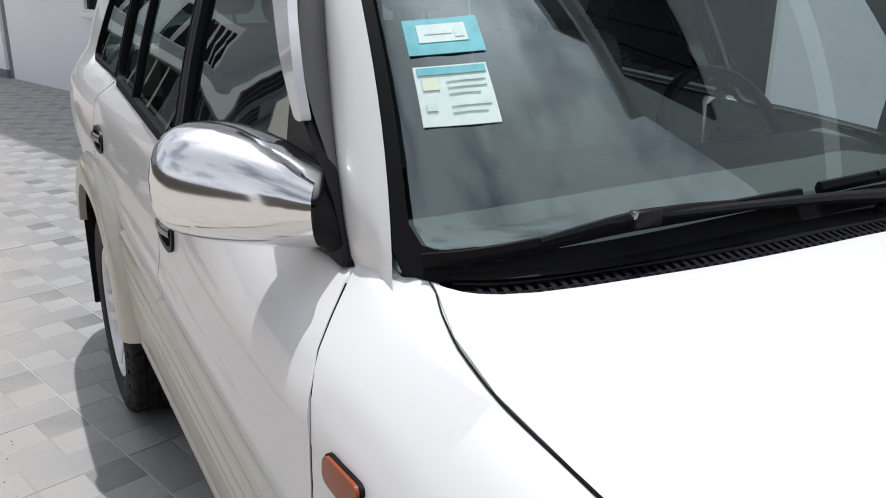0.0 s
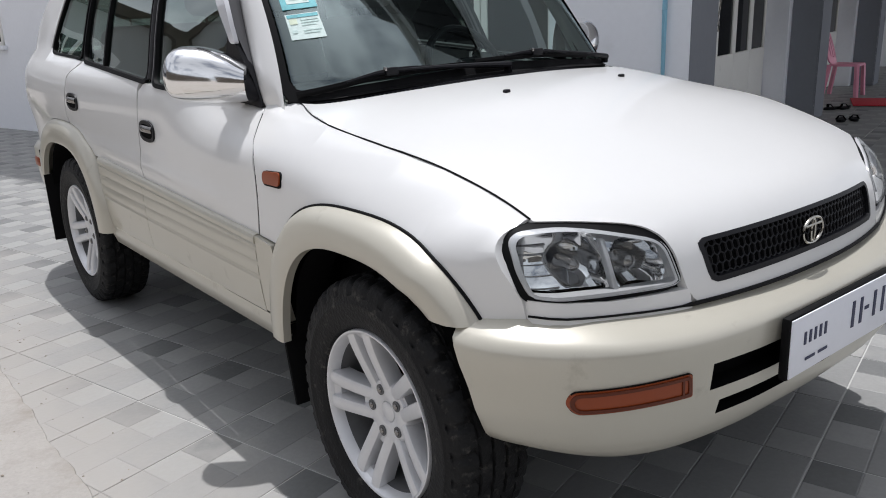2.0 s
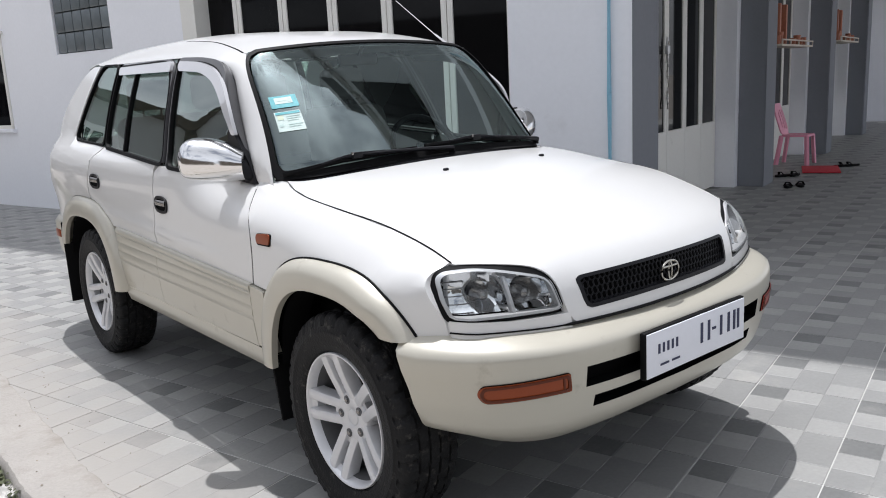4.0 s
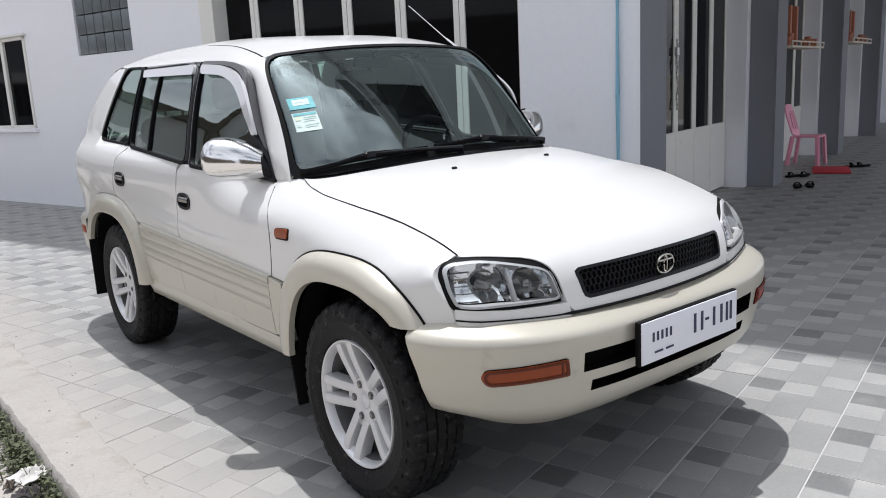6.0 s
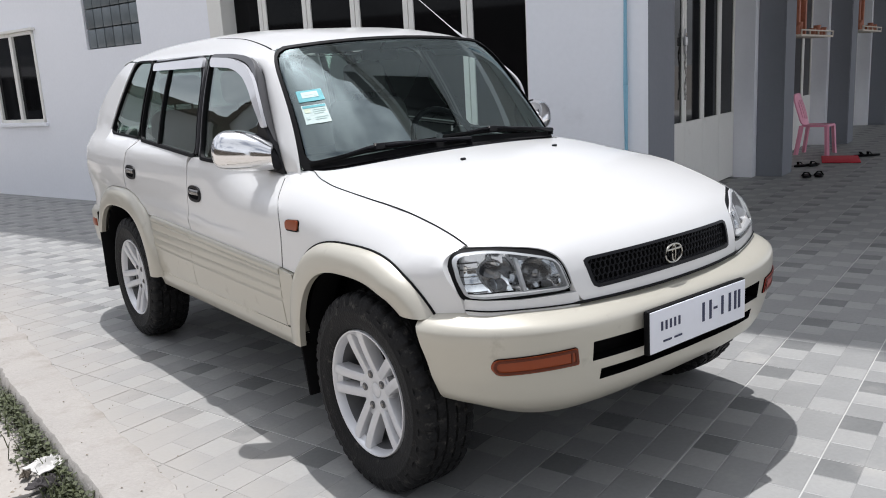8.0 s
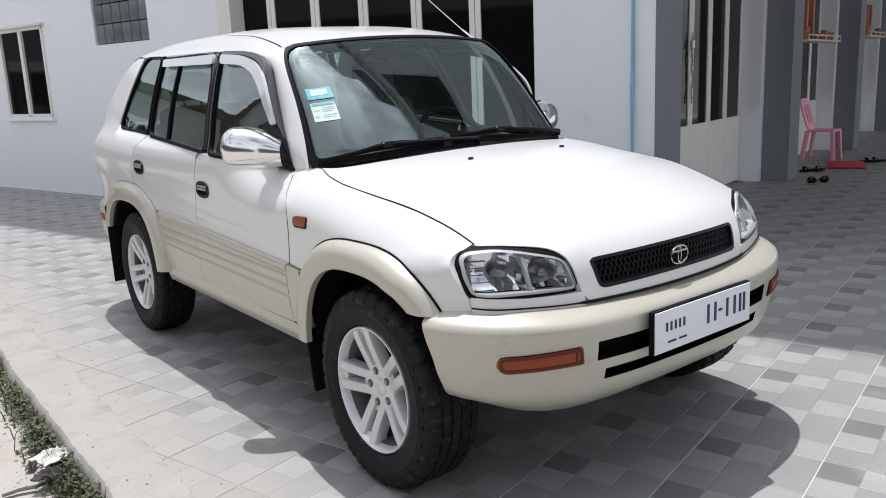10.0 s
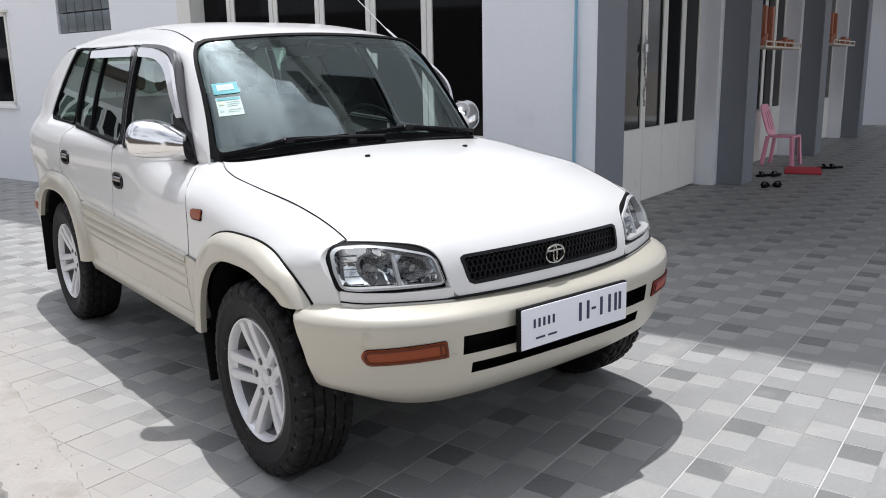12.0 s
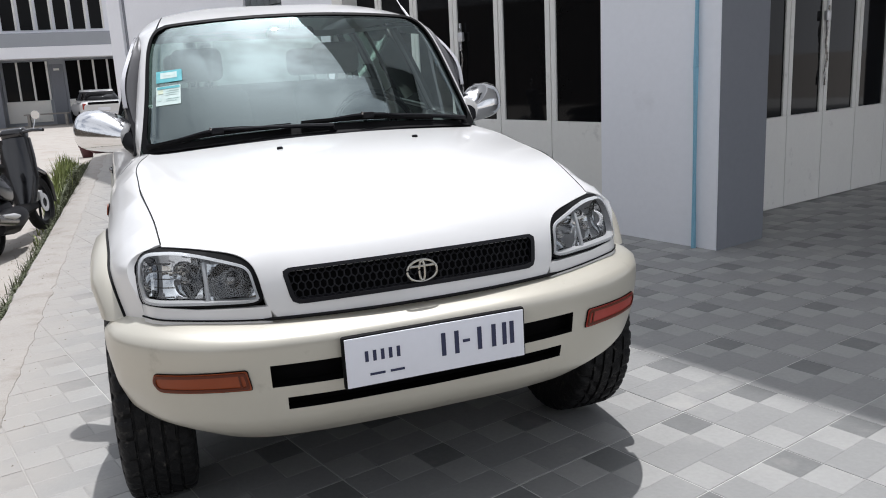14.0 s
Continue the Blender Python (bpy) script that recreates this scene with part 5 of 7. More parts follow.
# rear: bumper end, tail lamp, tailgate
bm = bmesh.new()
rows = []
for y, x in ((2.96, 0.80), (3.04, 0.80), (3.14, 0.785), (3.24, 0.74), (3.30, 0.66), (3.34, 0.45), (3.36, 0.22), (3.365, 0.0)):
    rows.append([bm.verts.new((-x + dx, y - dy, z)) for dx, dy, z in ((0.06, 0.06, 0.695), (0.01, 0.01, 0.690), (-0.01, 0, 0.66), (-0.01, 0, 0.56), (0.0, 0, 0.48), (0.03, 0.02, 0.43), (0.10, 0.06, 0.41))])
for a, b in zip(rows, rows[1:]):
    for k in range(6):
        bm.faces.new((a[k], a[k + 1], b[k + 1], b[k]))
both("rear_bumper", bm, BEIGE, car, "champagne rear bumper end", angle=60)
bm = bmesh.new()
box(bm, (-0.815, 2.99, 0.575), (-0.79, 3.075, 0.622), 0.006)
both("side_reflector", bm, AMBER, car, "amber side reflector")
bm = bmesh.new()
box(bm, (-0.64, 3.22, 0.70), (0.64, 3.28, 1.14), 0.03)
part("tailgate", bm, WHITE, car)
bm = bmesh.new()
panel([(-1, 0), (1, 0), (1, 1), (-1, 1)], lambda a, v: Vector((a * (0.66 - 0.13 * v), 3.22 - 0.40 * v + 0.02 * math.sin(math.pi * v), 1.12 + 0.41 * v)), 0.2, 0.004, Vector((0, -0.7, -0.7)), bm)
part("rear_glass", bm, REAR_GLASS, car, "dark tinted rear window")

# ---- handles, marker lamps, mirrors, visors ----
for (y, z), ps in (((1.365, 0.896), doors_f), ((2.195, 0.948), doors_r)):
    o = [(a, b + 0.05 * (a - y)) for a, b in (se(y, z + 0.002, 0.064, 0.032, 2 * math.pi * k / 32, 2.7) for k in range(32))]
    both("handle_recess", panel(o, side_out(0.0035), 0.03, 0.012, IN), DARK, ps, "black handle recess")
    bm = bmesh.new()
    ring_panel(grow(o, 0.004), grow(o, -0.008), side_out(0.006), 48, 0.008, IN, bm)
    both("handle_rim", bm, BLACK_TRIM, ps)
    bm = bmesh.new()
    tube(bm, [side_pt(yy, z + 0.008 + dz) - IN * off for yy, off, dz in ((y - 0.05, 0.004, 0), (y - 0.03, 0.012, 0.003), (y, 0.015, 0.004), (y + 0.03, 0.012, 0.003), (y + 0.05, 0.004, 0))], 0.012, 8, flat=0.5, up=(1, 0, 0))
    both("handle", bm, SMOKED, ps, "smoked chrome pull")
o = fillet([(0.400, 0.841), (0.492, 0.839), (0.493, 0.871), (0.401, 0.877)], 0.014)
# black rim behind the marker lamp, widest along its lower edge
both("marker_rim", panel(fillet([(0.397, 0.835), (0.495, 0.833), (0.496, 0.872), (0.398, 0.878)], 0.014), side_out(0.003), 0.02, 0.006, IN), SEAL, car, "black rim, wider below the lamp")
both("marker_lamp", panel(o, side_out(0.007), 0.02, 0.010, IN), AMBER, car, "amber side marker lamp")

mirrors = [new("door_mirror") for _ in range(2)]
for m_ in mirrors:
    m_.parent = car


M_OUT, M_IN = Vector((-0.880, 0.886, 1.103)), Vector((-0.690, 0.738, 1.086))
M_AX = (M_IN - M_OUT).normalized()
M_F = Vector((M_AX.y, -M_AX.x, 0)).normalized()
m_up = curve([0, 0.015, 0.05, 0.12, 0.25, 0.45, 0.65, 0.85, 1.0], [0.0, 0.030, 0.055, 0.077, 0.092, 0.095, 0.087, 0.067, 0.044])
m_low = curve([0, 0.015, 0.05, 0.12, 0.25, 0.45, 0.65, 0.85, 1.0], [0.0, 0.026, 0.044, 0.055, 0.061, 0.063, 0.063, 0.061, 0.058])
m_deep = curve([0, 0.015, 0.05, 0.12, 0.25, 0.45, 0.65, 0.85, 1.0], [0.0, 0.022, 0.040, 0.060, 0.077, 0.084, 0.081, 0.071, 0.060])


def mirror_ring(t, n=28, k=1.0):
    c = M_OUT.lerp(M_IN, t)
    out = []
    for j in range(n):
        q = 2 * math.pi * j / n
        cf, cz = math.cos(q), math.sin(q)
        f = cf ** 0.9 * m_deep(t) if cf > 0 else -min(0.040, m_deep(t)) * abs(cf) ** 0.35
        z = abs(cz) ** 0.85 * m_up(t) if cz > 0 else -abs(cz) ** 0.85 * m_low(t)
        out.append(c + k * (M_F * f + Vector((0, 0, z))))
    return out


def mirror_shell():
    bm = bmesh.new()
    ts = [0.0005, 0.005, 0.015, 0.03, 0.05, 0.08, 0.12, 0.18, 0.25, 0.35, 0.45, 0.55, 0.65, 0.75, 0.85, 0.93, 1.0]
    rows = [[bm.verts.new(p) for p in mirror_ring(t)] for t in ts]
    for a, b in zip(rows, rows[1:]):
        for j in range(28):
            bm.faces.new((a[j], a[(j + 1) % 28], b[(j + 1) % 28], b[j]))
    bm.faces.new(rows[0][::-1])
    bm.faces.new(rows[-1])
    bmesh.ops.recalc_face_normals(bm, faces=list(bm.faces))
    return bm


both("mirror_shell", mirror_shell(), CHROME, mirrors, "polished chrome mirror cover", angle=55)
bm = bmesh.new()
rows = []
ring_a = mirror_ring(0.97, 28, 0.96)
for t in (0.0, 0.15, 0.4, 0.7, 1.0):
    ring = []
    for j in range(28):
        q = 2 * math.pi * j / 28
        z = 1.075 + 0.062 * math.copysign(abs(math.sin(q)) ** 0.8, math.sin(q))
        y = 0.752 - (0.062 - 0.45 * (z - 1.075)) * math.copysign(abs(math.cos(q)) ** 0.9, math.cos(q)) + 0.55 * (z - 1.02)
        ring.append(bm.verts.new(ring_a[j].lerp(side_pt(y, z) + IN * 0.004, t ** 0.8)))
    rows.append(ring)
for a, b in zip(rows, rows[1:]):
    for j in range(28):
        bm.faces.new((a[j], a[(j + 1) % 28], b[(j + 1) % 28], b[j]))
bmesh.ops.recalc_face_normals(bm, faces=list(bm.faces))
both("mirror_arm", bm, BLACK_TRIM, mirrors, "black mirror arm", angle=80)
sail = [(0.668, 1.012), (0.88, 1.035), (0.825, 1.215), (0.800, 1.21)]
both("mirror_sail", panel(fillet(sail, 0.015), side_out(0.010), 0.04, 0.02, IN), BLACK_TRIM, doors_f, "black mirror base")

# acrylic rain visors over the side windows
vis_f = [(0.775, 1.19), (0.800, 1.19), (0.822, 1.235), (0.892, 1.318), (1.01, 1.393), (1.147, 1.430), (1.39, 1.445), (1.415, 1.486), (1.177, 1.472), (1.0, 1.432), (0.885, 1.365), (0.805, 1.283)]
vis_r = [(1.482, 1.446), (2.15, 1.456), (2.18, 1.494), (1.500, 1.490)]
for pts, ps in ((vis_f, doors_f), (vis_r, doors_r)):
    both("rain_visor", panel(fillet(pts, [0.01, 0.01] + [0.2] * (len(pts) - 2), 5), side_out(0.016), 0.05, 0.014, IN), VISOR, ps, "pale smoked rain visor")

# aerial
bm = bmesh.new()
tube(bm, [(0.550, 1.00, 1.488), (0.548, 1.06, 1.524), (0.545, 1.105, 1.552), (0.545, 1.12, 1.560), (0.545, 1.41, 1.744)], [0.006, 0.005, 0.0045, 0.0022, 0.0018], 6)
part("aerial", bm, ALLOY, car, "thin metal aerial")

# ---- wheels ----


def wheel_parts(w):
    t = bmesh.new()
    # tyre, outer face towards -x: ribbed sidewall, blocky shoulder, four circumferential grooves
    n = 240
    prof = [(-0.070, 0.203), (-0.086, 0.214), (-0.0955, 0.222), (-0.0965, 0.226), (-0.0985, 0.229), (-0.1035, 0.252), (-0.1055, 0.272), (-0.1065, 0.274), (-0.1065, 0.280), (-0.1050, 0.282), (-0.1035, 0.297)]
    full = [(x, r, 8) for x, r in prof]
    full += [(-0.1015, 0.302, 7), (-0.0985, 0.314, 7), (-0.0945, 0.323, 7), (-0.088, 0.3305, 0), (-0.079, 0.3345, 0), (-0.059, 0.3360, 0), (-0.0575, 0.3285, 9), (-0.0515, 0.3285, 9), (-0.050, 0.3370, 1), (-0.036, 0.3374, 1), (-0.023, 0.3375, 1), (-0.0215, 0.3290, 9), (-0.0155, 0.3290, 9), (-0.014, 0.3375, 2), (-0.005, 0.3375, 2)]
    full += [(-x, r, k) for x, r, k in full[::-1]]
    rings = []
    for x, r, k in full:
        ring = []
        for j in range(n):
            d = 0.0
            ph = j + (2 if x > 0 else 0)
            if k == 7:
                d = 0.0055 if ph % 8 in (0, 1) else 0.002 if ph % 8 == 4 else 0.0
            elif k == 0:
                d = 0.0100 if (ph + int(abs(x) < 0.07)) % 8 in (0, 1) else 0.003 if ph % 8 == 4 else 0.0
            elif k == 1:
                d = 0.0085 if (ph + 3 + int(120 * (0.05 - abs(x)))) % 8 in (0, 1) else 0.0
            elif k == 2:
                d = 0.004 if (ph + int(300 * x)) % 5 == 0 else 0.0
            a = 2 * math.pi * j / n
            ring.append(t.verts.new((x + (0.5 * d if k == 7 and x < 0 else 0), (r - d) * math.cos(a), (r - d) * math.sin(a))))
        rings.append(ring)
    for r0, r1 in zip(rings, rings[1:]):
        for j in range(n):
            t.faces.new((r0[j], r0[(j + 1) % n], r1[(j + 1) % n], r1[j]))
    bmesh.ops.recalc_face_normals(t, faces=list(t.faces))
    part("tyre", t, RUBBER, w, "worn black tyre with block tread", angle=35)
    r = bmesh.new()
    lathe(r, [(-0.080, 0.214), (-0.092, 0.213), (-0.0955, 0.2115), (-0.0955, 0.2075), (-0.091, 0.2035), (-0.080, 0.1995), (-0.072, 0.1965), (-0.066, 0.195)], 72)
    # hub, dished towards its middle
    lathe(r, [(-0.054, 0.026), (-0.058, 0.032), (-0.060, 0.046), (-0.061, 0.066), (-0.057, 0.078), (-0.046, 0.084), (-0.010, 0.086)], 45)
    for k in range(5):
        m = Matrix.Rotation(2 * math.pi * k / 5 + math.pi / 2, 4, "X")
        for side in (-1, 1):
            prof = [(0.050, 0.0265, -0.058), (0.080, 0.0275, -0.066), (0.115, 0.0290, -0.075), (0.150, 0.0310, -0.083), (0.180, 0.0330, -0.088), (0.2035, 0.0345, -0.0905)]
            rows = []
            for rad, off, x in prof:
                wd = 0.0165 + 0.012 * (rad - 0.05)
                c = side * off
                rows.append([r.verts.new(m @ Vector((xx, rad, c + dz))) for xx, dz in ((x + 0.045, -wd * 1.05), (x + 0.010, -wd), (x + 0.003, -wd * 0.9), (x, -wd * 0.55), (x - 0.0008, 0.0), (x, wd * 0.55), (x + 0.003, wd * 0.9), (x + 0.010, wd), (x + 0.045, wd * 1.05))])
            for a, b in zip(rows, rows[1:]):
                for q in range(8):
                    r.faces.new((a[q], a[q + 1], b[q + 1], b[q]))
        # web that closes the slot of each pair near the hub, and its foot at the rim
        for q0, q1, x0, x1 in ((0.072, 0.098, -0.050, -0.056), (0.186, 0.203, -0.070, -0.084)):
            rows = [[r.verts.new(m @ Vector((x, rad, c))) for c in (-0.018, 0.018)] for rad, x in ((q0, x0 + 0.03), (q0, x0), (q1, x1), (q1, x1 + 0.03))]
            for a, b in zip(rows, rows[1:]):
                r.faces.new((a[0], a[1], b[1], b[0]))
    bmesh.ops.recalc_face_normals(r, faces=list(r.faces))
    rim = part("rim", r, ALLOY, w, "silver alloy rim with five double spokes", angle=40)
    # alloy barrel coloured dark, so the gaps between the spokes look shaded
    bar = bmesh.new()
    lathe(bar, [(-0.066, 0.195), (-0.040, 0.190), (0.06, 0.182)], 48)
    part("barrel", bar, WHEEL_SHADE, rim, "wheel barrel darkened for shade")
    cap = bmesh.new()
    lathe(cap, [(-0.052, 0.0001), (-0.0595, 0.0001), (-0.0585, 0.018), (-0.055, 0.025), (-0.050, 0.027)], 28)
    bmesh.ops.recalc_face_normals(cap, faces=list(cap.faces))
    part("hub_cap", cap, ALLOY, rim)
    for k in range(5):
        a = 2 * math.pi * k / 5 + math.pi / 2
        # dark disc in place of a shaded bolt recess
        nb = bmesh.new()
        c = Vector((-0.0545, 0.057 * math.cos(a), 0.057 * math.sin(a)))
        tube(nb, [c + Vector((0.02, 0, 0)), c + Vector((-0.0085, 0, 0)), c + Vector((-0.0085, 0, 0))], [0.0135, 0.0135, 0.009], 14, up=(0, 0, 1))
        part("nut_hole_shade", nb, WHEEL_SHADE, rim, "dark disc for a shaded bolt hole")
        hx = bmesh.new()
        tube(hx, [c + Vector((0.0, 0, 0)), c + Vector((-0.0105, 0, 0)), c + Vector((-0.0125, 0, 0))], [0.0085, 0.0085, 0.006], 6, up=(0, 0, 1))
        part("wheel_nut", hx, SMOKED, rim, "dark wheel nut")
    d = bmesh.new()
    lathe(d, [(0.0, 0.001), (0.0, 0.14), (0.02, 0.14), (0.02, 0.188)], 40)
    part("brake_disc", d, DARK, w)


WZ, WX = 0.3375, -0.729
wheel = new("wheel")
wheel.parent = car
wheel_parts(wheel)
wheel.matrix_world = pose(WX, -0.004, WZ, -18, 0, 0)
for x, y, turn, spin in ((WX + 0.009, 2.405, 0, 40), (-WX, -0.004, 180, 65), (-WX - 0.009, 2.405, 180, 20)):
    copy_thing(wheel, pose(x, y, WZ, 0, 0, turn) @ pose(0, 0, 0, spin, 0, 0))
bm = bmesh.new()
for y in (0.0, 2.41):
    tube(bm, [(-0.66, y, WZ), (0.66, y, WZ)], 0.04, 10)
tube(bm, [(0.1, 0.0, 0.30), (0.1, 2.41, 0.30)], 0.05, 8)
part("axle", bm, DARK, car)

# ---- inside the car ----
bm = bmesh.new()
rows = []
for a in np.linspace(-1, 1, 21):
    g = glass_pt(a * 0.96, 0.02)
    rows.append([bm.verts.new(p) for p in (g + Vector((0, 0.01, -0.02)), g + Vector((0, 0.20, -0.025)), Vector((a * 0.66, 0.98, 1.04)), Vector((a * 0.66, 1.03, 1.0)), Vector((a * 0.66, 1.02, 0.8)))])
for a, b in zip(rows, rows[1:]):
    for k in range(4):
        bm.faces.new((a[k], b[k], b[k + 1], a[k + 1]))
part("dashboard", bm, DASH, car, "grey plastic dashboard", angle=60)


def seat(name, x, y, w):
    s = new(name)
    s.parent = car
    bm = bmesh.new()
    box(bm, (x - w, y - 0.25, 0.60), (x + w, y + 0.25, 0.76), 0.05, 3)
    part("seat_cushion", bm, GREY_CLOTH, s)
    bm = bmesh.new()
    box(bm, (x - w, y + 0.17, 0.70), (x + w, y + 0.31, 1.24), 0.06, 3)
    for v in bm.verts:
        v.co.y += (v.co.z - 0.7) * 0.25
        v.co.x = x + (v.co.x - x) * (1 - 0.25 * max(v.co.z - 0.9, 0))
    part("seat_back", bm, GREY_CLOTH, s)
    for hx in ((x,) if w < 0.4 else (x - 0.36, x + 0.36)):
        bm = bmesh.new()
        box(bm, (hx - 0.12, y + 0.32, 1.27), (hx + 0.12, y + 0.42, 1.43), 0.04, 3)
        for zz in (-0.05, 0.05):
            tube(bm, [(hx + zz, y + 0.36, 1.2), (hx + zz, y + 0.37, 1.30)], 0.006, 6)
        part("headrest", bm, GREY_CLOTH, s)


seat("front_seat", -0.35, 1.30, 0.25)
seat("front_seat", 0.35, 1.30, 0.25)
seat("rear_seat", 0.0, 2.15, 0.60)
sw = bmesh.new()
c = Vector((0.35, 0.99, 1.02))
rot = Matrix.Rotation(radians(-28), 3, "X")
tube(sw, [c + rot @ Vector((0.18 * math.cos(t), 0, 0.18 * math.sin(t))) for t in np.linspace(0, 2 * math.pi, 37)], 0.014, 8)
box(sw, (c.x - 0.06, c.y - 0.03, c.z - 0.05), (c.x + 0.06, c.y + 0.01, c.z + 0.05), 0.02)
for sx in (-1, 1):
    tube(sw, [c + Vector((sx * 0.05, 0, 0)), c + rot @ Vector((sx * 0.175, 0, -0.02))], 0.012, 6)
part("steering_wheel", sw, BLACK_TRIM, car)
bm = bmesh.new()
box(bm, (-0.10, 0.97, 1.425), (0.10, 0.99, 1.475), 0.015)
tube(bm, [(0, 0.98, 1.46), (0, 0.93, 1.51)], 0.008, 6)
part("inner_mirror", bm, BLACK_TRIM, car)
bm = bmesh.new()
vs = [bm.verts.new(roof_pt(x, y) + Vector((0, 0, -0.03))) for x, y in ((-0.55, 0.97), (0.55, 0.97), (0.55, 2.7), (-0.55, 2.7))]
bm.faces.new(vs[::-1])
part("headlining", bm, HEADLINING, car, "pale grey headlining")
# stickers on the windscreen
for name, a0, a1, v0, v1, mat, lab in (("sticker", -0.936, -0.785, 0.485, 0.578, STICKER_TEAL, "teal and white tax sticker"), ("sticker", -0.935, -0.795, 0.310, 0.455, STICKER_PALE, "pale green paper sticker")):
    bm = bmesh.new()
    panel([(a0, v0), (a1, v0), (a1, v1), (a0, v1)], lambda a, v: glass_pt(a, v, 0.0026), 0.05, 0.001, Vector((0, 0.7, -0.7)), bm)
    part(name, bm, mat, ws, lab)
bm = bmesh.new()
panel([(-0.912, 0.515), (-0.815, 0.515), (-0.815, 0.562), (-0.912, 0.562)], lambda a, v: glass_pt(a, v, 0.0033), 0.05, 0.0004, Vector((0, 0.7, -0.7)), bm)
part("sticker_field", bm, STICKER_PALE, ws)

for a0, a1, v0, v1, mat in ((-0.93, -0.80, 0.432, 0.450, STICKER_TEAL), (-0.925, -0.895, 0.395, 0.425, STICKER_YELLOW), (-0.88, -0.805, 0.415, 0.420, STICKER_INK), (-0.88, -0.805, 0.400, 0.405, STICKER_INK), (-0.88, -0.82, 0.385, 0.390, STICKER_INK), (-0.925, -0.905, 0.345, 0.362, STICKER_INK), (-0.88, -0.805, 0.355, 0.360, STICKER_INK), (-0.88, -0.815, 0.340, 0.345, STICKER_INK), (-0.90, -0.845, 0.535, 0.540, STICKER_INK), (-0.84, -0.822, 0.525, 0.552, STICKER_INK)):
    bm = bmesh.new()
    panel([(a0, v0), (a1, v0), (a1, v1), (a0, v1)], lambda a, v: glass_pt(a, v, 0.0040), 0.05, 0.0004, Vector((0, 0.7, -0.7)), bm)
    part("sticker_print", bm, mat, ws)

# the body leans slightly on its springs
for ob in car.children:
    if not ob.name.startswith(("wheel.", "axle", "mud_flap")) and ob.name != "wheel":
        ob.matrix_local = Matrix.Rotation(radians(-0.7), 4, "Y") @ ob.matrix_local

# ---- terrace things ----


def plastic_chair(m):
    pink = material("pink_plastic", (0.80, 0.33, 0.45), rough=0.4, var=0.08, scale=6)
    ch = thing("plastic_chair", "pink moulded plastic chair without armrests on the shaded terrace", "chair", m)
    seat_bm = bmesh.new()

    def seat_pt(x, y):
        return Vector((x, y, 0.425 - 0.018 * (1 - (x / 0.21) ** 2) * (1 - (y / 0.22) ** 2)))

    panel(fillet([(-0.20, -0.22), (0.20, -0.22), (0.185, 0.20), (-0.185, 0.20)], 0.06), seat_pt, 0.06, 0.03, Vector((0, 0, -1)), seat_bm)
    part("seat", seat_bm, pink, ch)

    def back_pt(x, z):
        k = (z - 0.42) / 0.42
        return Vector((x, 0.19 + 0.10 * k + 0.05 * k * k - 0.045 * (1 - (x / 0.2) ** 2), z))

    bm = bmesh.new()
    ring_panel(fillet([(-0.185, 0.42), (0.185, 0.42), (0.20, 0.70), (0.16, 0.86), (-0.16, 0.86), (-0.20, 0.70)], 0.08), fillet([(-0.135, 0.50), (0.135, 0.50), (0.145, 0.68), (0.12, 0.77), (-0.12, 0.77), (-0.145, 0.68)], 0.05), back_pt, 64, 0.022, Vector((0, 1, 0)), bm)
    back = part("backrest", bm, pink, ch)
    for k in range(4):
        bm = bmesh.new()
        x0 = -0.115 + 0.065 * k
        panel([(x0, 0.485), (x0 + 0.036, 0.485), (x0 + 0.036, 0.785), (x0, 0.785)], back_pt, 0.06, 0.016, Vector((0, 1, 0)), bm)
        part("slat", bm, pink, back)
    for sx in (-1, 1):
        for y0, y1 in ((-0.195, -0.225), (0.185, 0.25)):
            bm = bmesh.new()
            rows = [[bm.verts.new((sx * (x - 0.01 + dx), y + dy, z)) for dx, dy in ((-0.045, -0.02), (0.0, -0.03), (0.02, 0.0), (0.01, 0.04), (-0.01, 0.03), (-0.03, 0.0))] for x, y, z in ((0.185, y0, 0.41), (0.20, (y0 + y1) / 2, 0.2), (0.215, y1, 0.0))]
            for a, b in zip(rows, rows[1:]):
                for q in range(6):
                    bm.faces.new((a[q], a[(q + 1) % 6], b[(q + 1) % 6], b[q]))
            bm.faces.new(rows[-1])
            bmesh.ops.recalc_face_normals(bm, faces=list(bm.faces))
            part("leg", bm, pink, ch)


plastic_chair(SITE @ pose(9.50, 1.0, 0, 0, 0, -4) @ Matrix.Diagonal((0.86, 0.86, 0.97, 1)))

bm = bmesh.new()
box(bm, (-0.36, -0.22, 0.001), (0.36, 0.22, 0.016), 0.006)
for v in bm.verts:
    v.co.z += 0.006 * math.sin(9 * v.co.x) * math.cos(7 * v.co.y) + 0.006
mat_red = tagged(link_mesh("door_mat", bm, material("red_cloth", (0.50, 0.035, 0.05), rough=0.95, var=0.25, scale=20, fine=200, bump=0.5)), "rumpled red cloth mat on the terrace floor", "mat")
mat_red.matrix_world = SITE @ pose(8.78, 0.56, 0, 0, 0, 12)


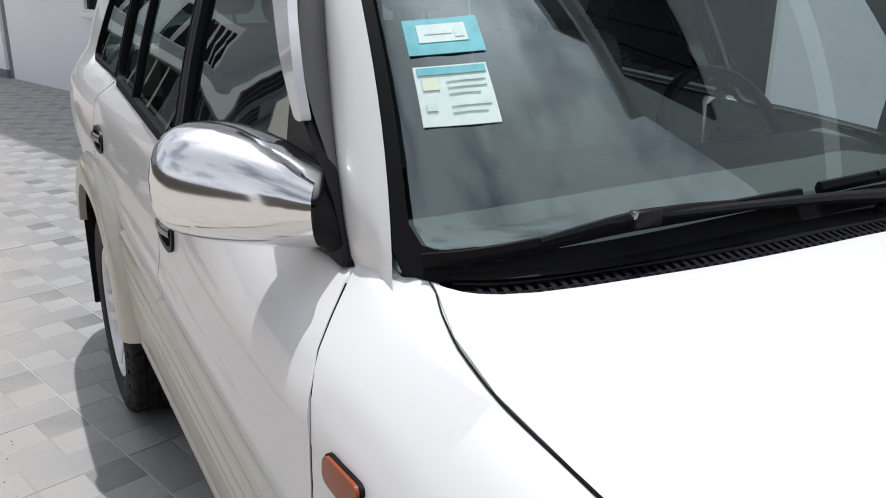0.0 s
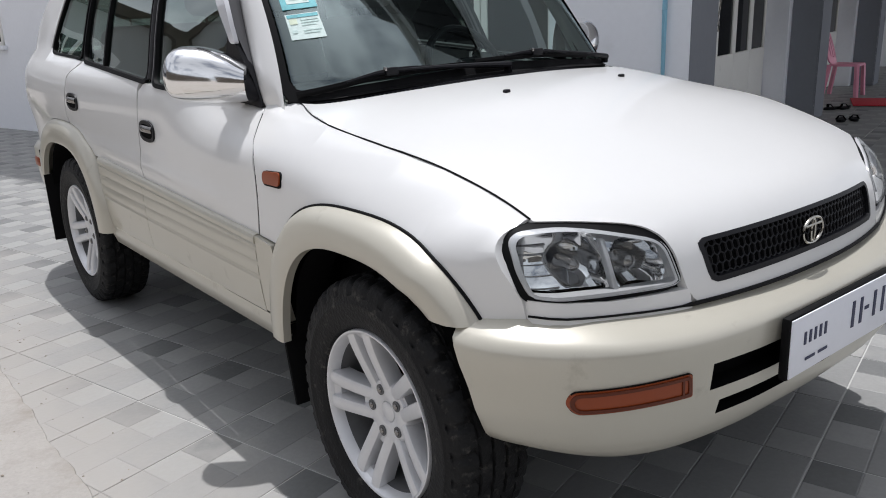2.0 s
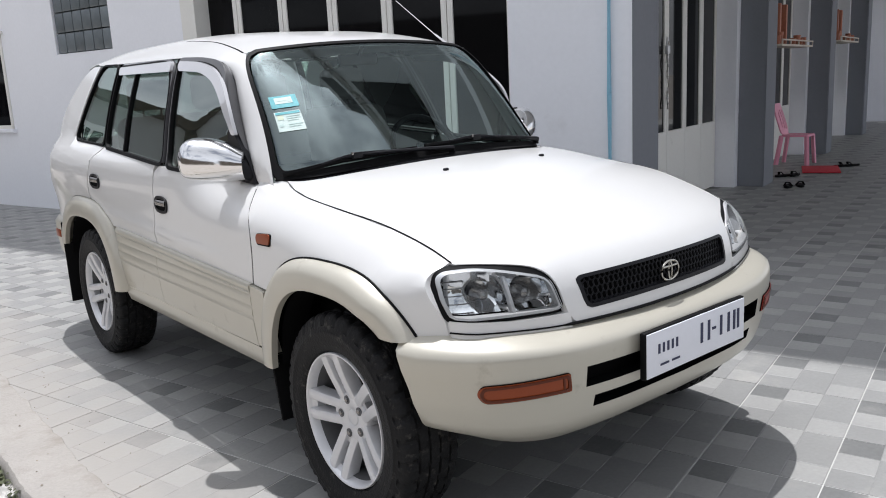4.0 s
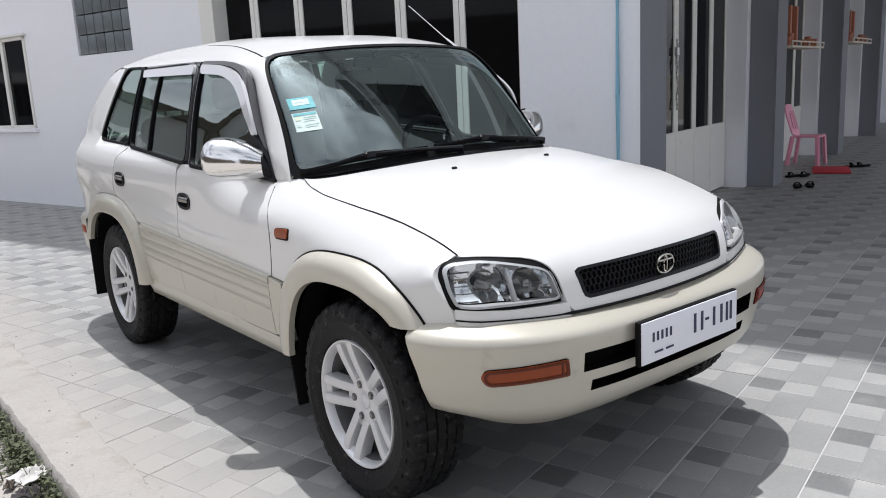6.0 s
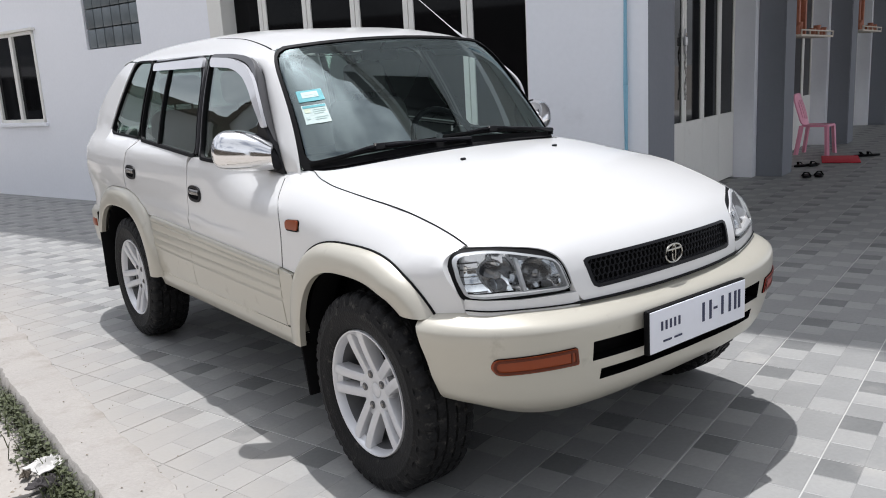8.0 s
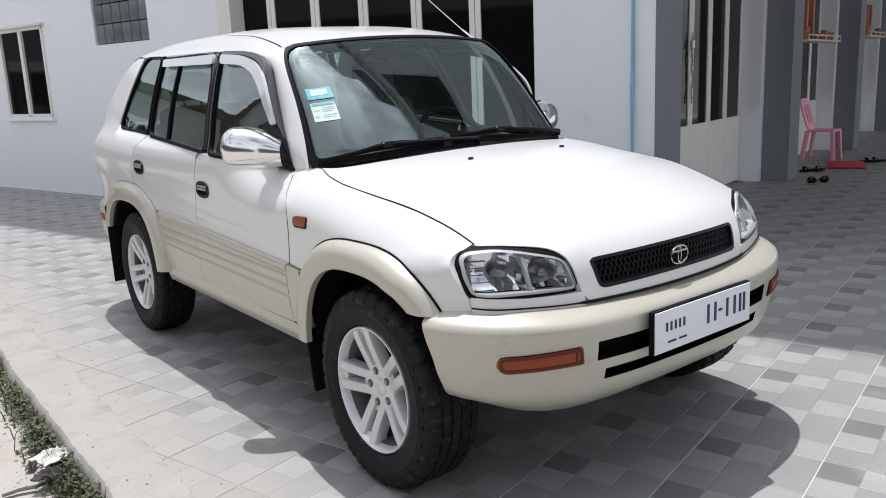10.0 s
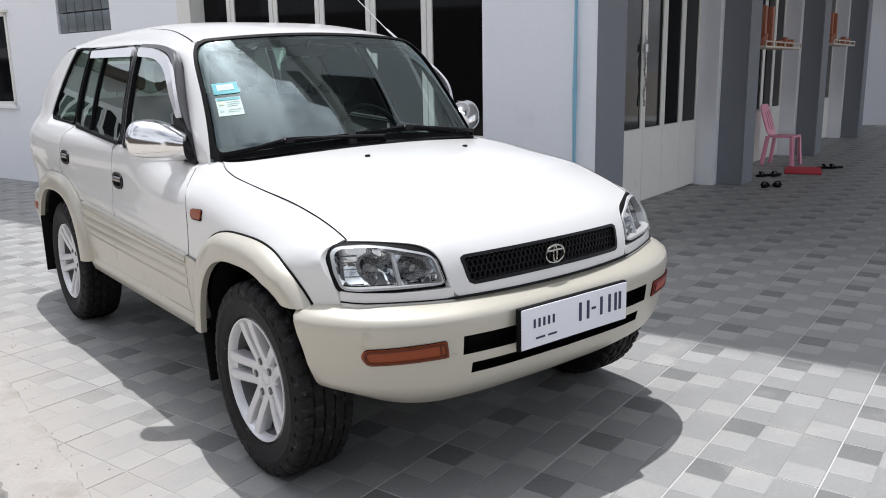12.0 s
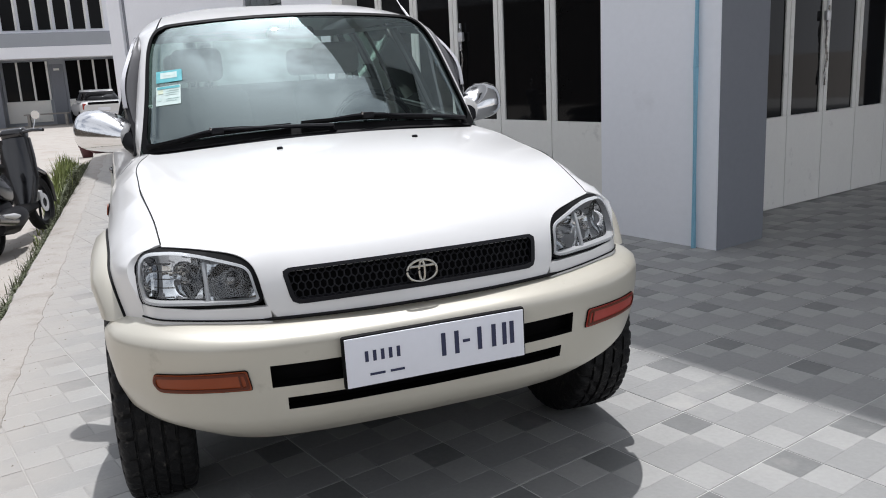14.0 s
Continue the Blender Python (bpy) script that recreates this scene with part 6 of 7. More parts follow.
def sandal(m):
    s = thing("sandal", "worn black rubber sandal on the terrace floor", "sandal", m, "sandals by the mat")
    bm = bmesh.new()
    pts = [(0.045 * math.cos(t) * (1.0 if math.sin(t) > 0 else 0.8), 0.13 * math.sin(t)) for t in np.linspace(0, 2 * math.pi, 19)[:-1]]
    lo = [bm.verts.new((x, y, 0.002)) for x, y in pts]
    hi = [bm.verts.new((x, y, 0.026)) for x, y in pts]
    bm.faces.new(hi)
    for k in range(18):
        bm.faces.new((lo[k], lo[(k + 1) % 18], hi[(k + 1) % 18], hi[k]))
    part("sole", bm, SEAL, s)
    bm = bmesh.new()
    tube(bm, [(-0.042, 0.02, 0.02), (-0.02, 0.05, 0.06), (0.02, 0.05, 0.06), (0.042, 0.02, 0.02)], 0.016, 6, flat=0.4)
    part("strap", bm, SEAL, s)


for e1, e2, r in ((8.06, 0.86, 60), (8.16, 0.74, 80), (7.12, 0.60, 95), (7.22, 0.50, 110), (9.24, 0.36, 30), (9.30, 0.28, 50)):
    sandal(SITE @ pose(e1, e2, 0, 0, 0, r))


def altar(m, full=True):
    gold = material("gold_red_paper", (0.34, 0.115, 0.06), rough=0.55, var=0.6, scale=25, fine=120)
    wood = material("pale_shelf_wood", (0.56, 0.50, 0.42), rough=0.6, var=0.2, scale=10)
    a = thing("altar_shelf", "small wall-mounted offering shelf with orange decorations", "shelf", m, "offering shelves")
    bm = bmesh.new()
    box(bm, (0, 0, 1.56), (1.75, 0.28, 1.585), 0.004)
    box(bm, (0, -0.005, 1.625), (1.75, 0.012, 1.642), 0.003)
    for x in (0.01, 0.44, 0.88, 1.32, 1.735):
        box(bm, (x - 0.012, -0.003, 1.585), (x + 0.012, 0.010, 1.625))
    part("board", bm, wood, a)
    bm = bmesh.new()
    box(bm, (0.25, 0.22, 1.587), (0.75, 0.27, 1.98), 0.01)
    for x in (0.3, 0.62):
        box(bm, (x, 0.10, 1.587), (x + 0.07, 0.218, 2.06), 0.01)
    part("backboard", bm, gold, a, "orange and gold decorated backboard")
    for x, h in ((0.08, 0.10), (0.2, 0.14), (0.9, 0.08), (1.15, 0.12), (1.3, 0.08), (1.5, 0.10)):
        bm = bmesh.new()
        lathe(bm, [(1.586, 0.001), (1.586, 0.035), (1.586 + h, 0.045), (1.586 + h, 0.001)], 12, axis="z")
        bmesh.ops.translate(bm, verts=list(bm.verts), vec=(x, 0.08, 0))
        part("cup", bm, gold if h > 0.065 else WALL, a)


altar(SITE @ pose(7.62, 0.82, 0))
altar(SITE @ pose(11.5, 0.82, 0.10))

# ---- beside the kerb ----


def weeds():
    rnd = random.Random(3)
    verts, faces = [], []

    def blade(x, y, h, a, w, bend):
        d = Vector((math.cos(a), math.sin(a), 0))
        n = Vector((-d.y, d.x, 0)) * w
        b = Vector((x, y, -0.12))
        p = [b - n, b + n, b + d * bend * 0.35 + Vector((0, 0, h * 0.6)) + n * 0.8, b + d * bend * 0.35 + Vector((0, 0, h * 0.6)) - n * 0.8, b + d * bend + Vector((0, 0, h))]
        k = len(verts)
        verts.extend(tuple(q) for q in p)
        faces.extend([(k, k + 1, k + 2, k + 3), (k + 3, k + 2, k + 4)])

    def leaf(x, y, z, a, r, tilt):
        # a broad low leaf of four corners with a fold
        d = Vector((math.cos(a), math.sin(a), tilt))
        n = Vector((-math.sin(a), math.cos(a), 0)) * r * 0.42
        b = Vector((x, y, z))
        p = [b, b + d * r * 0.5 + n, b + d * r, b + d * r * 0.5 - n + Vector((0, 0, 0.15 * r))]
        k = len(verts)
        verts.extend(tuple(q) for q in p)
        faces.extend([(k, k + 1, k + 2), (k, k + 2, k + 3)])

    for _ in range(30000):
        y = rnd.uniform(-1.4, 13.0)
        near = y < 5.5
        dens = 0.62 + 0.9 * noise.noise((0, y * 1.9, 0)) - 0.5 * smoothstep(-0.2, -1.2, y)
        if rnd.random() > dens or (not near and rnd.random() > 0.6):
            continue
        tall = 2.2 * math.exp(-((y - 9.2) / 2.2) ** 2) + 1.02
        wide = 0.040 + 0.032 * noise.noise((5.0, y * 2.6, 0))
        u = abs(rnd.gauss(0, 1))
        x = -1.555 - wide * u
        if rnd.random() < 0.16:
            blade(x, y, rnd.uniform(0.06, 0.13) * tall, rnd.uniform(0, 6.28), rnd.uniform(0.002, 0.005), rnd.uniform(0.02, 0.08) * tall)
        else:
            top = (0.11 + 0.02 * noise.noise((8.0, y * 5.0, 0))) * tall * max(0.15, 1.0 - 0.33 * u)
            leaf(x, y, -0.12 + top * rnd.uniform(0.15, 1.0), rnd.uniform(0, 6.28), rnd.uniform(0.010, 0.026) * (0.6 + 0.4 * tall), rnd.uniform(-0.5, 0.5))
    me = bpy.data.meshes.new("weeds")
    me.from_pydata(verts, [], faces)
    me.materials.append(material("weed_green", (0.058, 0.068, 0.026), rough=0.7, var=0.4, scale=9, island=0.8))
    tagged(new("weeds", me), "ragged green weeds growing along the kerb", "weeds", kind="stuff")


weeds()


def grass():
    rnd = random.Random(11)
    verts, faces = [], []
    for _ in range(1150):
        y = rnd.gauss(9.6, 1.3)
        x = -1.70 + rnd.gauss(0, 0.036)
        h = rnd.uniform(0.15, 0.52) * math.exp(-((y - 9.4) / 2.2) ** 2) + 0.06
        a = rnd.uniform(0, 6.28)
        d = Vector((math.cos(a), math.sin(a), 0)) * rnd.uniform(0.03, 0.15)
        n = Vector((-math.sin(a), math.cos(a), 0)) * rnd.uniform(0.005, 0.010)
        b = Vector((x, y, -0.12))
        k = len(verts)
        for p in (b - n, b + n, b + d * 0.3 + Vector((0, 0, h * 0.6)) + n, b + d * 0.3 + Vector((0, 0, h * 0.6)) - n, b + d + Vector((0, 0, h * rnd.uniform(0.8, 1.0)))):
            verts.append(tuple(p))
        faces.extend([(k, k + 1, k + 2, k + 3), (k + 3, k + 2, k + 4)])
    me = bpy.data.meshes.new("grass")
    me.from_pydata(verts, [], faces)
    me.materials.append(material("grass_green", (0.17, 0.20, 0.055), rough=0.6, var=0.3, scale=9, island=0.6))
    tagged(new("grass", me), "tuft of tall yellow-green grass beside the kerb", "grass", kind="stuff")


grass()


def pebbles():
    rnd = random.Random(5)
    verts, faces = [], []
    for _ in range(900):
        y = rnd.uniform(-1.5, 9)
        x = -1.62 - abs(rnd.gauss(0, 0.16)) if rnd.random() < 0.7 else rnd.uniform(-1.50, -1.15)
        z = -0.12 if x < -1.6 else 0.008 if x < -1.35 else 0.0
        r = rnd.uniform(0.002, 0.009) * (1 if x < -1.6 else 0.6)
        k = len(verts)
        for dx, dy, dz in ((1, 0, 0), (0, 1, 0), (-1, 0, 0), (0, -1, 0), (0, 0, 0.8)):
            verts.append((x + dx * r * rnd.uniform(0.7, 1.3), y + dy * r * rnd.uniform(0.7, 1.3), z + dz * r))
        faces.extend([(k, k + 1, k + 4), (k + 1, k + 2, k + 4), (k + 2, k + 3, k + 4), (k + 3, k, k + 4)])
    me = bpy.data.meshes.new("pebbles")
    me.from_pydata(verts, [], faces)
    me.materials.append(material("grey_pebble", (0.27, 0.235, 0.19), rough=0.9, var=0.2, island=0.7))
    tagged(new("pebbles", me), "scattered small stones and crumbs beside the kerb", "stones", kind="stuff")


pebbles()


def crumpled(name, label, cat, mat, size, loc, rot, seed, h=0.05):
    bm = bmesh.new()
    bmesh.ops.create_grid(bm, x_segments=12, y_segments=12, size=0.5)
    for v in bm.verts:
        q = v.co * 5 + Vector((seed, seed * 2.1, 0))
        e = max(0, 1 - 1.6 * v.co.length)
        v.co = Vector((v.co.x * size[0] * (1 + 0.25 * noise.noise(q)), v.co.y * size[1] * (1 + 0.25 * noise.noise(q * 1.3)), h * (0.15 + e) * (0.6 + noise.noise(q * 1.7)) + 0.012))
    bmesh.ops.solidify(bm, geom=list(bm.faces), thickness=0.004)
    ob = tagged(link_mesh(name, bm, mat), label, cat)
    ob.matrix_world = pose(*loc, 0, 0, rot)
    return ob


crumpled("rag", "crumpled white rag lying on the weeds by the kerb", "rag", material("white_rag", (0.50, 0.485, 0.46), rough=0.95, var=0.15, scale=20), (0.14, 0.12), (-1.600, 1.125, -0.06), 20, 2.0, 0.030)
crumpled("rag", "crumpled dark grey rag lying by the kerb", "rag", material("grey_rag", (0.045, 0.040, 0.040), rough=0.95, var=0.5, scale=30), (0.13, 0.085), (-1.628, 0.99, -0.075), -30, 5.0, 0.035)
crumpled("dead_leaf", "curled dry brown leaf lying beside a rag", "leaf", material("dry_leaf", (0.11, 0.09, 0.07), rough=0.9, var=0.4, scale=30), (0.06, 0.035), (-1.668, 1.215, -0.115), 60, 7.0, 0.03)
bm = bmesh.new()
tube(bm, [(-0.085, 0, 0.012), (-0.03, 0.006, 0.018), (0.03, 0.0, 0.020), (0.085, 0.004, 0.024)], [0.010, 0.011, 0.012, 0.009], 7, flat=0.5)
ob = tagged(link_mesh("stick", bm, material("dark_wood", (0.085, 0.078, 0.072), rough=0.9, var=0.3, scale=15)), "weathered grey piece of wood on the ground", "wood")
ob.matrix_world = pose(-1.722, 1.020, -0.12, 0, 0, -12)

# ---- scooter ----


def scooter(m):
    sc = thing("scooter", "black motor scooter parked beside the yard", "scooter", m)
    black = material("black_scooter_paint", (0.012, 0.012, 0.014), rough=0.2, coat=0.6, var=0.2, scale=8)
    for y in (-0.62, 0.62):
        w = new("wheel")
        w.parent = sc
        bm = bmesh.new()
        lathe(bm, [(-0.03, 0.205), (-0.05, 0.235), (-0.045, 0.265), (-0.02, 0.285), (0.02, 0.285), (0.045, 0.265), (0.05, 0.235), (0.03, 0.205)], 32, closed=True)
        bmesh.ops.translate(bm, verts=list(bm.verts), vec=(0, y, 0.285))
        bmesh.ops.recalc_face_normals(bm, faces=list(bm.faces))
        part("tyre", bm, RUBBER, w)
        bm = bmesh.new()
        lathe(bm, [(-0.032, 0.208), (-0.03, 0.19), (0.03, 0.19), (0.032, 0.208)], 32, closed=True)
        lathe(bm, [(-0.05, 0.001), (-0.05, 0.045), (0.05, 0.045), (0.05, 0.001)], 16)
        for k in range(5):
            a = 2 * math.pi * k / 5
            tube(bm, [(0, 0.04 * math.cos(a), 0.04 * math.sin(a)), (0, 0.195 * math.cos(a), 0.195 * math.sin(a))], 0.014, 6)
        bmesh.ops.translate(bm, verts=list(bm.verts), vec=(0, y, 0.285))
        part("rim", bm, BLACK_TRIM, w)

    def loft(rows, n=16):
        bm = bmesh.new()
        rings = []
        for cy, cz, rx, ry, tilt in rows:
            ring = []
            for k in range(n):
                t = 2 * math.pi * k / n
                a, b = rx * math.cos(t), ry * math.sin(t)
                ring.append(bm.verts.new((a, cy + b * math.sin(tilt), cz + b * math.cos(tilt))))
            rings.append(ring)
        for a, b in zip(rings, rings[1:]):
            for k in range(n):
                bm.faces.new((a[k], a[(k + 1) % n], b[(k + 1) % n], b[k]))
        bm.faces.new(rings[0][::-1])
        bm.faces.new(rings[-1])
        bmesh.ops.recalc_face_normals(bm, faces=list(bm.faces))
        return bm

    part("rear_body", loft([(0.92, 0.78, 0.05, 0.04, 0), (0.75, 0.72, 0.12, 0.10, 0), (0.45, 0.64, 0.15, 0.15, 0), (0.2, 0.56, 0.14, 0.18, 0), (0.08, 0.50, 0.08, 0.14, 0)]), black, sc)
    part("seat", loft([(0.86, 0.84, 0.06, 0.03, 0), (0.70, 0.84, 0.12, 0.05, 0), (0.40, 0.79, 0.14, 0.05, 0), (0.12, 0.75, 0.09, 0.05, 0), (0.05, 0.72, 0.05, 0.03, 0)]), SEAL, sc, "black seat")
    part("leg_shield", loft([(-0.28, 0.30, 0.10, 0.06, 1.2), (-0.34, 0.55, 0.18, 0.06, 1.3), (-0.42, 0.78, 0.17, 0.09, 1.3), (-0.47, 0.96, 0.15, 0.09, 1.3)]), black, sc)
    part("front_fender", loft([(-0.96, 0.24, 0.05, 0.03, 1.2), (-0.90, 0.42, 0.08, 0.045, 1.0), (-0.78, 0.57, 0.09, 0.05, 0.7), (-0.60, 0.64, 0.09, 0.06, 0.2), (-0.44, 0.56, 0.08, 0.07, -0.5), (-0.34, 0.36, 0.06, 0.05, -0.9)]), black, sc)
    bm = bmesh.new()
    lathe(bm, [(-0.062, 0.05), (-0.062, 0.095), (-0.056, 0.095), (-0.056, 0.05)], 28, closed=True)
    bmesh.ops.translate(bm, verts=list(bm.verts), vec=(0, -0.62, 0.285))
    box(bm, (-0.09, -0.56, 0.33), (-0.045, -0.48, 0.42), 0.01)
    part("brake_disc", bm, ALLOY, sc, "bright metal brake disc")
    part("footboard", loft([(-0.30, 0.30, 0.13, 0.05, 0), (0.0, 0.29, 0.14, 0.05, 0), (0.2, 0.34, 0.12, 0.08, 0)]), SEAL, sc)
    bm = bmesh.new()
    box(bm, (-0.12, 0.22, 0.20), (0.12, 0.60, 0.46), 0.05)
    tube(bm, [(-0.13, 0.20, 0.30), (-0.15, 0.45, 0.29), (-0.14, 0.72, 0.29)], [0.09, 0.12, 0.08], 12)
    part("engine", bm, BLACK_TRIM, sc)
    bm = bmesh.new()
    tube(bm, [(-0.16, 0.12, 0.26), (-0.20, 0.35, 0.27), (-0.21, 0.55, 0.30), (-0.21, 0.88, 0.38), (-0.21, 0.90, 0.385)], [0.022, 0.03, 0.055, 0.06, 0.03], 14)
    part("exhaust", bm, SMOKED, sc, "dull metal exhaust")
    bm = bmesh.new()
    tube(bm, [(-0.255, 0.48, 0.33), (-0.268, 0.62, 0.35), (-0.262, 0.80, 0.39)], [0.012, 0.03, 0.012], 10)
    part("heat_shield", bm, ALLOY, sc, "bright heat shield")
    bm = bmesh.new()
    box(bm, (-0.09, 0.868, 0.46), (0.09, 0.876, 0.58), 0.003)
    part("plate", bm, PLATE, sc, "small pale plate")
    part("rear_fender", loft([(0.86, 0.36, 0.06, 0.03, -0.9), (0.80, 0.52, 0.08, 0.03, -0.6), (0.62, 0.60, 0.09, 0.04, 0.0), (0.42, 0.54, 0.08, 0.04, 0.5)]), black, sc)
    bm = bmesh.new()
    tube(bm, [(0, -0.62, 0.285), (0, -0.48, 0.72), (0, -0.44, 0.98)], 0.03, 8)
    part("fork", bm, ALLOY, sc)
    hb = bmesh.new()
    tube(hb, [(-0.34, -0.34, 1.02), (-0.2, -0.42, 1.03), (0, -0.46, 1.02), (0.2, -0.42, 1.03), (0.34, -0.34, 1.02)], 0.016, 8)
    box(hb, (-0.12, -0.56, 0.95), (0.12, -0.42, 1.07), 0.04, 3)
    part("handlebar", hb, black, sc)
    lp = bmesh.new()
    tube(lp, [(0, -0.55, 1.01), (0, -0.575, 1.01)], [0.06, 0.05], 14)
    part("headlight", lp, REFLECTOR, sc)
    for sx in (-1, 1):
        bm = bmesh.new()
        tube(bm, [(sx * 0.22, -0.42, 1.03), (sx * 0.26, -0.44, 1.14)], 0.006, 6)
        tube(bm, [(sx * 0.27, -0.455, 1.17), (sx * 0.27, -0.44, 1.17), (sx * 0.27, -0.43, 1.17)], [0.02, 0.042, 0.042], 14)
        part("mirror", bm, SEAL if sx > 0 else REFLECTOR, sc)


scooter(pose(-1.82, 5.70, -0.12, 0, -6, 0) @ pose(0, 0, 0, 0, 0, 165) @ Matrix.Scale(0.96, 4))

# ---- across the lane: far row of houses and a parked car ----


def far_house(x0, w, y0, windows):
    hs = thing("row_house", "pale row house with barred black windows and a dark roof edge", "house", pose(x0, y0, -0.12), "far row houses")
    for name, lo, hi, mat, lab in (
            # this wall's grey paints in the shade under the balcony
            ("wall", (0, 0.3, 0), (w, 6.0, 2.5), PARAPET_SHADE, "ground floor wall, grey for the balcony's shade"),
            ("upper_wall", (0, 0.302, 2.502), (w, 6.0, 6.0), WALL if windows else FACADE, ""),
            ("top_wall", (0, 0.30, 6.002), (w, 6.0, 7.75), FACADE, "grey top wall"),
            ("balcony_slab", (0, -1.1, 2.5), (w, 0.298, 2.92), WALL, ""),
            ("balcony_wall", (0, -1.1, 2.922), (w, -1.0, 3.42), PARAPET_SHADE, ""),
            ("pier", (w - 0.28, -0.5, 0), (w, 0.298, 2.498), WALL_DARK, ""),
            ("roof", (0, -0.7, 7.752), (w, 6.0, 8.40), WALL_FAR, "dark roof edge"),
            ("door", (1.72, 0.24, 0), (2.2, 0.298, 2.3), WALL_DARK, ""),
            ("door_lamp", (1.86, 0.16, 2.06), (2.06, 0.238, 2.14), FRAME_WHITE, "white lamp over the door")):
        bm = bmesh.new()
        box(bm, lo, hi, 0.01 if "balcony" in name else 0)
        part(name, bm, mat, hs, lab, smooth=False)
    for x, x1 in ((0.05, 1.60), (2.28, w - 0.32)) if windows else ():
        bm = bmesh.new()
        box(bm, (x, 0.262, 0.12), (x1, 0.298, 0.94), 0.006)
        part("lower_panel", bm, FRAME_WHITE, hs, "white panel under the windows", smooth=False)
    for z0, z1, xs in ((0.95, 2.42, [0.1 + 0.52 * k for k in range(3)] + [2.30 + 0.52 * k for k in range(4)]), (3.6, 5.6, [0.3 + 0.62 * k for k in range(6)] if windows else [])):
        for x in xs:
            if x + 0.45 > w - 0.25:
                continue
            wn = new("window")
            wn.parent = hs
            bm = bmesh.new()
            box(bm, (x, 0.26, z0), (x + 0.44, 0.298, z1))
            part("pane", bm, BLACK_GLASS, wn, smooth=False)
            bm = bmesh.new()
            box(bm, (x + 0.445, 0.22, z0), (x + 0.515, 0.298, z1))
            part("mullion", bm, FRAME_WHITE if windows else WALL_DARK, wn, smooth=False)


for k in range(9):
    far_house(-42.6 + 4.65 * k, 4.65, 32.7, k > 6)


def bench(m):
    b = thing("bench", "plain grey bench in front of a row house", "bench", m)
    bm = bmesh.new()
    box(bm, (-0.8, -0.2, 0.42), (0.8, 0.2, 0.47), 0.01)
    part("seat", bm, CONCRETE, b)
    for x in (-0.65, 0.65):
        bm = bmesh.new()
        box(bm, (x - 0.05, -0.18, 0), (x + 0.05, 0.18, 0.42), 0.01)
        part("leg", bm, CONCRETE, b)


bench(pose(-3.9, 32.0, -0.12))


def parked_car(m):
    pc = thing("parked_car", "white hatchback car parked before the row houses", "car", m)
    stations = [(-2.1, 0.78, 0.45, 0.62), (-1.9, 0.86, 0.30, 0.78), (-1.2, 0.87, 0.28, 0.92), (-0.6, 0.87, 0.28, 0.96), (0.6, 0.87, 0.28, 0.97), (1.5, 0.87, 0.28, 1.0), (2.0, 0.84, 0.32, 0.98), (2.15, 0.74, 0.42, 0.9)]
    bm = bmesh.new()
    rings = []
    for y, hw, z0, z1 in stations:
        ring = []
        for k in range(20):
            t = 2 * math.pi * k / 20
            c, s = math.cos(t), math.sin(t)
            ring.append(bm.verts.new((hw * math.copysign(abs(c) ** 0.4, c), y, (z0 + z1) / 2 + (z1 - z0) / 2 * math.copysign(abs(s) ** 0.5, s))))
        rings.append(ring)
    for a, b in zip(rings, rings[1:]):
        for k in range(20):
            bm.faces.new((a[k], a[(k + 1) % 20], b[(k + 1) % 20], b[k]))
    bm.faces.new(rings[0][::-1])
    bm.faces.new(rings[-1])
    bmesh.ops.recalc_face_normals(bm, faces=list(bm.faces))
    part("body", bm, WHITE, pc)
    for name, mat, grow_ in (("cabin", WHITE, 0.0), ("cabin_glass", BLACK_GLASS, 0.012)):
        bm = bmesh.new()
        lo, hi = (0.92, 1.44) if mat is WHITE else (1.02, 1.36)
        rings = []
        for z in np.linspace(lo, hi, 5):
            f = (z - 0.92) / 0.52
            hw = 0.80 - 0.20 * f + grow_
            y0, y1 = -1.15 + 0.75 * f - grow_, 2.0 - 0.75 * f * f + grow_
            ring = []
            for k in range(20):
                t = 2 * math.pi * k / 20
                c, s = math.cos(t), math.sin(t)
                ring.append(bm.verts.new((hw * math.copysign(abs(c) ** 0.5, c), (y0 + y1) / 2 + (y1 - y0) / 2 * math.copysign(abs(s) ** 0.5, s), z)))
            rings.append(ring)
        for a, b in zip(rings, rings[1:]):
            for k in range(20):
                bm.faces.new((a[k], a[(k + 1) % 20], b[(k + 1) % 20], b[k]))
        bm.faces.new(rings[-1])
        bm.faces.new(rings[0][::-1])
        part(name, bm, mat, pc)
    for sx in (-1, 1):
        for y in (-1.3, 1.3):
            bm = bmesh.new()
            lathe(bm, [(-0.09, 0.001), (-0.1, 0.18), (-0.1, 0.28), (-0.07, 0.31), (0.07, 0.31), (0.1, 0.28), (0.1, 0.001)], 20)
            bmesh.ops.translate(bm, verts=list(bm.verts), vec=(sx * 0.78, y, 0.31))
            bmesh.ops.recalc_face_normals(bm, faces=list(bm.faces))
            part("wheel", bm, RUBBER, pc)
        bm = bmesh.new()
        box(bm, (sx * 0.72 - 0.08, 2.0, 0.66), (sx * 0.72 + 0.08, 2.12, 0.90), 0.03)
        part("tail_lamp", bm, RED_LENS, pc)
    bm = bmesh.new()
    box(bm, (-0.60, 2.02, 0.84), (0.60, 2.16, 0.95), 0.03)
    part("rear_lower_glass", bm, BLACK_GLASS, pc, "dark lower rear glass")
    bm = bmesh.new()
    box(bm, (-0.24, 2.13, 0.60), (0.24, 2.165, 0.72), 0.005)
    part("plate", bm, PLATE, pc, "pale plate")
    bm = bmesh.new()
    box(bm, (-0.80, 2.0, 0.34), (0.80, 2.2, 0.52), 0.06, 3)
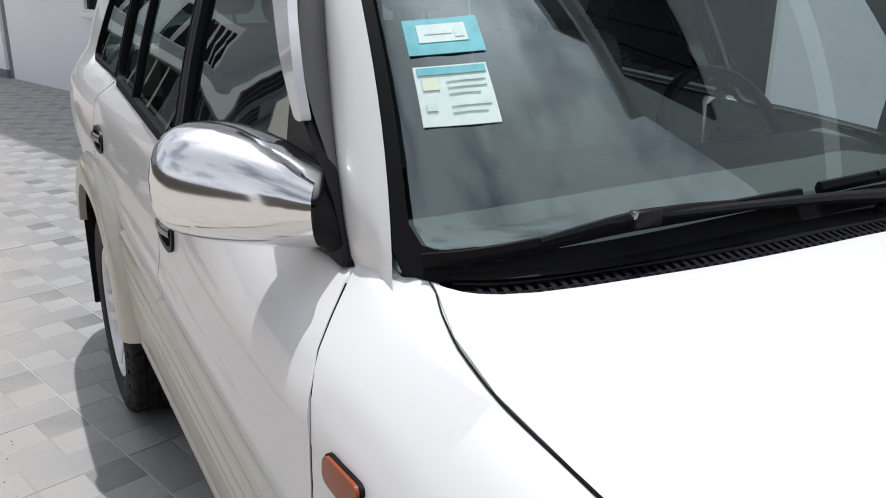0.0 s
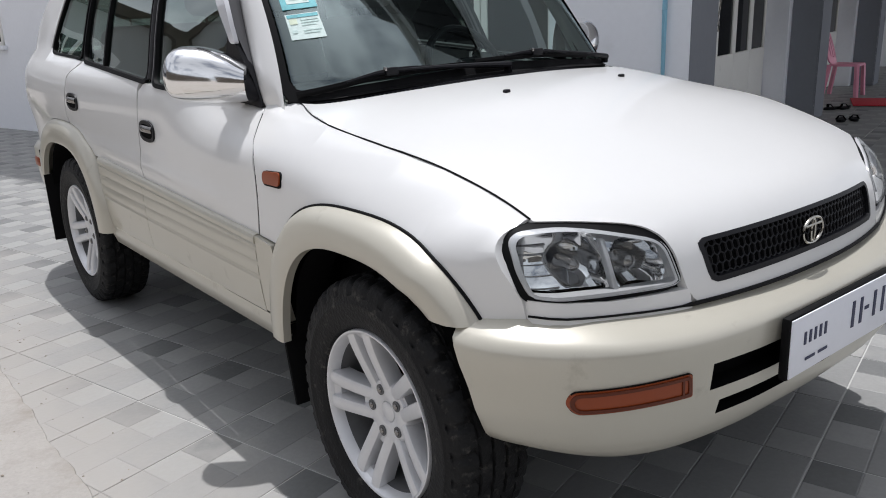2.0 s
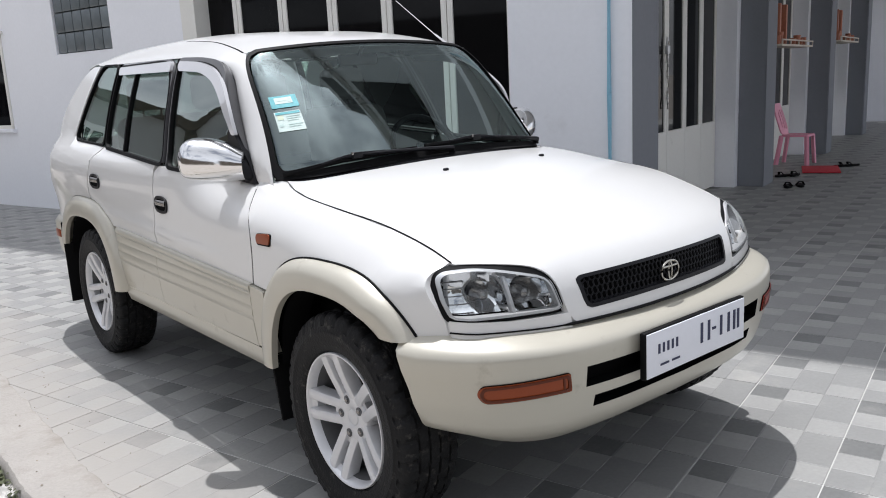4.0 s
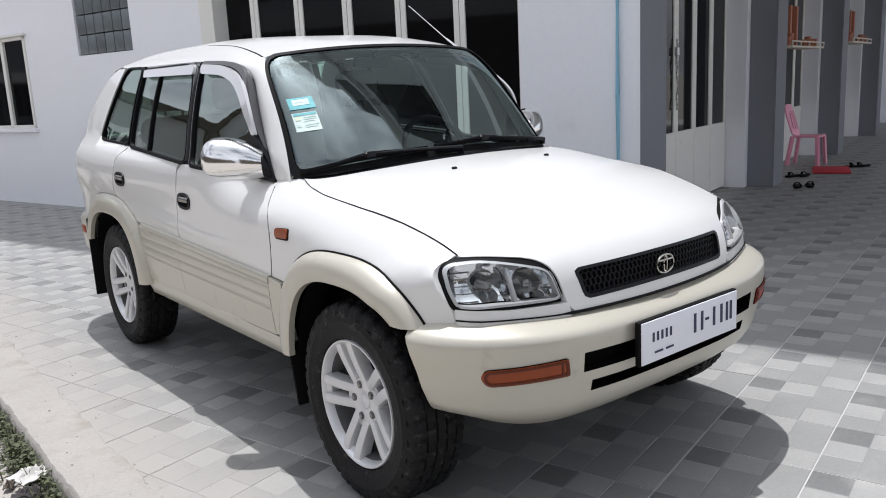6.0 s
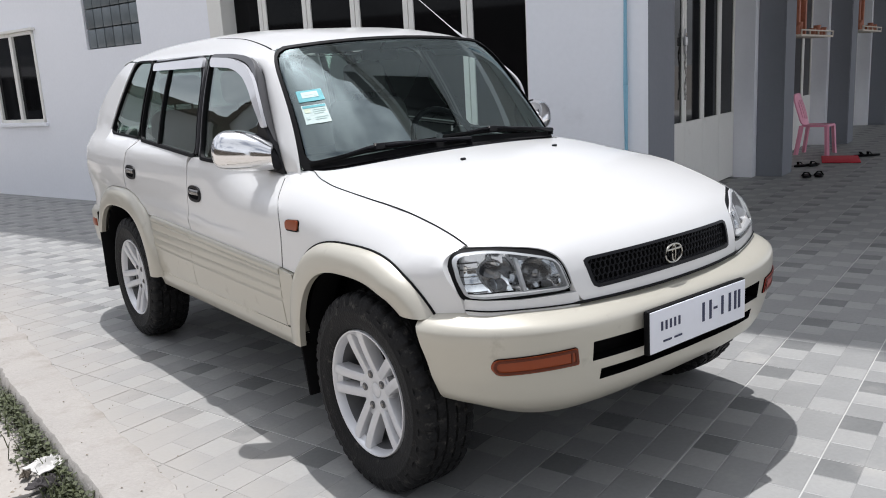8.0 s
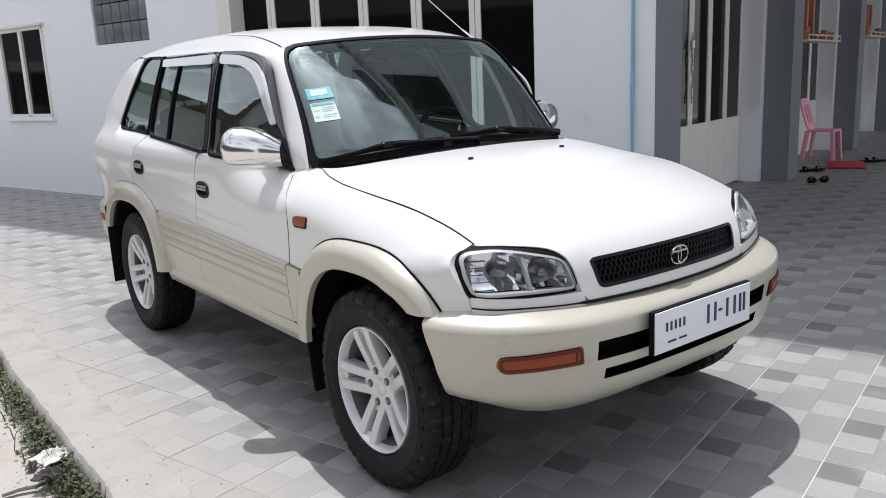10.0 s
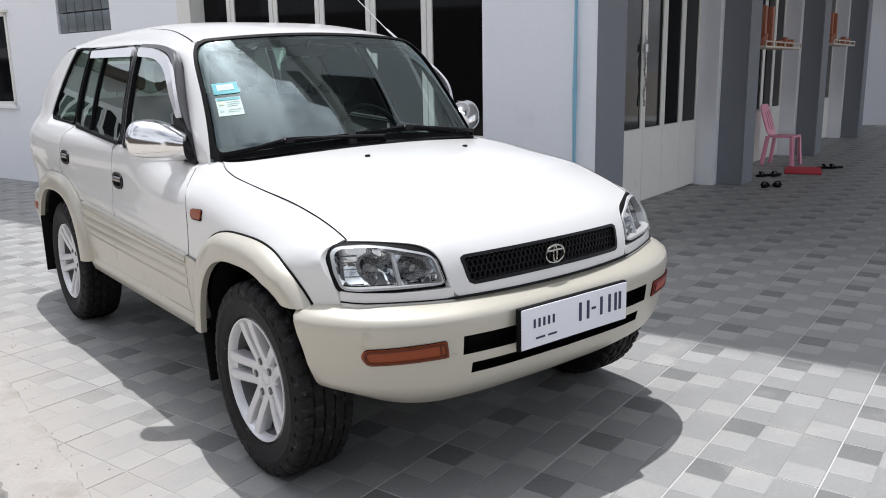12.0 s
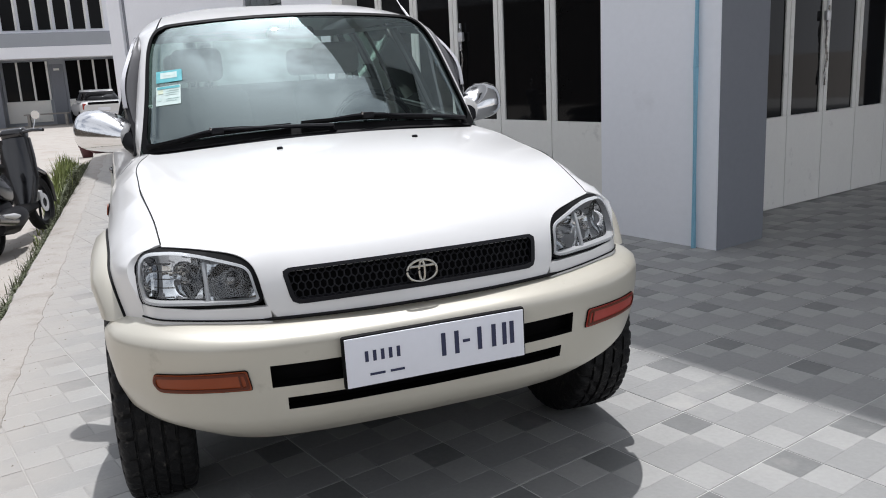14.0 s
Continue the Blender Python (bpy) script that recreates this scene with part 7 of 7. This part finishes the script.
    part("bumper", bm, WHITE, pc)


parked_car(pose(-2.12, 31.4, -0.12, 0, 0, 190) @ Matrix.Scale(0.88, 4))


# ---- pots and bundles beside the far end of the house wall ----
def pot(name, label, mat, loc, r, h):
    p = thing(name, label, "pot", pose(*loc))
    bm = bmesh.new()
    lathe(bm, [(0.0, 0.001), (0.0, 0.68 * r), (0.5 * h, 0.86 * r), (0.86 * h, 0.96 * r), (0.87 * h, 1.06 * r), (h, 1.08 * r), (h, 0.98 * r), (0.8 * h, 0.92 * r), (0.78 * h, 0.001)], 24)
    bmesh.ops.transform(bm, matrix=Matrix.Rotation(-math.pi / 2, 4, "Y"), verts=list(bm.verts))
    bmesh.ops.recalc_face_normals(bm, faces=list(bm.faces))
    part("body", bm, mat, p)
    return p


def shrub(p, z0, height, spread, seed, n=260):
    """Stems and many small leaves growing out of a pot."""
    rnd = random.Random(seed)
    stems, verts, faces = bmesh.new(), [], []
    for _ in range(9):
        a, q = rnd.uniform(0, 6.28), rnd.uniform(0.3, 1.0)
        tip = Vector((math.cos(a) * spread * q, math.sin(a) * spread * q, z0 + height * rnd.uniform(0.6, 1.0)))
        base = Vector((tip.x * 0.15, tip.y * 0.15, z0))
        knee = base.lerp(tip, 0.5) + Vector((-tip.x * 0.2, -tip.y * 0.2, 0.03))
        tube(stems, [base, knee, tip], [0.006, 0.005, 0.002], 5)
        for _ in range(n // 9):
            u = rnd.uniform(0.3, 1.05)
            c = (base.lerp(knee, u * 2) if u < 0.5 else knee.lerp(tip, u * 2 - 1)) + Vector([rnd.gauss(0, 0.022) for _ in range(3)])
            d = Vector((rnd.uniform(-1, 1), rnd.uniform(-1, 1), rnd.uniform(-0.4, 0.8))).normalized()
            w = d.cross(Vector((0, 0, 1))).normalized()
            r = rnd.uniform(0.025, 0.05)
            k = len(verts)
            verts.extend(tuple(v) for v in (c, c + d * r * 0.5 + w * r * 0.24, c + d * r, c + d * r * 0.5 - w * r * 0.24))
            faces.append((k, k + 1, k + 2, k + 3))
    part("stems", stems, WEED_STEM, p)
    me = bpy.data.meshes.new("leaves")
    me.from_pydata(verts, [], faces)
    me.materials.append(POT_LEAF)
    ob = new("leaves", me)
    ob.parent = p


WEED_STEM = material("brown_stem", (0.12, 0.10, 0.05), rough=0.8)
POT_LEAF = material("pot_plant_leaf", (0.055, 0.085, 0.03), rough=0.6, var=0.3, scale=12, island=0.6)
TERRACOTTA = material("terracotta", (0.36, 0.20, 0.13), rough=0.85, var=0.2, scale=14, fine=90, bump=0.2)
DARK_RED = material("dark_red_plastic", (0.075, 0.018, 0.022), rough=0.5, var=0.25, scale=10)
SACKING = material("pale_yellow_sacking", (0.72, 0.68, 0.42), rough=0.9, var=0.15, scale=10, fine=200, bump=0.4)
shrub(pot("flower_pot", "terracotta flower pot with a leafy green plant", TERRACOTTA, (-1.10, 15.20, 0.0), 0.13, 0.30), 0.25, 0.34, 0.22, 5, 700)
shrub(pot("flower_pot", "dark red pot with a straggling plant beside the kerb", DARK_RED, (-1.72, 15.25, -0.12), 0.14, 0.24), 0.18, 0.46, 0.26, 8, 420)
pot("basin", "low dark red plastic basin on the kerb", DARK_RED, (-1.47, 14.55, 0.008), 0.17, 0.13)
pot("basin", "low dark red plastic basin beside the bundle", DARK_RED, (-1.16, 14.50, 0.0), 0.13, 0.10)


def sack_on_crate():
    c = thing("crate", "low slatted brown crate beside the wall end", "crate", pose(-1.24, 14.95, 0.008, 0, 0, 6))
    for z in (0.02, 0.085):
        for y in (-0.16, 0.16):
            bm = bmesh.new()
            box(bm, (-0.27, y - 0.01, z), (0.27, y + 0.01, z + 0.05), 0.003)
            part("slat", bm, TERRACOTTA, c)
    for x in (-0.26, 0.26):
        bm = bmesh.new()
        box(bm, (x - 0.012, -0.148, 0), (x + 0.012, 0.148, 0.14), 0.003)
        part("end_board", bm, TERRACOTTA, c)
    bm = bmesh.new()
    box(bm, (-0.246, -0.148, 0.006), (0.246, 0.148, 0.03))
    part("bottom", bm, TERRACOTTA, c)
    bm = bmesh.new()
    rows = []
    for i in range(17):
        u = -1 + i / 8
        k = (1 - abs(u) ** 3.2) ** 0.5 if abs(u) < 1 else 0.0
        ring = []
        for j in range(20):
            a = 2 * math.pi * j / 20
            n = 1 + 0.16 * noise.noise((u * 2.2, math.cos(a) * 1.3, math.sin(a) * 1.3 + 4))
            r = (0.03 + 0.97 * k) * n
            ring.append(bm.verts.new((0.29 * u, 0.17 * r * math.cos(a), max(0.105 * r * math.sin(a), -0.085))))
        rows.append(ring)
    for r0, r1 in zip(rows, rows[1:]):
        for j in range(20):
            bm.faces.new((r0[j], r0[(j + 1) % 20], r1[(j + 1) % 20], r1[j]))
    bm.faces.new(rows[0][::-1])
    bm.faces.new(rows[-1])
    bmesh.ops.recalc_face_normals(bm, faces=list(bm.faces))
    bmesh.ops.transform(bm, matrix=pose(-1.23, 14.95, 0.233, 0, 3, 6), verts=list(bm.verts))
    tagged(link_mesh("sack", bm, SACKING, angle=80), "stuffed pale yellow sack lying on a crate", "sack")


sack_on_crate()


# ---- the yard's tiles: each one is patterned like nine small stones ----
TILE_W = 0.398
STONES = ((0, 0, 1, 1, 1), (1, 0, 1, 1, 2), (2, 0, 1, 1, 0), (0, 1, 2, 1, 1), (2, 1, 1, 1, 2), (0, 2, 1, 1, 2), (1, 2, 2, 1, 1))


def tile_mesh():
    """One floor tile; its stones are slightly raised, with tones dark, middle and pale."""
    bm = bmesh.new()
    c = TILE_W / 3
    e = 0.0014
    lo = [bm.verts.new((x, y, -0.0012)) for x, y in ((e, e), (TILE_W - e, e), (TILE_W - e, TILE_W - e), (e, TILE_W - e))]
    dn = [bm.verts.new((v.co.x, v.co.y, -0.012)) for v in lo]
    for k in range(4):
        bm.faces.new((dn[k], dn[(k + 1) % 4], lo[(k + 1) % 4], lo[k])).material_index = 1
    bm.faces.new(lo).material_index = 1
    for i, j, w, d, tone in STONES:
        g = 0.0016
        x0, x1 = max(i * c + g, e), min((i + w) * c - g, TILE_W - e)
        y1, y0 = min(TILE_W - j * c - g, TILE_W - e), max(TILE_W - (j + d) * c + g, e)
        a = [bm.verts.new(p) for p in ((x0, y0, -0.001), (x1, y0, -0.001), (x1, y1, -0.001), (x0, y1, -0.001))]
        b = [bm.verts.new(p) for p in ((x0 + 0.002, y0 + 0.002, 0), (x1 - 0.002, y0 + 0.002, 0), (x1 - 0.002, y1 - 0.002, 0), (x0 + 0.002, y1 - 0.002, 0))]
        for f in [b] + [(a[k], a[(k + 1) % 4], b[(k + 1) % 4], b[k]) for k in range(4)]:
            bm.faces.new(f).material_index = tone
    me = bpy.data.meshes.new("floor_tile")
    bm.to_mesh(me)
    bm.free()
    for m in (TILE_DARK, TILE_MID, TILE_PALE):
        me.materials.append(m)
    return me


def lay_tiles():
    rnd = random.Random(7)
    me0 = tile_mesh()
    co = np.array([v.co[:] for v in me0.vertices])
    fc = [tuple(p.vertices) for p in me0.polygons]
    mi = [p.material_index for p in me0.polygons]
    verts, faces, mats, spots, edge = [], [], [], [], []
    for i in range(-8, 50):
        for j in range(-20, 42):
            e1, e2 = 0.148 + i * 0.40, -0.575 + j * 0.40
            p = SITE @ Vector((e1 + 0.2, e2 + 0.2, 0))
            if p.x < -1.62 or p.y < -6.2 or p.y > 15.2 or p.x > 17:
                continue
            if e1 > 3.12 and e2 > 0.75 and not (e1 > 3.6 and e2 < 1.3):
                continue
            ends = [SITE @ Vector((e1 + a, e2 + b, 0)) for a in (0, 0.4) for b in (0, 0.4)]
            if min(q.x for q in ends) < -1.345 or min(q.y for q in ends) < -5.98:
                edge.append((e1, e2))
                continue
            spots.append((abs(p.x - 0.4) + abs(p.y - 0.4) * 0.8, e1, e2))
    spots.sort()
    for k, (_, e1, e2) in enumerate(spots):
        m = SITE @ Matrix.Translation((e1, e2, rnd.uniform(-0.0008, 0.0008)))
        if k < 300:
            ob = new("floor_tile", me0)
            ob.parent = pavement
            ob.matrix_world = m
        else:
            n = len(verts)
            verts.extend((m @ Vector(c))[:] for c in co)
            faces.extend(tuple(n + q for q in f) for f in fc)
            mats.extend(mi)
    for e1, e2 in edge:
        m = SITE @ Matrix.Translation((e1, e2, 0))
        bm = bmesh.new()
        bm.from_mesh(me0)
        bmesh.ops.transform(bm, matrix=m, verts=list(bm.verts))
        bmesh.ops.bisect_plane(bm, geom=list(bm.verts) + list(bm.edges) + list(bm.faces), plane_co=(-1.343, 0, 0), plane_no=(-1, 0, 0), clear_outer=True)
        bmesh.ops.bisect_plane(bm, geom=list(bm.verts) + list(bm.edges) + list(bm.faces), plane_co=(0, -5.99, 0), plane_no=(0, -1, 0), clear_outer=True)
        n = len(verts)
        bm.verts.index_update()
        verts.extend(v.co[:] for v in bm.verts)
        faces.extend(tuple(n + v.index for v in f.verts) for f in bm.faces)
        mats.extend(f.material_index for f in bm.faces)
        bm.free()
    me = bpy.data.meshes.new("floor_tiles")
    me.from_pydata(verts, [], faces)
    for m in (TILE_DARK, TILE_MID, TILE_PALE):
        me.materials.append(m)
    me.polygons.foreach_set("material_index", mats)
    ob = new("floor_tiles", me)
    ob.parent = pavement
    tagged(ob, kind="stuff")


lay_tiles()
